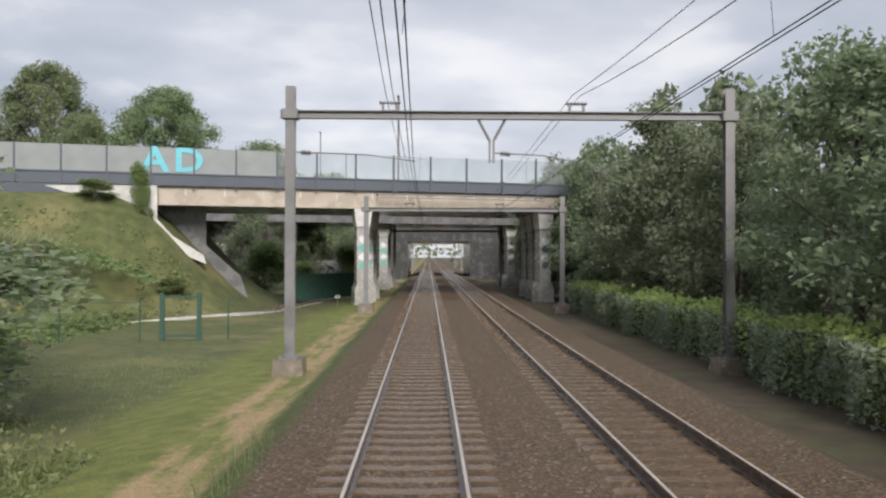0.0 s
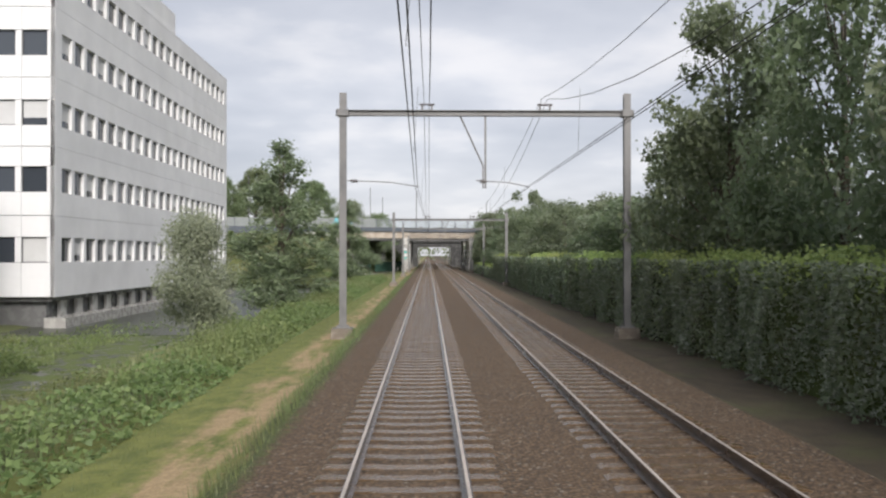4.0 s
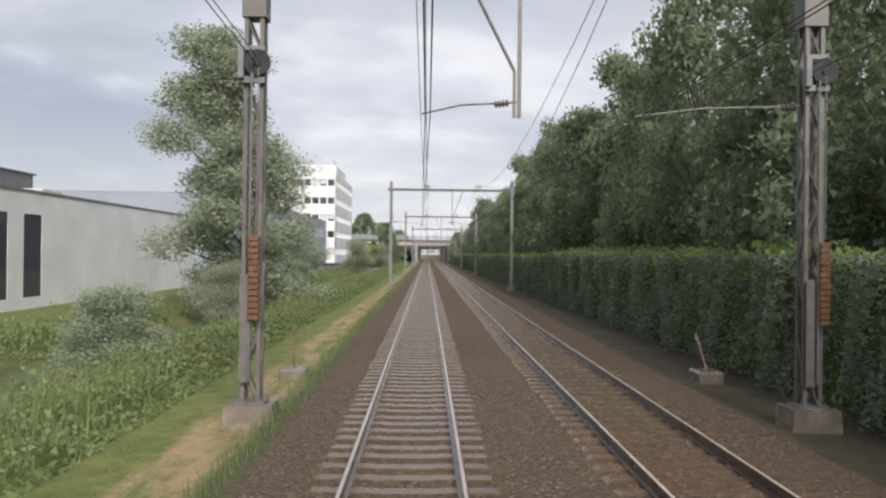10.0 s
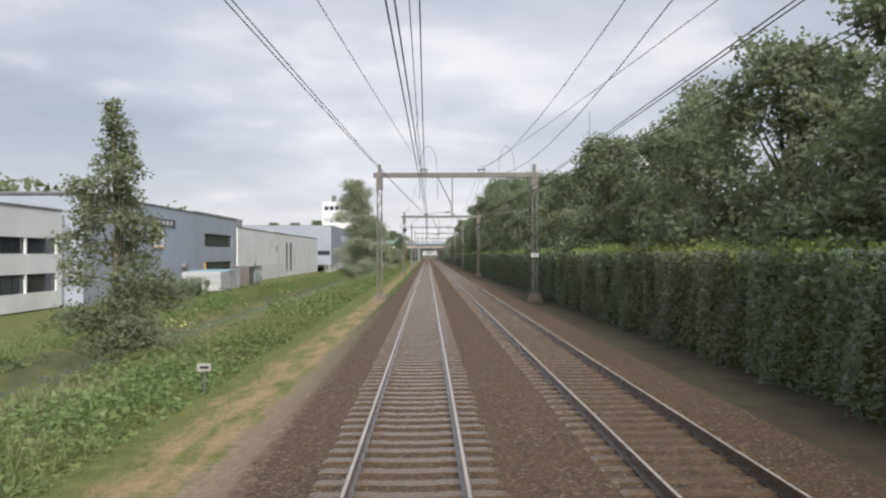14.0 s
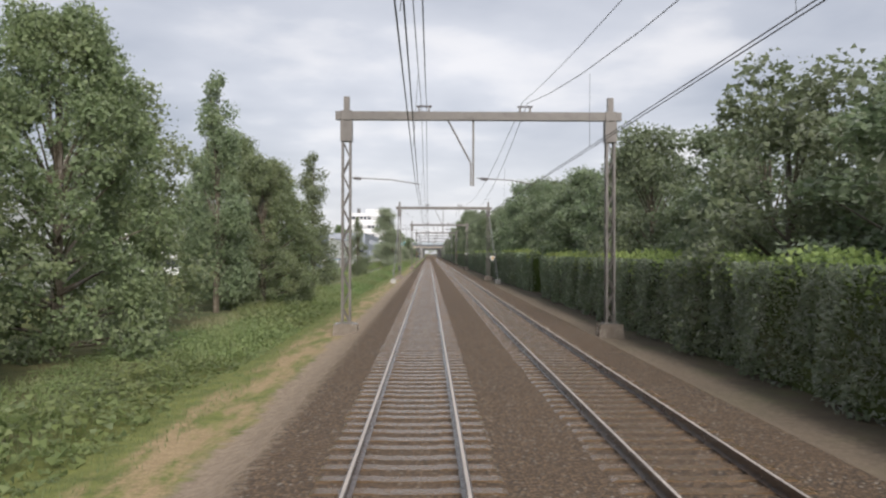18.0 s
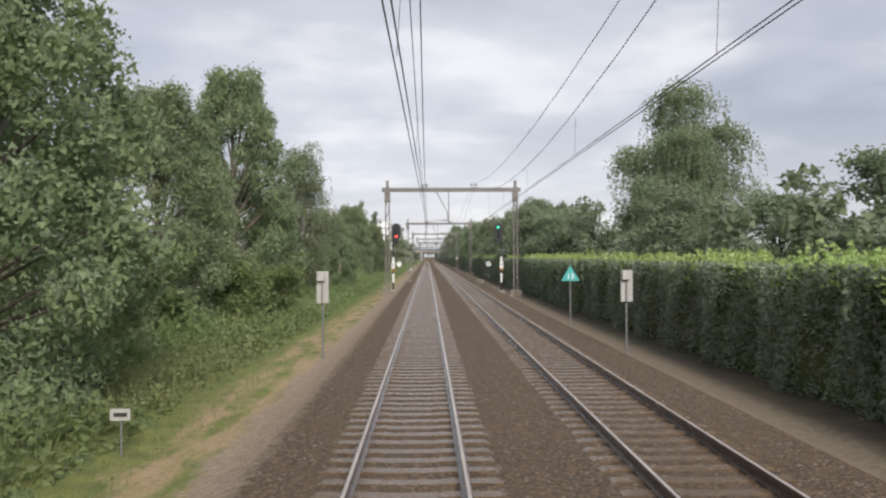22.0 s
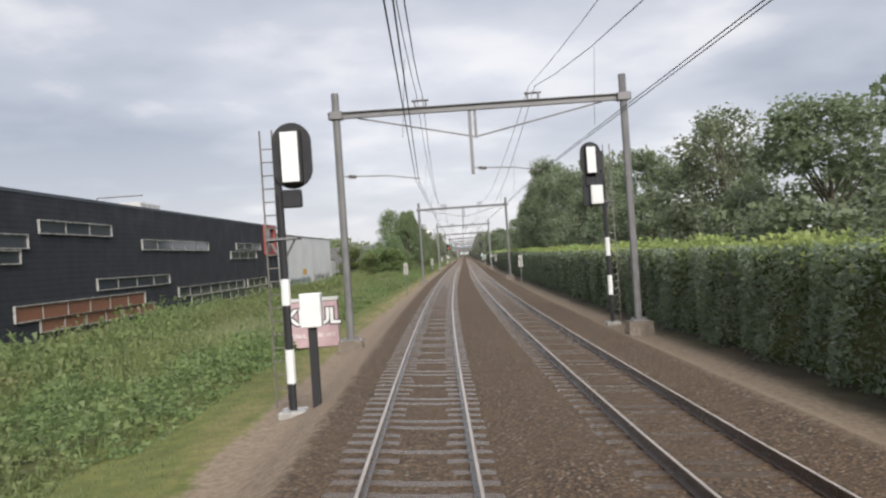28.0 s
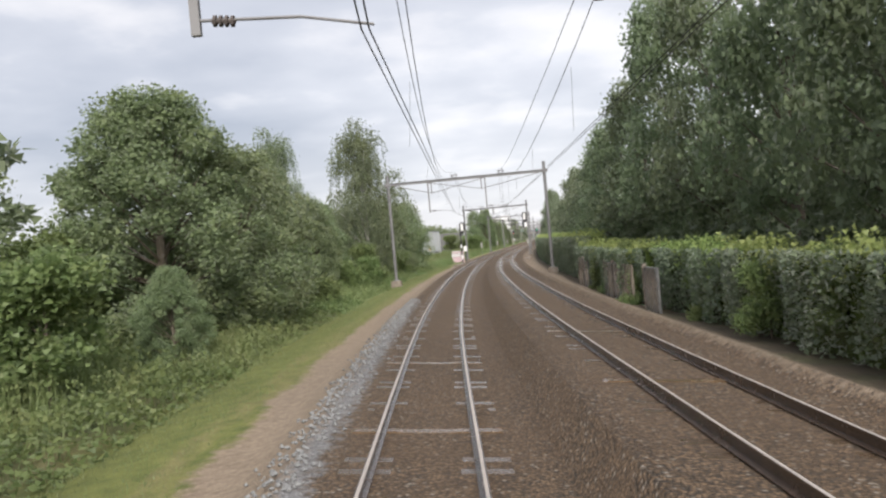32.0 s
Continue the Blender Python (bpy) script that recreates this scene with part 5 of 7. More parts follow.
facade(office, facing_line(-24.0, -56.8), 46.2, 0.1, 23.9, FLOORS, [(1.0 + 2.02 * k, 2.55 + 2.02 * k) for k in range(22)], WHITE, "east_front", blinds=lambda k: (0, 1, 0, 0, 2, 0, 0, 1, 0)[(k * 7 + k // 5) % 9], frame=PALE_CONCRETE, sunk=0.2, joints=(5.4, 9.9, 14.4, 19.0))
facade(office, pose(-41.4, -56.8, 0), 17.4, 0.1, 23.9, FLOORS, [(0.8 + 2.06 * k, 2.45 + 2.06 * k) for k in range(8)], WHITE, "south_front", blinds=lambda k: (0, 0, 2, 0, 0, 0, 1, 1, 0, 0, 0)[(k * 5 + k // 8) % 11], split=2.06, frame=SIGN_BLACK, joints=(5.4, 9.9, 14.4, 19.0, 22.9))
part("penthouse", boxes(((-33.5, -54.5, 23.78), (-24.3, -30, 26.2)), bevel=0.03), WHITE, office, "white rooftop plant room")
part("rooftop_pipe", rods(((-37.5, -50, 23.8), (-37.5, -50, 26.8), 0.9)), STEEL, office)
part("roof_crane", rods(((-24.6, -53, 26.2), (-25.4, -53, 28.0), 0.06), ((-25.4, -53, 28.0), (-24.0, -53, 26.6), 0.05), ((-24.6, -45, 23.9), (-23.6, -45, 25.0), 0.05)), STEEL, office, "window cleaning davit on the roof edge")
part("plinth", boxes(((-41, -56.0, -2.6), (-24.9, -11, 0.1))), DARK_CONCRETE, office, "dark recessed base by the water")
for k in range(16):
    part("plinth_column", boxes(((-24.85, -54.5 + 2.7 * k, -1.4), (-24.6, -53.6 + 2.7 * k, 0.0))), PALE_CONCRETE, office)
part("quay_edge", boxes(((-24.6, -57, -1.9), (-23.2, -10, -1.25))), CONCRETE, office)

# long grey building
works = thing("works_building", Matrix(), "long grey corrugated two-storey works with two ribbon windows", "works building")
shell(works, -52, -25.85, -165.2, -65.2, 0.2, 10.75, GREY_CLAD)
ribbon = [(1.0 + 2.0 * k, 2.84 + 2.0 * k) for k in range(13, 47)]
# most upper-row blinds stand in for bright sky reflected in the glass
facade(works, facing_line(-25.5, -165.4), 100.2, 0.25, 10.7, [(2.1, 4.15), (6.7, 8.8)], ribbon, GREY_CLAD, "east_front", frame=SIGN_BLACK, sunk=0.12, blinds=lambda k: (1, 0, 2, 1, 0, 1, 1)[(k * 5) % 7] if k > 33 else (0, 0, 0, 1, 0)[k % 5])
facade(works, pose(-52, -165.72, 0), 26.52, 0.25, 10.7, [(2.75, 3.95)], [(22.9, 26.1)], GREY_CLAD, "south_front", frame=SIGN_BLACK)
facade(works, facing_line(-25.95, -165.2), 99.6, -2.2, 0.22, [(-0.9, 0.0)], [(2 + 6.0 * k, 5.2 + 6.0 * k) for k in range(16)], PALE_CONCRETE, "basement_wall", frame=SIGN_BLACK)
part("fire_stair", boxes(((-25.5, -111.5, 2.0), (-23.9, -109.6, 2.1)), ((-25.4, -110.5, -1.9), (-24.0, -110.3, 2.0))), STEEL, works)
for k in range(12):
    part("stair_tread", boxes(((-24.9, -111.6 - 0.28 * k, 1.85 - 0.32 * k), (-24.0, -111.35 - 0.28 * k, 1.9 - 0.32 * k))), STEEL, works)
part("stair_rail", rods(((-23.95, -111.5, 3.0), (-23.95, -115.2, -0.9), 0.03), ((-23.95, -111.5, 3.0), (-23.95, -109.6, 3.0), 0.03), ((-23.95, -109.6, 2.1), (-23.95, -109.6, 3.0), 0.03)), STEEL, works)
part("aerial", rods(((-31, -120, 10.7), (-31, -120, 14.5), 0.05), ((-32, -120, 14.2), (-30, -120, 14.2), 0.03)), STEEL, works)


def scrawl(root, where, width, high, colours, seed, name="graffiti"):
    """Rounded painted letters-like shapes on a wall; x along the wall."""
    r = random.Random(seed)
    n = max(3, int(width / (high * 0.75)))
    for k in range(n):
        w = width / n
        bm = bmesh.new()
        cx_, cz = (k + 0.5) * w, high / 2
        kind = r.randrange(4)
        ring = []
        for q in range(14):
            a = 2 * math.pi * q / 14
            lump = 1 + 0.22 * math.sin(a * (2 + kind) + r.random() * 0.6) + r.uniform(-0.06, 0.06)
            ring.append((cx_ + 0.55 * w * lump * math.cos(a), cz + 0.5 * high * lump * math.sin(a)))
        prism(bm, ring, -0.012, 0.0)
        blob = part(name, bm, colours[k % (len(colours) - 1)], root)
        blob.matrix_basis = where
        bm = bmesh.new()
        for s in range(3):
            x, z = cx_ + r.uniform(-0.25, 0.25) * w, cz + r.uniform(-0.25, 0.25) * high
            a = r.uniform(0, 3.1)
            dx, dz = 0.33 * w * math.cos(a), 0.33 * high * math.sin(a)
            p, q = Vector((x - dx, 0, z - dz)), Vector((x + dx, 0, z + dz))
            side = Vector((-(q - p).z, 0, (q - p).x)).normalized() * (0.05 * high)
            prism(bm, [((p + side).x, (p + side).z), ((q + side).x, (q + side).z), ((q - side).x, (q - side).z), ((p - side).x, (p - side).z)], -0.018, -0.012)
        stroke = part("graffiti_stroke", bm, colours[-1], blob)


tags = thing("graffiti_wall_art", Matrix(), "row of colourful spray-painted graffiti on the works' basement wall", "graffiti")
for k, (y, w) in enumerate(((-78, 6), (-86.5, 7.5), (-96, 7), (-105, 6), (-122, 7.5), (-131, 6.5), (-140, 8), (-150, 7))):
    scrawl(tags, facing_line(-25.93, y) @ Matrix.Translation((0, -0.005, -2.0)), w, 1.7, ([SILVER, PALE_BLUE, INK], [PINK, SILVER, CRIMSON], [PALE_BLUE, CYAN, PINK], [INK, SILVER, INK], [ORANGE, CYAN, PALE_BLUE, CRIMSON])[k % 5], k)

# white hall and blue-grey office further on
hall = thing("white_hall", Matrix(), "low white industrial hall with ribbed lower wall", "industrial hall")
shell(hall, -62, -27.8, -267.2, -178.4, -1.4, 6.95, WHITE_WALL)
facade(hall, facing_line(-27.5, -267.3), 89.0, -1.4, 6.9, [(-0.5, 5.3)], [(42.0, 44.3), (46.5, 49.2)], WHITE_WALL, "east_front", frame=SIGN_BLACK, sunk=0.03)
part("lower_cladding", boxes(((-27.5, -267, -1.4), (-27.44, -226.2, 1.2))), RIBBED_WHITE, hall)
part("wall_vent", boxes(((-27.5, -236.3, 3.5), (-27.42, -235.2, 4.5))), STEEL, hall)
part("wall_duct", boxes(((-27.5, -256, 0.2), (-27.2, -255.5, 1.6))), STEEL, hall)
part("plant_room", boxes(((-58, -222, 6.8), (-46, -180, 11.5)), ((-57, -236, 6.8), (-46.5, -222, 9.8)), ((-58.3, -222.3, 11.5), (-45.7, -179.7, 11.7)), bevel=0.05), DARK_CONCRETE, hall, "dark rooftop plant")
part("roof_unit", boxes(((-36, -205, 6.95), (-33.5, -201, 8.2)), bevel=0.05), PALE_CONCRETE, hall)
part("roof_unit", boxes(((-46, -218, 6.8), (-42, -210, 10.2)), bevel=0.05), PALE_CONCRETE, hall)
annexe = thing("office_annexe", Matrix(), "light blue-grey flat-roofed office annexe with dark windows", "office building")
shell(annexe, -60, -27.9, -322, -267.8, -1.4, 8.0, BLUE_CLAD)
facade(annexe, facing_line(-27.6, -322), 54.4, -1.4, 8.0, [(0.4, 2.0), (3.95, 5.6)], [(37.0, 51.6)], BLUE_CLAD, "east_front", frame=SIGN_BLACK)
part("sign_band", boxes(((-27.6, -318, 5.9), (-27.5, -297.5, 6.7))), BLUE_GREY, annexe, "dark lettering band along the wall")
for k in range(14):
    part("sign_bar", boxes(((-27.5, -317 + 1.35 * k, 6.1), (-27.46, -316.2 + 1.35 * k, 6.5))), PALE_CONCRETE, annexe)
part("yellow_panel", boxes(((-27.6, -285.3, 0.5), (-27.5, -284.6, 1.9))), ORANGE, annexe)
part("wall_fan", rods(((-27.6, -294.5, 1.6), (-27.1, -294.5, 1.6), 0.35)), STEEL, annexe)
banner = thing("banner", pose(-27.45, -305.2, 3.6, 0, 0, 90), "white advertising banner with yellow edge on the annexe wall", "banner")
part("cloth", boxes(((0.12, -0.02, 0.12), (3.5, 0, 1.9))), SIGN_WHITE, banner)
part("edge", boxes(((0, -0.01, 0), (3.62, 0.01, 2.02))), SIGN_YELLOW, banner)
letters("word", "bouw", 0.75, SIGN_BLACK, banner, pose(1.7, -0.025, 1.3), 0.004)
part("print_bar", boxes(((0.6, -0.026, 0.5), (2.9, -0.02, 0.6)), ((0.8, -0.026, 0.3), (2.6, -0.02, 0.38))), SIGN_BLACK, banner)
block3 = thing("white_office", Matrix(), "white two-storey office with dark ribbon windows", "office building")
shell(block3, -58, -29.3, -350, -322.7, -1.2, 6.5, WHITE_WALL)
facade(block3, facing_line(-29.0, -350), 27.3, -1.2, 6.45, [(0.1, 1.5), (3.0, 4.2)], [(1.0 + 5.1 * k, 5.9 + 5.1 * k) for k in range(5)], WHITE_WALL, "east_front", frame=SIGN_BLACK)
facade(block3, pose(-58, -350.3, 0), 28.7, -1.2, 6.45, [(0.1, 1.5), (3.0, 4.2)], [(1.0 + 5.4 * k, 6.2 + 5.4 * k) for k in range(5)], WHITE_WALL, "south_front", frame=SIGN_BLACK)

# stacked pallets, container and clipped hedge beside the annexe
pallets = thing("panel_stack", pose(-21.2, -303, -0.85, 0, 0, 90), "stacks of white panels under a blue tarpaulin", "stack of panels")
for k in range(9):
    part("panel", boxes(((0, 0, 0.22 * k), (9.0, 4.0, 0.22 * k + 0.14)), bevel=0.02), WHITE if k % 3 else SILVER, pallets)
part("tarpaulin", boxes(((2.8, -0.05, 1.98), (9.1, 4.05, 2.06)), bevel=0.02), PALE_BLUE, pallets, "faded blue tarpaulin")
for k in range(5):
    part("strut", boxes(((0.3 + 2.1 * k, -0.08, 0), (0.4 + 2.1 * k, -0.02, 2.0))), STEEL, pallets)
shed = thing("storage_container", pose(-20.8, -291, -0.85, 0, 0, 90), "brown storage container with pale graffiti", "container")
part("box_body", boxes(((0, 0, 0), (7.5, 2.4, 2.35)), bevel=0.03), OLD_STEEL, shed)
scrawl(shed, pose(2.6, -0.01, 0.25), 4.6, 1.8, [SILVER, PALE_CONCRETE, SPRAY_GREEN], 31)

clipped = thing("hedge", stand(-20.6, -311.5, height(-21, -316) - 0.05, 180), "clipped dark green garden hedge on the far bank", "hedge")
(v, f), (tv, tf) = hedge_piece(4, 1.9)
raw("foliage", v, f, LEAF_HEDGE, clipped)
tagged(raw("young_top", tv, tf, LEAF_HEDGE, clipped), kind="stuff")
# same solid filler block, darker green than its leaves
part("core", boxes(((0.3, -0.05, -0.3), (1.1, 10.05, 1.75))), CORE_GREEN, clipped, "solid dark green block behind the leaves")

# hall with large letters
tech = thing("lettered_hall", Matrix(), "white ribbed industrial hall with spaced brown letters", "industrial hall")
shell(tech, -62, -30.35, -479.5, -425, -1.4, 7.95, WHITE_WALL)
facade(tech, facing_line(-30, -479.7), 54.7, -0.4, 7.9, [], [], RIBBED_WHITE, "east_front")
part("base_course", boxes(((-30.3, -479.7, -1.5), (-29.95, -425, -0.4))), DARK_CONCRETE, tech)
facade(tech, pose(-62, -479.9, 0), 32.0, -1.4, 7.9, [], [], DARK_CONCRETE, "south_front")
letters("wall_word", "WERELD", 1.25, TAN, tech, facing_line(-29.96, -472.2) @ Matrix.Translation((0, 0, 3.1)), 0.02, 1.25)
letters("wall_word", "DOOR", 1.25, TAN, tech, facing_line(-29.96, -465.6) @ Matrix.Translation((0, 0, 3.1)), 0.02, 1.25)
letters("wall_word", "TECHNIEK", 1.25, TAN, tech, facing_line(-29.96, -458.2) @ Matrix.Translation((0, 0, 3.1)), 0.02, 1.25)
part("totem", boxes(((-26.2, -467.2, -1.3), (-26.0, -466.3, 1.6))), BLUE_GREY, tech, "dark sign column by the wall")
part("totem_face", boxes(((-26.22, -467.05, -1.0), (-26.05, -466.45, 1.4))), PALE_BLUE, tech)
press = thing("old_machine", pose(-26.0, -463.8, -1.2, 0, 0, 90), "white-painted old machine on four splayed legs", "machine")
part("bed", boxes(((0, 0, 0.75), (2.3, 0.9, 1.35)), bevel=0.05), WHITE, press)
part("head", boxes(((0.9, 0.1, 1.35), (2.2, 0.8, 1.75)), bevel=0.05), WHITE, press)
for x in (0.2, 1.9):
    for y in (0.05, 0.75):
        part("leg", boxes(((x, y, 0.0), (x + 0.28, y + 0.12, 0.78)), bevel=0.02), WHITE, press)

# white hall with graffiti, low sheds behind it
store = thing("warehouse", Matrix(), "plain white warehouse with graffiti along its foot", "warehouse")
shell(store, -58, -22.7, -679, -628.2, -0.6, 7.1, WHITE_WALL)
facade(store, facing_line(-22.4, -679), 50.8, -0.6, 7.05, [], [], WHITE_WALL, "east_front")
facade(store, pose(-58, -679.3, 0), 35.6, -0.6, 7.05, [], [], WHITE_WALL, "south_front")
scrawl(store, facing_line(-22.41, -646) @ Matrix.Translation((0, -0.005, -0.4)), 15.5, 1.75, [SILVER, SILVER, INK], 5)
scrawl(store, facing_line(-22.41, -668) @ Matrix.Translation((0, -0.005, -0.2)), 19, 1.3, [SILVER, PALE_BLUE, SILVER, INK], 6)
part("paint_patch", boxes(((-22.45, -655, 1.3), (-22.38, -652, 2.2))), ORANGE, store)
lowshed = thing("low_shed", Matrix(), "low cream shed with black graffiti behind the warehouse", "shed")
shell(lowshed, -40, -26.3, -619.5, -600, -0.6, 3.4, PALE_CONCRETE)
facade(lowshed, facing_line(-26, -619.5), 19.5, -0.6, 3.35, [], [], WHITE_WALL, "east_front")
facade(lowshed, pose(-40, -619.8, 0), 14, -0.6, 3.35, [], [], WHITE_WALL, "south_front")
scrawl(lowshed, pose(-33, -619.82, 0.3), 4.6, 2.0, [WHITE_WALL, WHITE_WALL, INK], 9)
scrawl(lowshed, facing_line(-25.99, -614) @ Matrix.Translation((0, 0, 0.1)), 5, 1.8, [WHITE_WALL, PALE_BLUE, INK], 10)
farhall = thing("far_hall", Matrix(), "long pale flat-roofed hall behind the sheds", "industrial hall")
shell(farhall, -90, -34.3, -598, -570, -0.6, 6.5, WHITE_WALL)
facade(farhall, pose(-90, -598.3, 0), 55.7, -0.6, 6.45, [], [], WHITE_WALL, "south_front")
facade(farhall, facing_line(-34, -598), 28, -0.6, 6.45, [], [], WHITE_WALL, "east_front")
facade(farhall, pose(-66, -580, 0), 14, 6.4, 12.5, [(7.2, 9.0), (9.8, 11.6)], [(0.6 + 2.6 * k, 2.9 + 2.6 * k) for k in range(5)], PALE_CONCRETE, "upper_storey", frame=STEEL)
part("upper_body", boxes(((-66, -579.7, 6.4), (-52, -570, 12.4))), PALE_CONCRETE, farhall)
part("flue", rods(((-42, -590, 6.4), (-42, -590, 9.2), 0.45), ((-42, -590, 9.2), (-42, -590, 9.9), 0.62)), STEEL, farhall)
part("flue", rods(((-44, -590, 6.4), (-44, -590, 8.2), 0.15)), STEEL, farhall)

# black clad building with slit windows
dark = thing("black_office", Matrix(), "anthracite clad office with white-framed slit windows", "office building")
shell(dark, -48, -20.35, -752, -682, -0.8, 7.55, BLACK_CLAD, trim=BLUE_GREY)
slits = [(5.46, 6.1, -737.7, -728.8), (4.65, 5.3, -723.8, -709.0), (4.74, 5.32, -700.0, -690.5), (3.9, 4.5, -702.1, -692.5), (2.15, 2.78, -731.2, -719.0), (0.95, 1.7, -740.6, -724.0), (0.28, 0.88, -738.2, -722.3),
         (1.02, 1.7, -717.1, -698.0), (1.02, 1.73, -696.6, -688.8), (0.1, 0.9, -714.2, -686.4), (4.64, 5.28, -751.0, -739.0), (3.87, 4.47, -751.0, -739.8)]
part("east_front", boxes(((-20.35, -752, -0.8), (-20.02, -682, 7.5))), BLACK_CLAD, dark)
for zb, zt, y0, y1 in slits:
    n = max(2, round((y1 - y0) / 2.8))
    rim = part("window", boxes(((-20.1, y0 - 0.06, zt), (-19.9, y1 + 0.06, zt + 0.06)), ((-20.1, y0 - 0.06, zb - 0.06), (-19.9, y1 + 0.06, zb)), ((-20.1, y0 - 0.06, zb), (-19.9, y0, zt)), ((-20.1, y1, zb), (-19.9, y1 + 0.06, zt)),
                                   *(((-20.08, y0 + (y1 - y0) * q / n - 0.03, zb), (-19.96, y0 + (y1 - y0) * q / n + 0.03, zt)) for q in range(1, n))), CONCRETE, dark, "pale window surround")
    part("pane", boxes(((-20.06, y0, zb), (-20.0, y1, zt))), TERRACOTTA if zt < 1.8 and y0 < -730 else GLASS, rim)
red = part("window", boxes(((-20.1, -688.5, 7.25), (-19.7, -683.7, 7.6)), ((-20.1, -688.5, 4.2), (-19.7, -683.7, 4.5)), ((-20.1, -688.5, 4.5), (-19.7, -688.0, 7.25)), ((-20.1, -684.2, 4.5), (-19.7, -683.7, 7.25))), BRICK_RED, dark, "red-framed upright window")
part("pane", boxes(((-20.06, -688.0, 4.5), (-20.0, -684.2, 7.25))), GLASS, red)
part("roof_unit", boxes(((-26, -716.3, 7.4), (-22.8, -712.1, 8.6)), bevel=0.06), PALE_CONCRETE, dark, "pale ventilation unit")
part("roof_rail", rods(((-26.2, -716.3, 9.1), (-22.6, -716.3, 9.1), 0.05), ((-26.2, -716.3, 7.4), (-26.2, -716.3, 9.1), 0.05)), STEEL, dark)
house = thing("far_house", Matrix(), "pale low house with a dark gutter behind the trees", "house")
shell(house, -40, -22, -905, -884, -0.6, 4.2, WHITE_WALL)
facade(house, facing_line(-21.7, -905), 21, -0.6, 4.2, [(0.4, 1.8)], [(2 + 3.2 * k, 4.2 + 3.2 * k) for k in range(6)], WHITE_WALL, "east_front")

# ---- road bridge ----
SKEW = math.degrees(math.atan(0.27))
bridge = thing("road_bridge", pose(0, 62.0, 0, 0, 0, SKEW), "concrete road bridge with beige fascia, grey parapet and clear noise screens", "bridge")
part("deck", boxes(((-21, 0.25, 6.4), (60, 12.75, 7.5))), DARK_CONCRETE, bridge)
part("fascia", boxes(((-19.6, 0, 6.3), (60, 0.25, 7.62)), ((-19.6, -0.12, 6.3), (60, 0, 6.5))), DECK_BEIGE, bridge, "beige concrete edge beam")
part("parapet", boxes(((-95, -0.3, 7.62), (60, 0.05, 8.42)), ((-95, -0.36, 8.36), (60, 0.1, 8.46))), BLUE_GREY, bridge, "blue-grey parapet")
part("far_parapet", boxes(((-95, 12.75, 7.5), (60, 13.0, 8.6))), BLUE_GREY, bridge)
SCREEN_POST = mesh_of(boxes(((-0.06, -0.2, 7.7), (0.06, -0.04, 10.25)), ((-0.09, -0.4, 7.5), (0.09, -0.3, 8.5))), "screen_post", BLUE_GREY)
SCREEN = mesh_of(boxes(((0.06, -0.13, 8.46), (2.74, -0.1, 10.2))), "screen_panel", ACRYLIC)
SCREEN_GREY = mesh_of(boxes(((0.06, -0.15, 8.46), (2.74, -0.1, 10.2))), "screen_panel", BARRIER)
for k in range(52):
    x = -92 + 2.8 * k
    p = new("screen_post", SCREEN_POST)
    p.parent, p.location = bridge, (x, 0, 0)
    q = new("screen_panel", SCREEN_GREY if x < -13 else SCREEN)
    q.parent, q.location = bridge, (x, 0, 0)
letters("painted_letter", "A", 2.5, CYAN, bridge, pose(-18.95, -0.19, 9.3) @ Matrix.Diagonal((1.05, 1, 0.95, 1)), 0.004, 1.0, 0.06)
letters("painted_letter", "D", 2.5, CYAN, bridge, pose(-16.75, -0.19, 9.3) @ Matrix.Diagonal((1.05, 1, 0.9, 1)), 0.004, 1.0, 0.06)
part("drip_plate", boxes(*[((-17 + 2.6 * k, -0.02, 7.0), (-16.9 + 2.6 * k, 0.0, 7.5)) for k in range(10)]), PALE_CONCRETE, bridge)
part("wire_guard", rods(((-3.6, -0.9, 7.35), (9.2, -0.9, 7.35), 0.05), ((-3.6, -0.9, 7.1), (9.2, -0.9, 7.1), 0.035), ((-3.6, -0.9, 7.35), (-3.6, 0, 7.35), 0.04), ((9.2, -0.9, 7.35), (9.2, 0, 7.35), 0.04)), STEEL, bridge)


def pier(x, y, paintwork):
    """A bridge column with a flared head on a heavy foot, in a row under the deck."""
    col = thing("bridge_pier", pose(x, y, 0, 0, 0, SKEW), "pale concrete bridge pier with flared head and graffiti", "bridge pier", "bridge piers")
    bm = bmesh.new()
    prism(bm, [(-0.45, -0.4), (0.45, -0.4), (0.45, 5.0), (-0.45, 5.0)], -0.5, 0.5)
    part("shaft", bm, CONCRETE, col)
    bm = bmesh.new()
    prism(bm, [(-0.5, 5.0), (0.5, 5.0), (0.68, 6.38), (-0.68, 6.38)], -0.6, 0.6)
    part("head", bm, PALE_CONCRETE, col)
    bm = bmesh.new()
    prism(bm, [(-0.66, -0.9), (0.66, -0.9), (0.62, 0.5), (0.45, 0.9), (-0.45, 0.9), (-0.62, 0.5)], -0.7, 0.7)
    part("foot", bm, CONCRETE, col)
    for k in range(4):
        bm = bmesh.new()
        ring = [(0.3 * math.cos(a) * (1 + 0.3 * math.sin(2 * a + k)), 2.2 + 0.62 * k + 0.28 * math.sin(a)) for a in [2 * math.pi * q / 10 for q in range(10)]]
        prism(bm, ring, -0.515, -0.5)
        part("graffiti", bm, paintwork[k % len(paintwork)], col)


for k in range(3):
    pier(-4.6, 61.3 + 4.6 * k, (SPRAY_GREEN, SILVER))
    pier(9.2, 65.2 + 4.6 * k, (BLUE_GREY, SILVER))
wing = whole("abutment_wall", bmesh.new(), PALE_CONCRETE, "whitewashed concrete abutment and wing wall of the bridge", "abutment", kind="structure")
bm = bmesh.new()
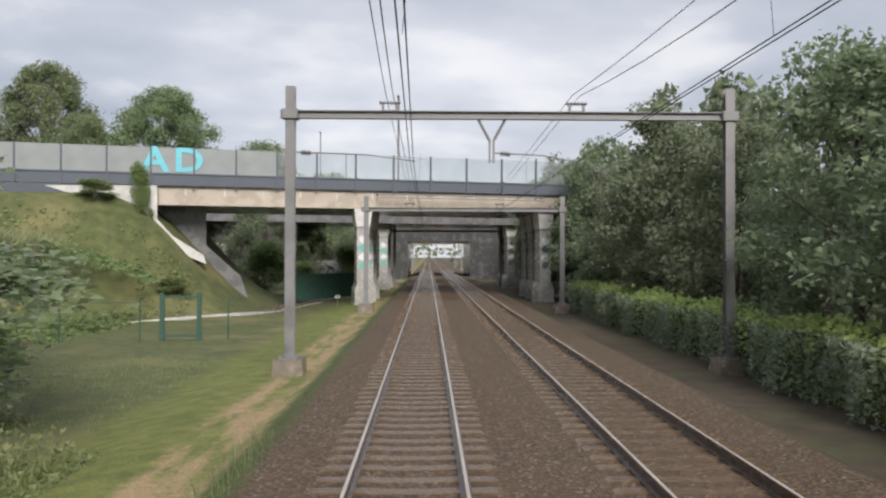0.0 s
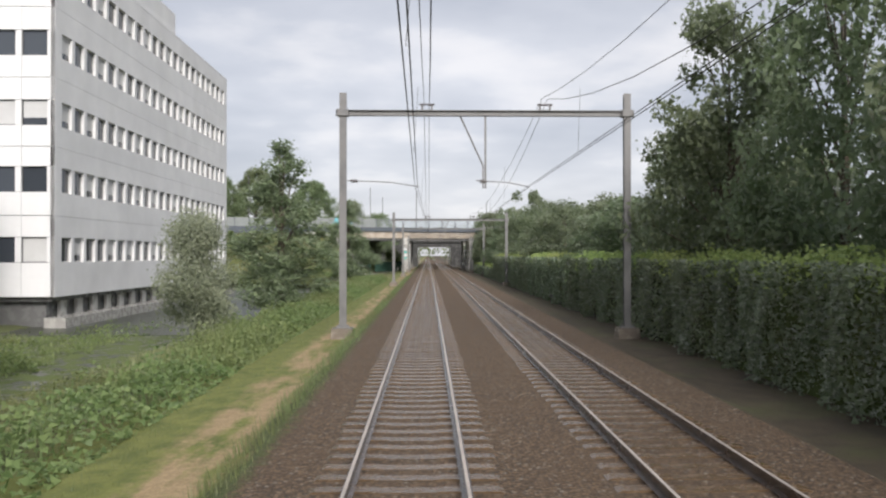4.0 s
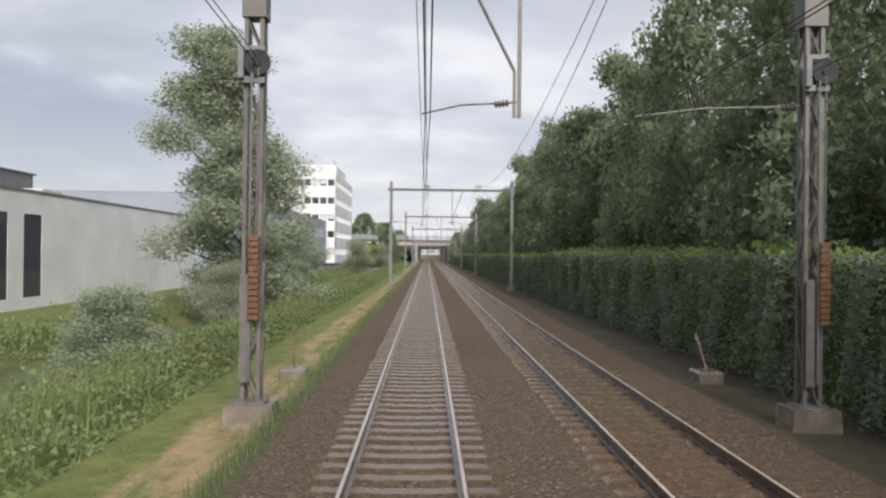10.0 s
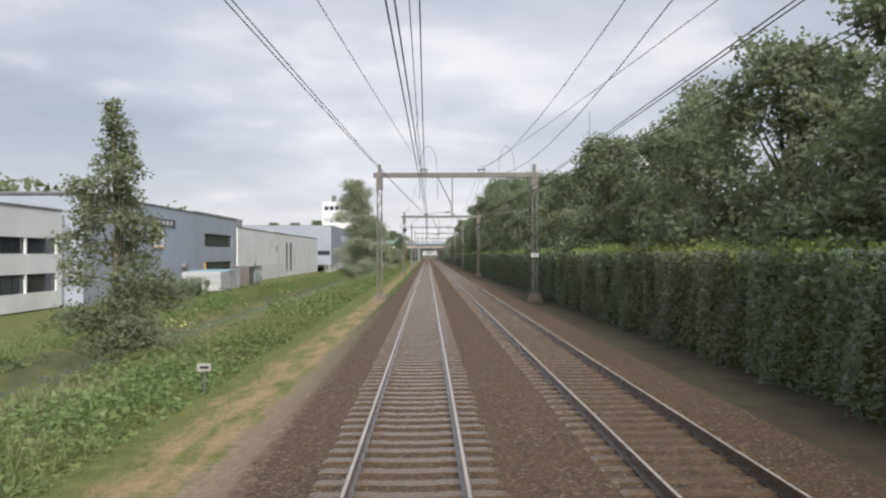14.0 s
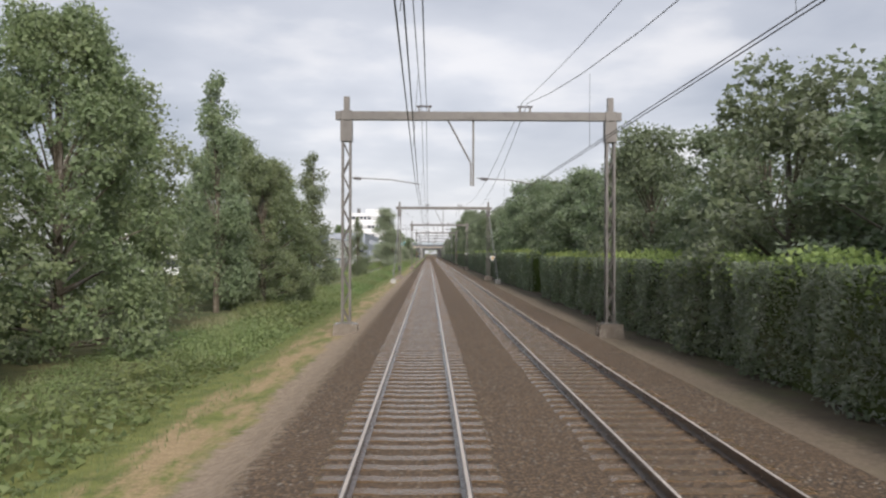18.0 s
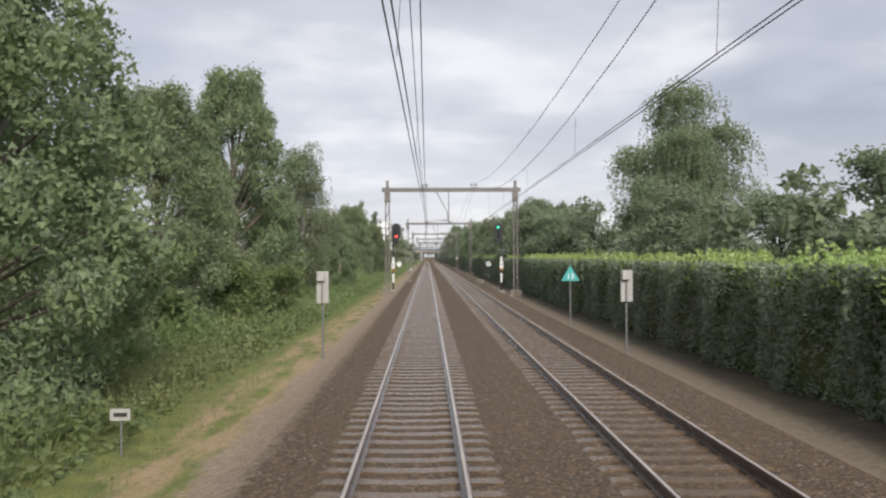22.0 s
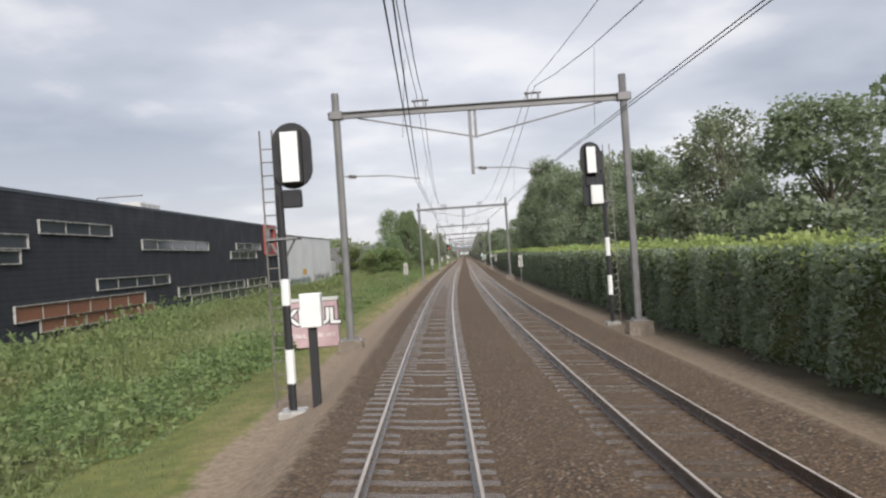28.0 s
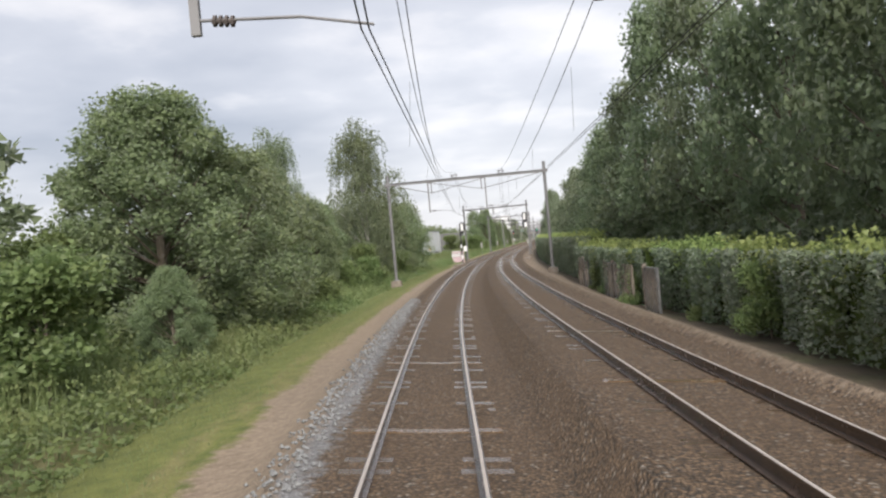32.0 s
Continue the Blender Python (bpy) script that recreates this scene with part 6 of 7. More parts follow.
prism(bm, [(-25.5, 7.4), (-18.6, 7.55), (-18.6, 5.3), (-17.6, 4.2), (-15.6, 2.9), (-15.4, 2.3), (-18.6, 3.6), (-20.6, 5.2), (-23.0, 6.6)], -0.3, 0.3)
bm.to_mesh(wing.data)
bm.free()
wing.matrix_basis = pose(0, 61.4, 0, 0, 0, SKEW)
bm = bmesh.new()
prism(bm, [(-24, -1), (-12.2, -1), (-13.0, 1.4), (-15.4, 3.6), (-15.4, 6.38), (-24, 6.38)], 3.2, 13)
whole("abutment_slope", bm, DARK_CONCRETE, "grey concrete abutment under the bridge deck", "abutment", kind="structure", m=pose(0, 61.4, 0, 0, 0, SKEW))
bm = bmesh.new()
prism(bm, [(26, -1), (13.5, -1), (22, 5.6), (22, 6.4), (26, 6.4)], 0.4, 13)
whole("abutment_slope", bm, PLINTH, "grey paved slope under the bridge deck", "abutment", kind="structure", m=pose(0, 61.4, 0, 0, 0, SKEW))
second = thing("slip_road_bridge", pose(0, 88.0, 0, 0, 0, SKEW), "second concrete bridge behind with grey railing", "bridge")
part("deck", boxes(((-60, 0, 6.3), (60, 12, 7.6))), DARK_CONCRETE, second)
part("railing", rods(((-60, 0.2, 8.5), (60, 0.2, 8.5), 0.05), ((-60, 0.2, 8.05), (60, 0.2, 8.05), 0.03), *(((-58 + 3 * k, 0.2, 7.6), (-58 + 3 * k, 0.2, 8.5), 0.04) for k in range(39))), STEEL, second)
for k in range(2):
    pier(-4.6, 89 + 7 * k, (SPRAY_GREEN, SILVER))
    pier(9.2, 92 + 7 * k, (BLUE_GREY, SILVER))
# underpass concrete, much darker than that of the two bridges before it
BLACK_CONCRETE = paint("blackish concrete", (0.045, 0.045, 0.046), (0.085, 0.084, 0.08), 1.0, 0.88, 0.2, 25)
third = thing("underpass_bridge", pose(0, 128.0, 0), "dark concrete underpass over the tracks", "bridge")
part("roof_slab", boxes(((-60, 0, 5.25), (60, 26, 8.2))), BLACK_CONCRETE, third)
part("side_wall", boxes(((-30, 0, -1), (-2.9, 26, 5.25))), BLACK_CONCRETE, third)
part("side_wall", boxes(((6.7, 0, -1), (30, 26, 5.25))), BLACK_CONCRETE, third)
mural = thing("painted_wall", pose(-17.5, 104, 0.2), "low wall with red and white graffiti beyond the bridge", "graffiti")
part("panel", boxes(((0, 0, -0.8), (7.0, 0.3, 2.1))), PALE_CONCRETE, mural)
scrawl(mural, pose(0.3, -0.01, 0.1), 6.2, 1.7, [SILVER, CRIMSON, SILVER, INK], 40)


# ---- low growth: patches of bramble, long grass, reeds ----
patches = {}
PATCH_WORDS = {"bramble": "tangled green bramble and nettle growth on the bank", "grass": "long unmown grass with pale seed heads", "reed": "stand of tall green reeds at the pond", "tuft": "short green grass tufts beside the ballast", "bloom": "yellow flowering weeds in the grass", "sward": "short green and straw-coloured grass beside the path"}


def blades(r, n, wide, long, high, thin):
    """Upright leaning blades over a patch."""
    x, y = r.uniform(0, wide, n), r.uniform(0, long, n)
    a = r.uniform(0, 6.3, n)
    h = high * r.uniform(0.45, 1.25, n)
    lean = r.uniform(0.1, 0.6, n) * h
    dx, dy = np.cos(a), np.sin(a)
    base = np.stack([x, y, 0 * x - 0.05], 1)
    side = np.stack([-dy, dx, 0 * x], 1) * thin
    tip = base + np.stack([dx * lean, dy * lean, h], 1)
    return np.stack([base - side, base + side, tip], 1).reshape(-1, 3), np.arange(3 * n).reshape(n, 3).tolist()


def patch(kind, u, y, high=1.0, variant=0, flip=0.0, wide=1.0):
    """Ten metres of low growth along the line, three metres deep, from u outwards (to the left)."""
    z = height(u - 1.5 * wide, y + 5)
    if flip:
        lean = 0.0
    else:
        z, outer = height(u, y + 5), height(u - 3.0 * wide, y + 5)
        lean = (outer - z) / 3.0
    m = stand(u, y, z - 0.05, flip) @ Matrix(((-wide, 0, 0, 0), (0, 1, 0, 0), (lean, 0, high, 0), (0, 0, 0, 1)))
    key = (kind, variant)
    if key in patches:
        ob = patches[key].copy()
        scene.collection.objects.link(ob)
        ob.matrix_basis = m
        return ob
    r = np.random.default_rng(100 + variant)
    if kind == "bramble":
        n = 3000 if variant == 1 else 2300
        x, y_ = r.uniform(0, 3.0, n), r.uniform(0, 10, n)
        lump = 0.58 + 0.3 * np.sin(y_ * 1.1 + variant * 2 + x) + 0.24 * np.sin(y_ * 2.7 + x * 2.6 + variant) + 0.14 * np.sin(y_ * 6.1 + x * 4)
        lump *= np.clip((x + 0.25 * np.sin(y_ * 1.9 + variant)) * 1.2, 0.1, 1)
        c = np.stack([x, y_, np.clip(lump, 0.08, 2) * r.uniform(0.35, 1.08, n)], 1)
        nettle = variant == 1
        v, f = leaves(c, 0.11 if nettle else 0.15, 0.42, -0.1)
        stems, ends = blades(r, 900 if nettle else 260, 3.0, 10.0, 1.05, 0.022)
        stems[:, 2] *= np.repeat(np.clip(stems[::3, 0] * 0.7, 0.2, 1), 3)
        v, f = np.concatenate([v, stems]), np.concatenate([f, np.array(ends) + len(v)])
        ob = raw("undergrowth", v, f, LEAF_NETTLE if nettle else LEAF_BRAMBLE)
    elif kind == "grass":
        v, f = blades(r, 1700, 3.0, 10.0, 0.75, 0.026)
        ob = raw("long_grass", v.tolist(), f, LEAF_GRASS)
    elif kind == "reed":
        v, f = blades(r, 1500, 3.0, 10.0, 1.6, 0.03)
        ob = raw("reeds", v.tolist(), f, LEAF_REED)
    elif kind == "sward":
        v, f = blades(r, 2600, 2.6, 10.0, 0.16, 0.014)
        ob = raw("short_grass", v.tolist(), f, LEAF_REED)
    elif kind == "bloom":
        c = np.stack([r.uniform(0, 3, 40), r.uniform(0, 3.5, 40), r.uniform(0.5, 0.9, 40)], 1)
        v, f = leaves(c, 0.11, 0.5)
        ob = raw("yellow_flowers", v, f, BLOOM)
    else:
        v, f = blades(r, 700, 1.3, 10.0, 0.2, 0.016)
        ob = raw("grass_tufts", v.tolist(), f, LEAF_REED)
    tagged(ob, PATCH_WORDS[kind], "vegetation", kind="stuff")
    ob.matrix_basis = m
    patches[key] = ob
    return ob


BLOOM = foliage("yellow bloom", (0.5, 0.42, 0.03), (0.6, 0.5, 0.06), (0.55, 0.5, 0.1), 0.2)
for k in range(92):
    y = -905 + 10 * k
    if y < 15:
        patch("tuft", -2.15 if y > -330 else -4.2, y, 1.3 if y > -330 else 1.0, k % 2, wide=0.6 if y > -330 else 1.0)
        patch("tuft", -4.4, y, 0.9, (k + 1) % 2)
    if y > -350:
        if y < 10:
            patch("bramble", -5.5, y, 0.95 + 0.15 * math.sin(k * 1.7), k % 3)
            if y > -62:
                patch("bramble", -8.0, y, 0.85, (k + 1) % 3)
            else:
                patch("bramble" if k % 3 == 0 else "grass", -8.2, y, 0.5 + 0.3 * (-215 < y < -165), k % 2, wide=0.9)
        if y < -62:
            patch("bramble", -15.6, y, 1.2 + 0.2 * math.sin(k * 2.3), (k + 2) % 3)
            if y > -180 or y < -285:
                patch("bramble", -18.2, y, 1.1 if y > -180 else 0.6, k % 3)
            if y > -180:
                patch("bramble" if k % 3 else "grass", -20.8, y, 0.8, k % 2)
    elif y > -440:
        patch("bramble", -5.3, y, 0.75, k % 3)
        patch("grass" if k % 3 else "bramble", -8.2, y, 0.5, k % 2)
        patch("bramble", -15.6, y, 0.9, k % 3)
    else:
        near = -5.3 if y > -700 else -5.6 if y > -770 else -6.3
        patch("bramble", near, y, (0.7 if -505 < y < -436 else 0.9) + 0.2 * math.sin(k * 2.2), k % 3)
        if y < -750:
            patch("sward", -3.9, y, 1.0, k % 2)
        flat = 0.68 if -770 < y < -610 else 0.28 if -505 < y < -436 else 1.0
        patch("bramble" if k % 4 or flat > 0.9 else "grass", near - 2.7, y, flat * (1.75 + 0.5 * math.sin(k * 1.3)), (k + 1) % (3 if k % 4 or flat > 0.9 else 2))
        if flat > 0.5:
            patch("bramble", near - 5.6, y, flat * (2.0 + 0.6 * math.sin(k * 0.9)), (k + 2) % 3, wide=1.15)
        if -770 < y < -600:
            patch("bramble", near - 9.2, y, 1.5 + 0.3 * math.sin(k * 1.9), k % 3, wide=1.2)
            patch("bramble", near - 12.9, y, 0.9, (k + 1) % 3, wide=1.2)
        elif y < -770:
            patch("bramble", near - 8.6, y, 1.4, k % 2, wide=1.4)
for k, (u, y) in enumerate(((-8.2, -98), (-8.6, -100), (-14.5, -352), (-13.5, -340), (-15, -330), (-8.5, -142), (-13.2, -300), (-14.6, -318))):
    patch("bloom", u, y, 0.9, k % 2)
for k in range(10):
    patch("reed", -14 - 4.2 * k, 8.5 + 0.6 * k, 1.0, k % 2, 90)
    patch("reed", -15 - 4.2 * k, 11.0 + 0.6 * k, 0.9, (k + 1) % 2, 90)
for k in range(6):
    patch("tuft", -7.0 - 2.2 * (k % 3), 12 + 10 * (k // 3), 1.1, k % 2, wide=1.6)
for k in range(18):
    u = -16 - 5 * (k % 6)
    y = 34 + 0.27 * u + 6 * (k // 6)
    p = patch("bramble" if k % 3 == 0 else "grass", u, y + 6, 0.8, k % 2, 0, 1.5)
for u, y in ((-9, 10), (-8.5, 0), (-9, -10)):
    patch("bramble", u, y, 0.7, 1)

# weeds all over the embankment
r = np.random.default_rng(77)
x, y = r.uniform(-46, -14.5, 26000), r.uniform(36, 60, 26000)
thick = np.sin(x * 0.55 + y * 0.3) + np.sin(x * 0.23 - y * 0.71 + 1.3) + 0.7 * np.sin(x * 1.7 + y * 1.1)
keep = (thick > r.uniform(-1.4, 1.2, len(x))) & (y < 58.5 + 0.27 * x) & (y > 49.5 + 0.33 * (x + 15))
c = np.array([(a, b, height(a, b) + h) for a, b, h in zip(x[keep], y[keep], np.clip(thick[keep] * 0.22 + 0.3, 0.1, 0.75) * r.uniform(0.1, 1.0, keep.sum()))])
v, f = leaves(c, 0.2, 0.42, -0.1)
tagged(raw("embankment_weeds", v, f, LEAF_NETTLE), "rough weeds covering the road embankment", "weeds", kind="stuff")

# bushes on the embankment and its foot
for k in range(8):
    u = -15.5 - 4.6 * k - 1.2 * math.sin(k * 2.1)
    tree("shrub", u, 62 + 0.27 * u - 5.5 + 3.2 * math.sin(k * 1.7), 1.2 + 0.5 * math.sin(k * 2.9), 0.26 + 0.07 * math.sin(k), variant=k % 2)
for u, y, h, w in ((-15, 29, 2.2, 0.3), (-18, 27, 2.6, 0.34), (-21.5, 28, 2.0, 0.3), (-12.5, 24, 1.2, 0.2), (-25, 30, 2.2, 0.3)):
    tree("shrub", u, y, h, w, variant=1)

# trees round the bridge
for kind, x, y, z, h, w in (("broadleaf", -41.5, 92, 4.5, 20, 1.9), ("broadleaf", -27.6, 88, 4.5, 16.4, 1.9), ("broadleaf", -35.0, 86, 4.5, 13.0, 1.4), ("broadleaf", -47, 80, 4.5, 16.5, 1.7), ("broadleaf", -53, 88, 4.5, 19, 1.9), ("broadleaf", -62, 84, 4.5, 18.5, 1.9), ("broadleaf", -74, 82, 4.5, 17, 1.9), ("broadleaf", -86, 80, 4.5, 17, 1.9), ("oak", -20, 104, 4.5, 13, 1.6), ("oak", -13, 112, 3, 11.5, 1.4), ("oak", -95, 78, 5, 14, 1.4),
                            ("shrub", -18.7, 55.4, 5.2, 4.2, 0.2), ("shrub", -15, 78, -0.8, 6, 0.6), ("shrub", -9, 100, -0.8, 6, 0.6), ("wood", -17, 82, -0.8, 8.5, 0.9), ("wood", -12.5, 92, -0.8, 8, 0.8), ("wood", -15, 112, -0.8, 9, 1.0), ("wood", -22, 86, -0.8, 9, 1.0), ("shrub", -12, 82, -0.8, 3.5, 0.4), ("wood", 14, 76, 0, 11, 1.0), ("wood", 19, 52, 1, 11, 1.0), ("wood", 13.5, 100, 0, 12, 1.0), ("wood", 16, 118, 0, 12, 1.1), ("wood", 26, 70, 6, 9, 1.1), ("wood", -12, 175, -0.5, 10, 1.1), ("wood", -14, 195, -0.5, 11, 1.1), ("wood", 14, 180, -0.5, 10, 1.1), ("wood", 16, 205, -0.5, 11, 1.1), ("wood", -15, 225, -0.5, 11, 1.1), ("wood", 15, 240, -0.5, 11, 1.2)):
    tree(kind, x, y, h, w, z, variant=int(abs(x)) % (4 if kind == "wood" else 2))

# a far belt of woods round the place
def woods(name, spots, label):
    blob_list = []
    r = np.random.default_rng(5)
    for x, y, z, s in spots:
        for q in range(7):
            blob_list.append((x + r.uniform(-0.5, 0.5) * s, y + r.uniform(-0.5, 0.5) * s, z + r.uniform(0.25, 0.8) * s, s * r.uniform(0.22, 0.36)))
    v, f = leaves(in_blobs(blob_list, 190 * len(spots), 0.6), 1.5, 0.46)
    tagged(raw(name, v, f, LEAF_OAK), label, "woods", kind="stuff")


r_ = random.Random(3)
spots = [(-95 - 25 * r_.random(), -620 + 11 * k, -1, r_.uniform(12, 17)) for k in range(62)] + [(-80 - 20 * r_.random(), -960 + 12 * k, -1, r_.uniform(8, 12)) for k in range(16)]
spots += [(-72 - 6 * r_.random(), -345 + 8 * k, -1, r_.uniform(16, 20)) for k in range(25)]
spots += [(-160 + 11 * k, 320 + 30 * r_.random(), -1, r_.uniform(9, 14)) for k in range(30)] + [(60 + 8 * r_.random(), -950 + 16 * k, -1, r_.uniform(10, 13)) for k in range(24)]
woods("distant_woods", spots, "distant belt of green woods behind the buildings")


# the deep woodland behind the hedge and the nearer trees, in one mass
forms = []
for k in range(2):
    blobs, n, size, leaf, bark, girth = tree_form("backwood", 11 * k + 8)
    forms.append(leaves(np.concatenate([in_blobs(blobs, int(n * 0.7), 0.7), in_blobs([(x, y, z, 0.7 * r) for x, y, z, r in blobs], int(n * 0.3), 0.3)]), size, 0.46))
vs, fs, base = [], [], 0
for m, k in deep_places:
    v, f = forms[k % 2]
    m = np.array(m)
    vs.append(v @ m[:3, :3].T + m[:3, 3])
    fs.append(f + base)
    base += len(v)
tagged(new("deep_woodland", quick_mesh("deep_woodland", np.concatenate(vs), np.concatenate(fs), LEAF_WOOD)), "dark green woodland deeper behind the hedge and trees", "woods", kind="stuff")


# ---- signs, signals, boxes beside the line ----
def hm_sign(u, y, text, up):
    p = thing("kilometre_sign", stand(u, y, height(u, y)), "round white kilometre sign with dark figures on a thin post", "sign", "kilometre signs")
    zc = 1.9 - height(u, y)
    bm = bmesh.new()
    rod(bm, (0, 0.01, zc), (0, 0.03, zc), 0.3, n=32)
    face = part("disc", bm, SIGN_WHITE, p)
    bm = bmesh.new()
    rod(bm, (0, 0.03, zc), (0, 0.045, zc), 0.315, n=32)
    part("rim", bm, SIGN_BLACK, face)
    letters("figures", text, 0.36, SIGN_BLACK, face, pose(-0.06, 0.004, zc - 0.0), 0.004)
    letters("small_figure", up, 0.2, SIGN_BLACK, face, pose(0.2, 0.004, zc + 0.09), 0.004)
    part("post", rods(((0, 0.06, -0.3), (0, 0.06, zc + 0.2), 0.025)), STEEL, p)


hm_sign(-3.12, -514.5, "49", "7")
hm_sign(7.52, -514.3, "49", "7")


def cable_box(u, y, turn=0):
    c = thing("cable_chamber", stand(u, y, (height(u, y) if u > 5 else -0.3) + 0.02, turn), "weathered concrete cable chamber with a slotted lid", "cable chamber", "cable chambers")
    part("chamber", boxes(((-0.44, -0.4, -0.6), (0.44, 0.4, 0.16)), bevel=0.02), PLINTH, c)
    part("lid", boxes(((-0.5, -0.45, 0.16), (0.5, -0.08, 0.25)), ((-0.5, 0.08, 0.16), (0.5, 0.45, 0.25)), ((-0.5, -0.08, 0.16), (-0.18, 0.08, 0.25)), ((0.18, -0.08, 0.16), (0.5, 0.08, 0.25))), PLINTH, c, "slotted concrete lid")


for u, y in ((-2.0, -514.2), (6.5, -513.8), (-2.6, -781.5), (6.9, -770)):
    cable_box(u, y)


def plate(u, y, z):
    s = thing("small_plate", stand(u, y, height(u, y)), "small white number plate on a low stake by the hedge", "sign", "small plates")
    h = height(u, y)
    part("face", boxes(((-0.17, -0.02, z - h - 0.1), (0.17, 0.02, z - h + 0.1))), BOX_GREY, s)
    part("print_bar", boxes(((-0.11, -0.025, z - h - 0.035), (0.12, -0.02, z - h + 0.035))), SIGN_BLACK, s)
    part("stake", rods(((0, 0.04, -0.2), (0, 0.04, z - h), 0.02)), STEEL, s)


for u, y, z in ((9.2, -51, -0.13), (8.7, -494.4, 0.14), (8.9, -281, -0.1), (9.0, -686.5, -0.2), (-5.55, -147.5, -0.1), (-5.4, -369, 0.0), (-5.9, 57, 0.1), (9.0, -160, -0.2), (-5.0, -599.2, 0.15)):
    plate(u, y, z)


def phone_box(u, y, double=False):
    b = thing("lineside_box", stand(u, y, height(u, y)), "pale lineside equipment box on a steel post" if not double else "pair of pale equipment boxes on a steel post", "equipment box", "lineside boxes")
    h = height(u, y)
    lo, hi = (1.3 - h, 2.35 - h) if not double else (1.8 - h, 2.3 - h)
    part("post", rods(((0, 0.1, -0.3), (0, 0.1, hi - 0.1), 0.035)), STEEL, b)
    if double:
        for x in (-0.27, 0.02):
            part("case", boxes(((x, -0.1, lo), (x + 0.25, 0.08, hi)), bevel=0.015), BOX_GREY, b)
    else:
        part("back_plate", boxes(((-0.2, 0.02, lo), (0.2, 0.07, hi)), bevel=0.01), BOX_GREY, b)
        part("case", boxes(((-0.17, -0.12, hi - 0.32), (0.08, 0.02, hi)), bevel=0.015), BOX_GREY, b)
        part("rib", boxes(((-0.04, -0.03, lo + 0.05), (0.02, 0.02, hi - 0.34))), STEEL, b)


for u, y, d in ((-3.2, -586, False), (6.87, -586, False), (7.3, -620, True), (-3.08, -648.2, False), (7.0, -648.3, False), (-3.4, -706, False), (6.9, -706, False)):
    phone_box(u, y, d)

tri = thing("triangle_sign", stand(6.7, -576, -0.6), "teal triangular speed sign on a post before the hedge", "sign")
bm = bmesh.new()
prism(bm, [(-0.42, 2.3), (0.42, 2.3), (0.0, 3.0)], -0.015, 0.015)
part("face", bm, TEAL, tri)
letters("figures", "13", 0.34, SIGN_WHITE, tri, pose(0, -0.02, 2.5), 0.004)
part("post", rods(((0, 0.05, -0.3), (0, 0.05, 2.6), 0.03)), STEEL, tri)

warn = thing("inverted_triangle_sign", stand(7.55, -406.5, -0.5), "inverted pale triangular sign hung on a guy stay", "sign")
bm = bmesh.new()
prism(bm, [(-0.35, 3.0), (0.35, 3.0), (0.0, 2.35)], -0.015, 0.015)
part("face", bm, SIGN_WHITE, warn)
bm = bmesh.new()
prism(bm, [(-0.2, 2.92), (0.2, 2.92), (0.0, 2.55)], -0.022, -0.015)
part("field", bm, ORANGE, warn)
for u, lean in ((-3.5, -3.75), (7.9, 8.15)):
    stay = thing("guy_stay", stand(0, 0), "pale guy stay from mast to concrete anchor", "guy stay", "guy stays")
    stay.matrix_basis = Matrix()
    part("tube", rods(((u, -394.8, 8.3), (lean, -406.8, -0.2), 0.05)), STEEL, stay)
    part("anchor_block", boxes(((lean - 0.3, -407.3, -0.9), (lean + 0.3, -406.4, -0.1)), bevel=0.04), CONCRETE, stay)
for u, y in ((-3.4, -255.5), (8.15, -255.5)):
    block = thing("anchor_block", stand(u, y, height(u, y)), "small concrete anchor block with an upright bar", "anchor block", "anchor blocks")
    part("block", boxes(((-0.35, -0.5, -0.3), (0.35, 0.5, 0.3)), bevel=0.05), PLINTH, block)
    part("bar", rods(((0, 0, 0.3), (-0.15, 0.5, 1.3), 0.03)), RUST, block)
for u, z in ((8.1, 2.76),):
    mark = thing("mast_plate", stand(u, -329.55, z), "cream enamel number plate on a lattice mast", "sign")
    part("face", boxes(((-0.28, -0.03, -0.15), (0.28, 0.0, 0.15)), bevel=0.01), SIGN_WHITE, mark)
    letters("figures", "48 5", 0.24, SIGN_BLACK, mark, pose(0, -0.034, 0), 0.003)
mark = thing("mast_plate", stand(-3.5, -490, 1.0), "dark number plate on a mast", "sign")
mark.matrix_basis = stand(-3.5, -394.8, 0.9)
part("face", boxes(((-0.12, -0.32, -0.3), (0.12, -0.28, 0.3))), SIGN_BLACK, mark)


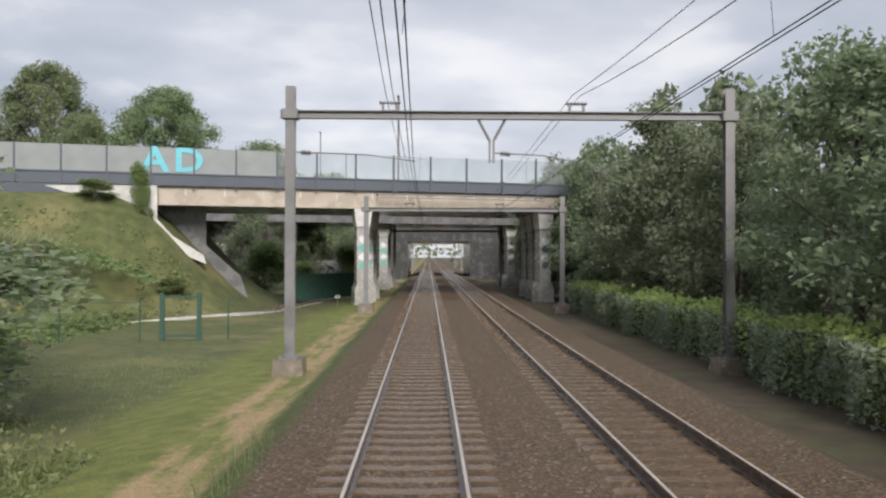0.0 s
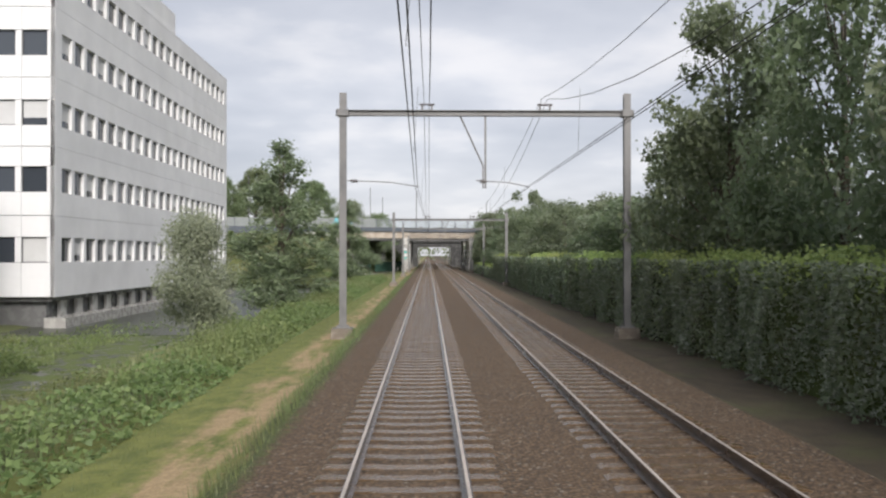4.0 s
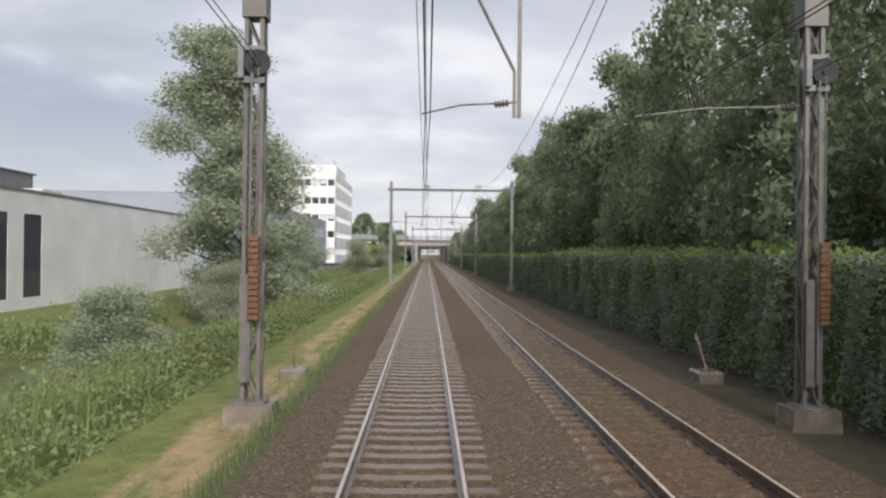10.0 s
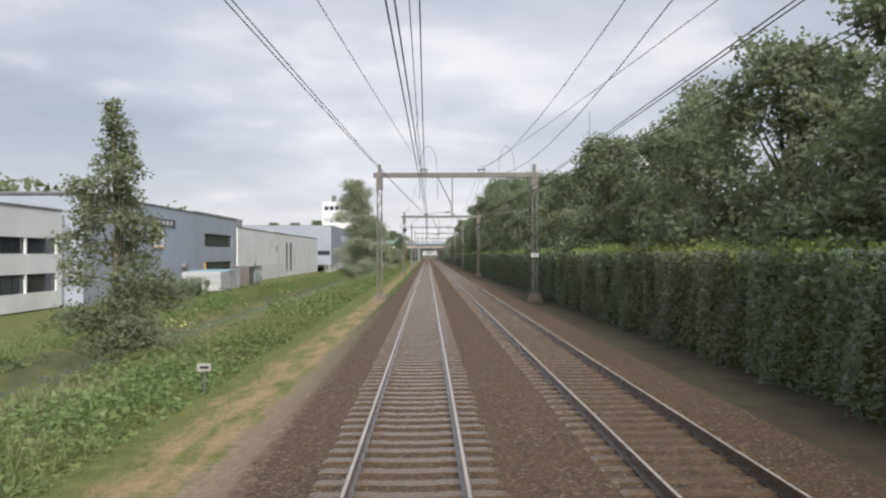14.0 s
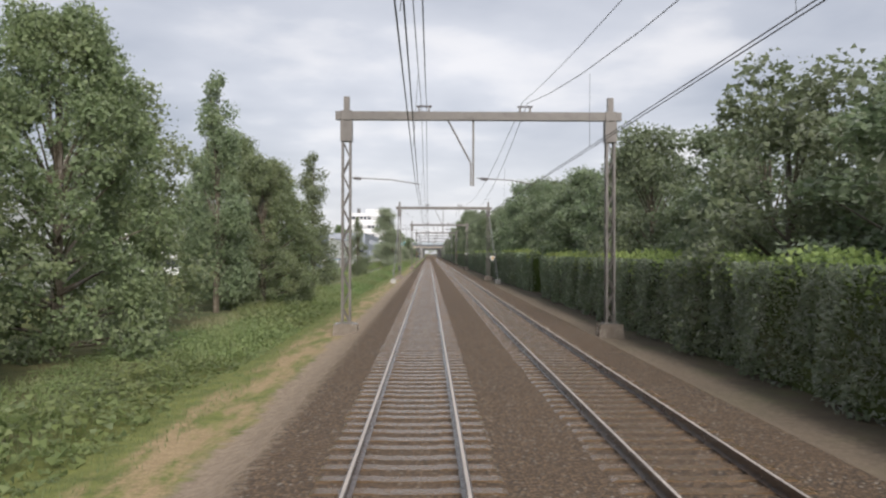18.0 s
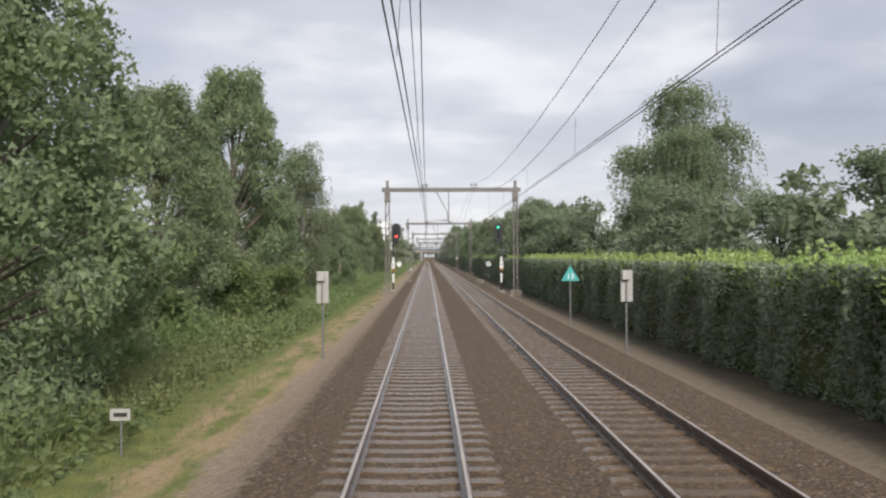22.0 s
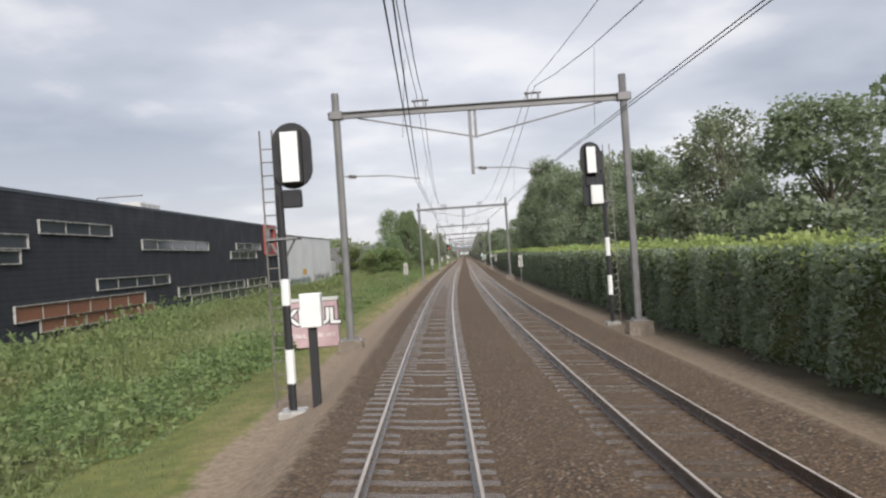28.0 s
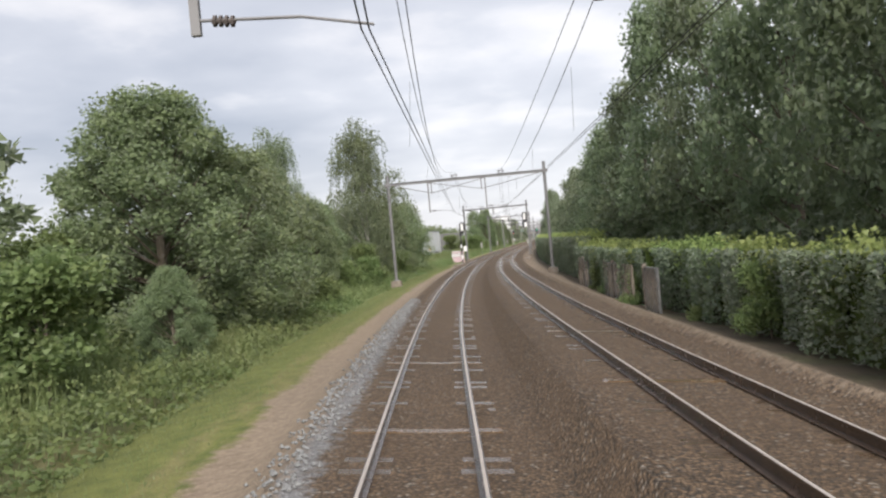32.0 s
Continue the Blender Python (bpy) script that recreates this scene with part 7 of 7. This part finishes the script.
def signal(u, y, back, light, high, label, shift=0.33, bands=((0.33, 1.18), (2.2, 2.77)), twin=False):
    """A colour-light signal: banded post, rounded head, platform, ladder, base."""
    h = height(u, y)
    s = thing("railway_signal", stand(u, y, h), label, "railway signal", "railway signals")
    part("foot", boxes(((-0.3, -0.35, -0.3), (0.3, 0.35, 0.16)), bevel=0.03), CONCRETE, s)
    top = high - h
    part("post", rods(((0, 0, 0.16), (0, 0, top), 0.09)), SIGN_BLACK, s)
    for a, b in bands:
        part("white_band", rods(((0, 0, a - h), (0, 0, b - h), 0.105)), SIGN_WHITE, s, "white band of the post")
    w = r = 0.44
    z0, z1 = top + 0.12, top + 1.6
    part("head_bracket", boxes(((min(0, shift), -0.06, z0 + 0.35), (max(0, shift), 0.06, z0 + 0.47)), ((min(0, shift), -0.06, z1 - 0.55), (max(0, shift), 0.06, z1 - 0.43)), ((-0.07, -0.07, top), (0.07, 0.07, z1 - 0.4))), SIGN_BLACK, s)
    ring = [(w * math.cos(a), (z1 - r) + r * math.sin(a)) for a in [math.pi * q / 12 for q in range(13)]] + [(w * math.cos(a), (z0 + r) + r * math.sin(a)) for a in [math.pi + math.pi * q / 12 for q in range(13)]]
    bm = bmesh.new()
    prism(bm, ring, -0.05, 0.0)
    head = part("backboard", bm, SIGN_BLACK, s, "black oval backboard")
    head.matrix_basis = Matrix.Translation((shift, -0.09, 0))
    part("junction_box", boxes(((-0.28, -0.12, z0 - 0.42), (0.16, 0.06, z0 - 0.02)), bevel=0.03), SIGN_BLACK, head)
    if twin:
        part("lower_board", boxes(((-0.42, -0.05, z0 - 1.25), (0.42, 0.0, z0 + 0.12)), bevel=0.02), SIGN_BLACK, head)
        part("lower_door", boxes(((-0.1, -0.3, z0 - 1.2), (0.4, -0.05, z0 - 0.4)), bevel=0.02), SIGN_WHITE, head, "white access door")
    if back:
        part("housing", boxes(((-0.2, -0.3, z0 + 0.1), (0.24, -0.05, z1 - 0.18)), bevel=0.02), SIGN_BLACK, head)
        part("door", boxes(((-0.2, -0.33, z0 + 0.13), (0.18, -0.3, z1 - 0.24)), bevel=0.01), SIGN_WHITE, head, "white access door")
    else:
        part("housing", boxes(((-0.2, 0.0, z0 + 0.2), (0.2, 0.3, z1 - 0.2)), bevel=0.02), SIGN_BLACK, head)
        for q in range(3):
            zc = z1 - 0.42 - 0.42 * q
            bm = bmesh.new()
            rod(bm, (0, -0.06, zc), (0, -0.05, zc), 0.085, n=16)
            on = q == light
            part("lens", bm, (RED_LAMP if light == 2 else GREEN_LAMP) if on else GLASS, head)
            bm = bmesh.new()
            prism(bm, [(0.15 * math.cos(a), zc + 0.15 * math.sin(a)) for a in [math.pi * k / 8 for k in range(9)]] + [(0.13 * math.cos(a), zc + 0.13 * math.sin(a)) for a in [math.pi - math.pi * k / 8 for k in range(9)]], -0.25, -0.05)
            part("hood", bm, SIGN_BLACK, head)
    part("platform", boxes(((-0.35, -0.1, top - 1.0), (0.35, 0.55, top - 0.95))), STEEL, s)
    part("platform_brace", rods(((-0.3, 0, top - 0.97), (0, 0, top - 1.5), 0.025), ((0.3, 0, top - 0.97), (0, 0, top - 1.5), 0.025)), STEEL, s)
    if not back:
        return s, h, top
    out = -1 if u < 0 else 1
    x, w = 0.1 * out, 0.38 * out
    lad = part("ladder", boxes(((x - 0.018, 0.1, 0.2), (x + 0.018, 0.14, top + 1.5))), OLD_STEEL, s)
    part("ladder_rail", boxes(((w - 0.018, 0.1, 0.2), (w + 0.018, 0.14, top + 1.5))), OLD_STEEL, lad)
    for q in range(int((top + 1.2) / 0.3)):
        part("rung", rods(((x, 0.12, 0.35 + 0.3 * q), (w, 0.12, 0.35 + 0.3 * q), 0.014)), OLD_STEEL, lad)
    return s, h, top


RED_LAMP, GREEN_LAMP = lit("red signal lamp", (1.0, 0.06, 0.04), 6.0), lit("green signal lamp", (0.05, 1.0, 0.5), 2.2)
for u, lightpos in ((-3.02, 2), (7.36, 0)):
    s, h, top = signal(u, -533.3, False, lightpos, 4.4, "black railway signal showing red on a banded post" if lightpos == 2 else "black railway signal showing green on a banded post", 0.3 if u < 0 else -0.3)
    p = part("letter_board", boxes(((-0.16, -0.14, 1.68 - h), (0.16, -0.11, 2.25 - h))), SIGN_WHITE, s)
    letters("letter", "P", 0.42, SIGN_BLACK, p, pose(0, -0.144, 1.97 - h), 0.003)
    p = part("number_board", boxes(((-0.18, -0.14, 1.38 - h), (0.18, -0.11, 1.64 - h))), SIGN_YELLOW, s)
    part("number_field", boxes(((-0.155, -0.146, 1.405 - h), (0.155, -0.14, 1.615 - h))), SIGN_BLACK, p)
    letters("figures", "705" if u < 0 else "703", 0.19, SIGN_YELLOW, p, pose(0, -0.15, 1.51 - h), 0.003)
s, h, top = signal(-3.06, -762.2, True, -1, 4.42, "tall railway signal seen from behind with a white cabinet", 0.37, ((0.2, 0.96), (1.95, 2.54)))
part("cabinet", boxes(((0.36, -0.45, 2.0), (0.82, -0.1, 2.75)), bevel=0.02), SIGN_WHITE, s, "white equipment cabinet")
part("cabinet_leg", boxes(((0.5, -0.35, 0.0), (0.68, -0.2, 2.0))), SIGN_BLACK, s)
signal(7.58, -745.0, True, -1, 5.65, "railway signal seen from behind beside a portal mast", -0.5, ((0.66, 1.5), (2.33, 3.12)), True)

kast = thing("relay_cabinet", stand(-5.95, -747.3, height(-5.0, -747) + 0.03, 4), "wide pink-painted relay cabinet with big silver graffiti letters", "relay cabinet")
part("body", boxes(((0, 0, 0), (2.05, 0.7, 1.85)), bevel=0.02), DUSTY_PINK, kast)
part("cap", boxes(((-0.05, -0.05, 1.85), (2.1, 0.75, 1.98)), bevel=0.02), PALE_CONCRETE, kast)
part("upper_field", boxes(((0.04, -0.012, 0.75), (2.0, 0.0, 1.7))), DUSTY_PINK, kast)
letters("tag_outline", "KNUL", 0.9, INK, kast, pose(1.02, -0.012, 1.21), 0.004, 0.9, 0.075)
part("door_gap", boxes(((1.015, -0.008, 0.05), (1.035, 0.0, 0.74))), INK, kast)
letters("tag", "KNUL", 0.9, SIGN_WHITE, kast, pose(1.02, -0.022, 1.21), 0.006, 0.9, 0.022)
letters("tag", "KNUL", 0.24, SIGN_WHITE, kast, pose(0.45, -0.01, 0.48), 0.004)
letters("tag", "LRI", 0.26, SIGN_WHITE, kast, pose(1.25, -0.01, 0.48), 0.004)
letters("tag", "2011", 0.2, SIGN_WHITE, kast, pose(1.72, -0.01, 0.48), 0.004)

# fences, gate, lamp posts near the bridge
gate = thing("gate", pose(-11.8, 38.2, -0.95, 0, 0, 10), "green steel gate frame standing in a wire fence", "gate")
for x in (0, 1.62):
    part("gate_post", boxes(((x - 0.1, -0.1, -0.3), (x + 0.1, 0.1, 2.1)), bevel=0.01), GREEN_PAINT, gate)
part("gate_frame", boxes(((0.1, -0.04, 0.1), (1.52, 0.04, 0.19)), ((0.1, -0.04, 1.88), (1.52, 0.04, 1.97))), GREEN_PAINT, gate)
fence = thing("wire_fence", pose(0, 0, 0), "thin green posts of a wire mesh fence in the grass", "fence")
for k in range(8):
    x, y = (-9.0, 39.0) if k == 0 else (-12.6 - 3.4 * (k - 1), 38.0 - 0.4 * k)
    z = height(x, y)
    part("fence_post", rods(((x, y, z - 0.2), (x, y, z + 1.9), 0.035)), GREEN_PAINT, fence)
part("fence_wire", rods(((-12.6, 37.6, 0.75), (-33, 35.2, 0.75), 0.012), ((-12.6, 37.6, 0.0), (-33, 35.2, 0.0), 0.012)), GREEN_PAINT, fence)
path = thing("cycle_path", Matrix(), "reddish cycle path running under the bridge", "path", kind="structure")
turns = ((-70, 30.5), (-60, 33.4), (-50, 36.2), (-40, 39.2), (-32, 41.8), (-26, 44.0), (-21.6, 46.0), (-17.7, 48.2), (-14.8, 50.6), (-12.6, 53.7), (-11.2, 58.0), (-10.6, 62.6), (-9.6, 70.0), (-8.8, 80.0))


def strip(name, near, far, rise, material, label=""):
    """A band of the path between two distances from its middle."""
    v, f = [], []
    for k, (x, y) in enumerate(turns):
        ahead = Vector(turns[min(k + 1, len(turns) - 1)]) - Vector(turns[max(k - 1, 0)])
        side = Vector((-ahead.y, ahead.x)).normalized()
        top = min(-0.8, height(x, y))
        v += [(x + q * side.x, y + q * side.y, top + h) for q, h in ((near, -0.6), (near, rise), (far, rise), (far, -0.6))]
        if k:
            f += [(4 * k - 4 + q, 4 * k + q, 4 * k + q + 1, 4 * k - 3 + q) for q in range(3)]
    ob = raw(name, v, f, material, path)
    if label:
        tagged(ob, label)


strip("surface", -0.95, 0.95, 0.05, paint("reddish asphalt", (0.2, 0.145, 0.12), (0.28, 0.21, 0.18), 2.0, 0.9, 0.2, 40))
strip("edge_kerb", -1.03, -0.95, 0.06, PALE_CONCRETE, "pale concrete edging")
screen_fence = thing("dark_fence", pose(-12.5, 63, -0.7, 0, 0, 62), "dark green mesh fence beside the path under the bridge", "fence")
part("mesh_panel", boxes(((3.2, 0, 0), (16, 0.06, 2.1))), GREEN_PAINT, screen_fence)
for x, y, z0, h in ((-39, 72, 7, 13), (-16.5, 130, 5, 17), (-13.5, 140, 5, 15), (-2.4, 74, 7.4, 9.5), (17, 130, 6, 12)):
    pole = thing("street_lamp", pose(x, y, z0), "slim grey street lamp on the road embankment", "street lamp", "street lamps")
    part("pole", rods(((0, 0, -0.5), (0, 0, h), 0.09)), STEEL, pole)
    part("lantern", boxes(((-0.1, -0.9, h - 0.05), (0.1, 0.1, h + 0.08)), bevel=0.02), STEEL, pole)
yard = thing("steel_fence", pose(-24.8, -187, -1.25, 0, 0, 12), "white steel bar fence by the works", "fence")
for k in range(46):
    part("bar", rods(((0.2 * k, 0, -0.2), (0.2 * k, 0, 1.9), 0.02)), SIGN_WHITE, yard)
part("rail", rods(((0, 0, 1.85), (9.2, 0, 1.85), 0.03), ((0, 0, 0.1), (9.2, 0, 0.1), 0.03)), SIGN_WHITE, yard)
part("stay", rods(((9.2, 0, 1.0), (7.6, -0.8, -0.2), 0.03)), SIGN_WHITE, yard)

# dead tree beside the lettered hall
def dead_tree(u, y, high, seed):
    dead = thing("dead_tree", pose(u, y, height(u, y) - 0.2), "bare dead pine trunk with broken branches", "tree", "dead trees")
    bm = bmesh.new()
    rod(bm, (0, 0, -0.3), (-0.15, 0, 0.42 * high), 0.2, 0.15)
    rod(bm, (-0.15, 0, 0.42 * high), (-1.1, 0, high), 0.15, 0.06)
    part("trunk", bm, DEAD_WOOD, dead)
    rr = random.Random(seed)
    for k in range(30):
        z = rr.uniform(0.12, 0.97) * high
        a, l = rr.uniform(0, 6.3), rr.uniform(0.7, 2.3)
        x0 = -0.15 * min(1, z / (0.42 * high)) - 0.95 * max(0, (z - 0.42 * high) / (0.58 * high))
        bm = bmesh.new()
        mid = (x0 + 0.6 * l * math.cos(a), 0.6 * l * math.sin(a), z + rr.uniform(-0.2, 0.35))
        rod(bm, (x0, 0, z), mid, 0.045, 0.03, 5)
        for q in (-0.5, 0.4):
            rod(bm, mid, (mid[0] + 0.5 * l * math.cos(a + q), mid[1] + 0.5 * l * math.sin(a + q), mid[2] + rr.uniform(-0.1, 0.5)), 0.03, 0.01, 5)
        part("branch", bm, DEAD_WOOD, dead)


dead_tree(-12.2, -493.3, 10.8, 8)
dead_tree(-15.6, -434.5, 15.6, 12)

# concrete panel wall with ivy at the end of the hedge
for k, y in enumerate((-838.6, -841.0, -849.6, -852.0, -854.4, -859.2)):
    w = thing("concrete_wall_panel", stand(8.3 + 0.02 * k, y, height(8.3, y)), "dark grey concrete garden wall panel below overhanging ivy", "wall panel", "garden wall panels")
    part("slab", boxes(((0, -1.14, -0.3), (0.12, 1.14, 1.75)), bevel=0.02), DARK_CONCRETE if k % 4 else PLINTH, w)
    part("post", boxes(((-0.04, 1.14, -0.3), (0.14, 1.26, 1.85)), bevel=0.02), PLINTH, w)
for k in range(7):
    hedge(8.7 if k < 2 else 9.3, -846 - 10 * k, 2.55, k % 3)
for k in range(16):
    y = -843.5 - 4.2 * k + 1.1 * math.sin(k * 2.7)
    tree("shrub", (8.9 if y > -858 else 9.6) + 0.25 * math.sin(k * 1.9), y, 2.8 + 0.6 * math.sin(k * 3.7), 0.2 + 0.04 * math.sin(k * 2.2), variant=k % 2)

# loose grey stones heaped on the shoulder in the curve
r = np.random.default_rng(21)
n = 2600
ring = np.array([(1, 0, 0), (0, 1, 0), (-1, 0, 0), (0, -1, 0), (0, 0, 0.8), (0, 0, -0.8)])
u_, y_ = r.normal(-1.98, 0.26, n), r.uniform(-905, -847, n)
at = np.array([tuple(W(a, b, height(a, b) + 0.02)) for a, b in zip(u_, y_)])
form = at[:, None, :] + ring[None] * r.uniform(0.025, 0.055, (n, 1, 1)) * r.uniform(0.7, 1.3, (n, 6, 1))
sides = np.array([(0, 1, 4), (1, 2, 4), (2, 3, 4), (3, 0, 4), (1, 0, 5), (2, 1, 5), (3, 2, 5), (0, 3, 5)])
STONE = paint("loose grey stone", (0.13, 0.13, 0.128), (0.28, 0.28, 0.27), 9.0, 0.9, 0.3, 40)
tagged(raw("loose_stones", form.reshape(-1, 3), (np.arange(n)[:, None, None] * 6 + sides).reshape(-1, 3), STONE), "fresh grey ballast stones heaped on the track shoulder", "stones", kind="stuff")
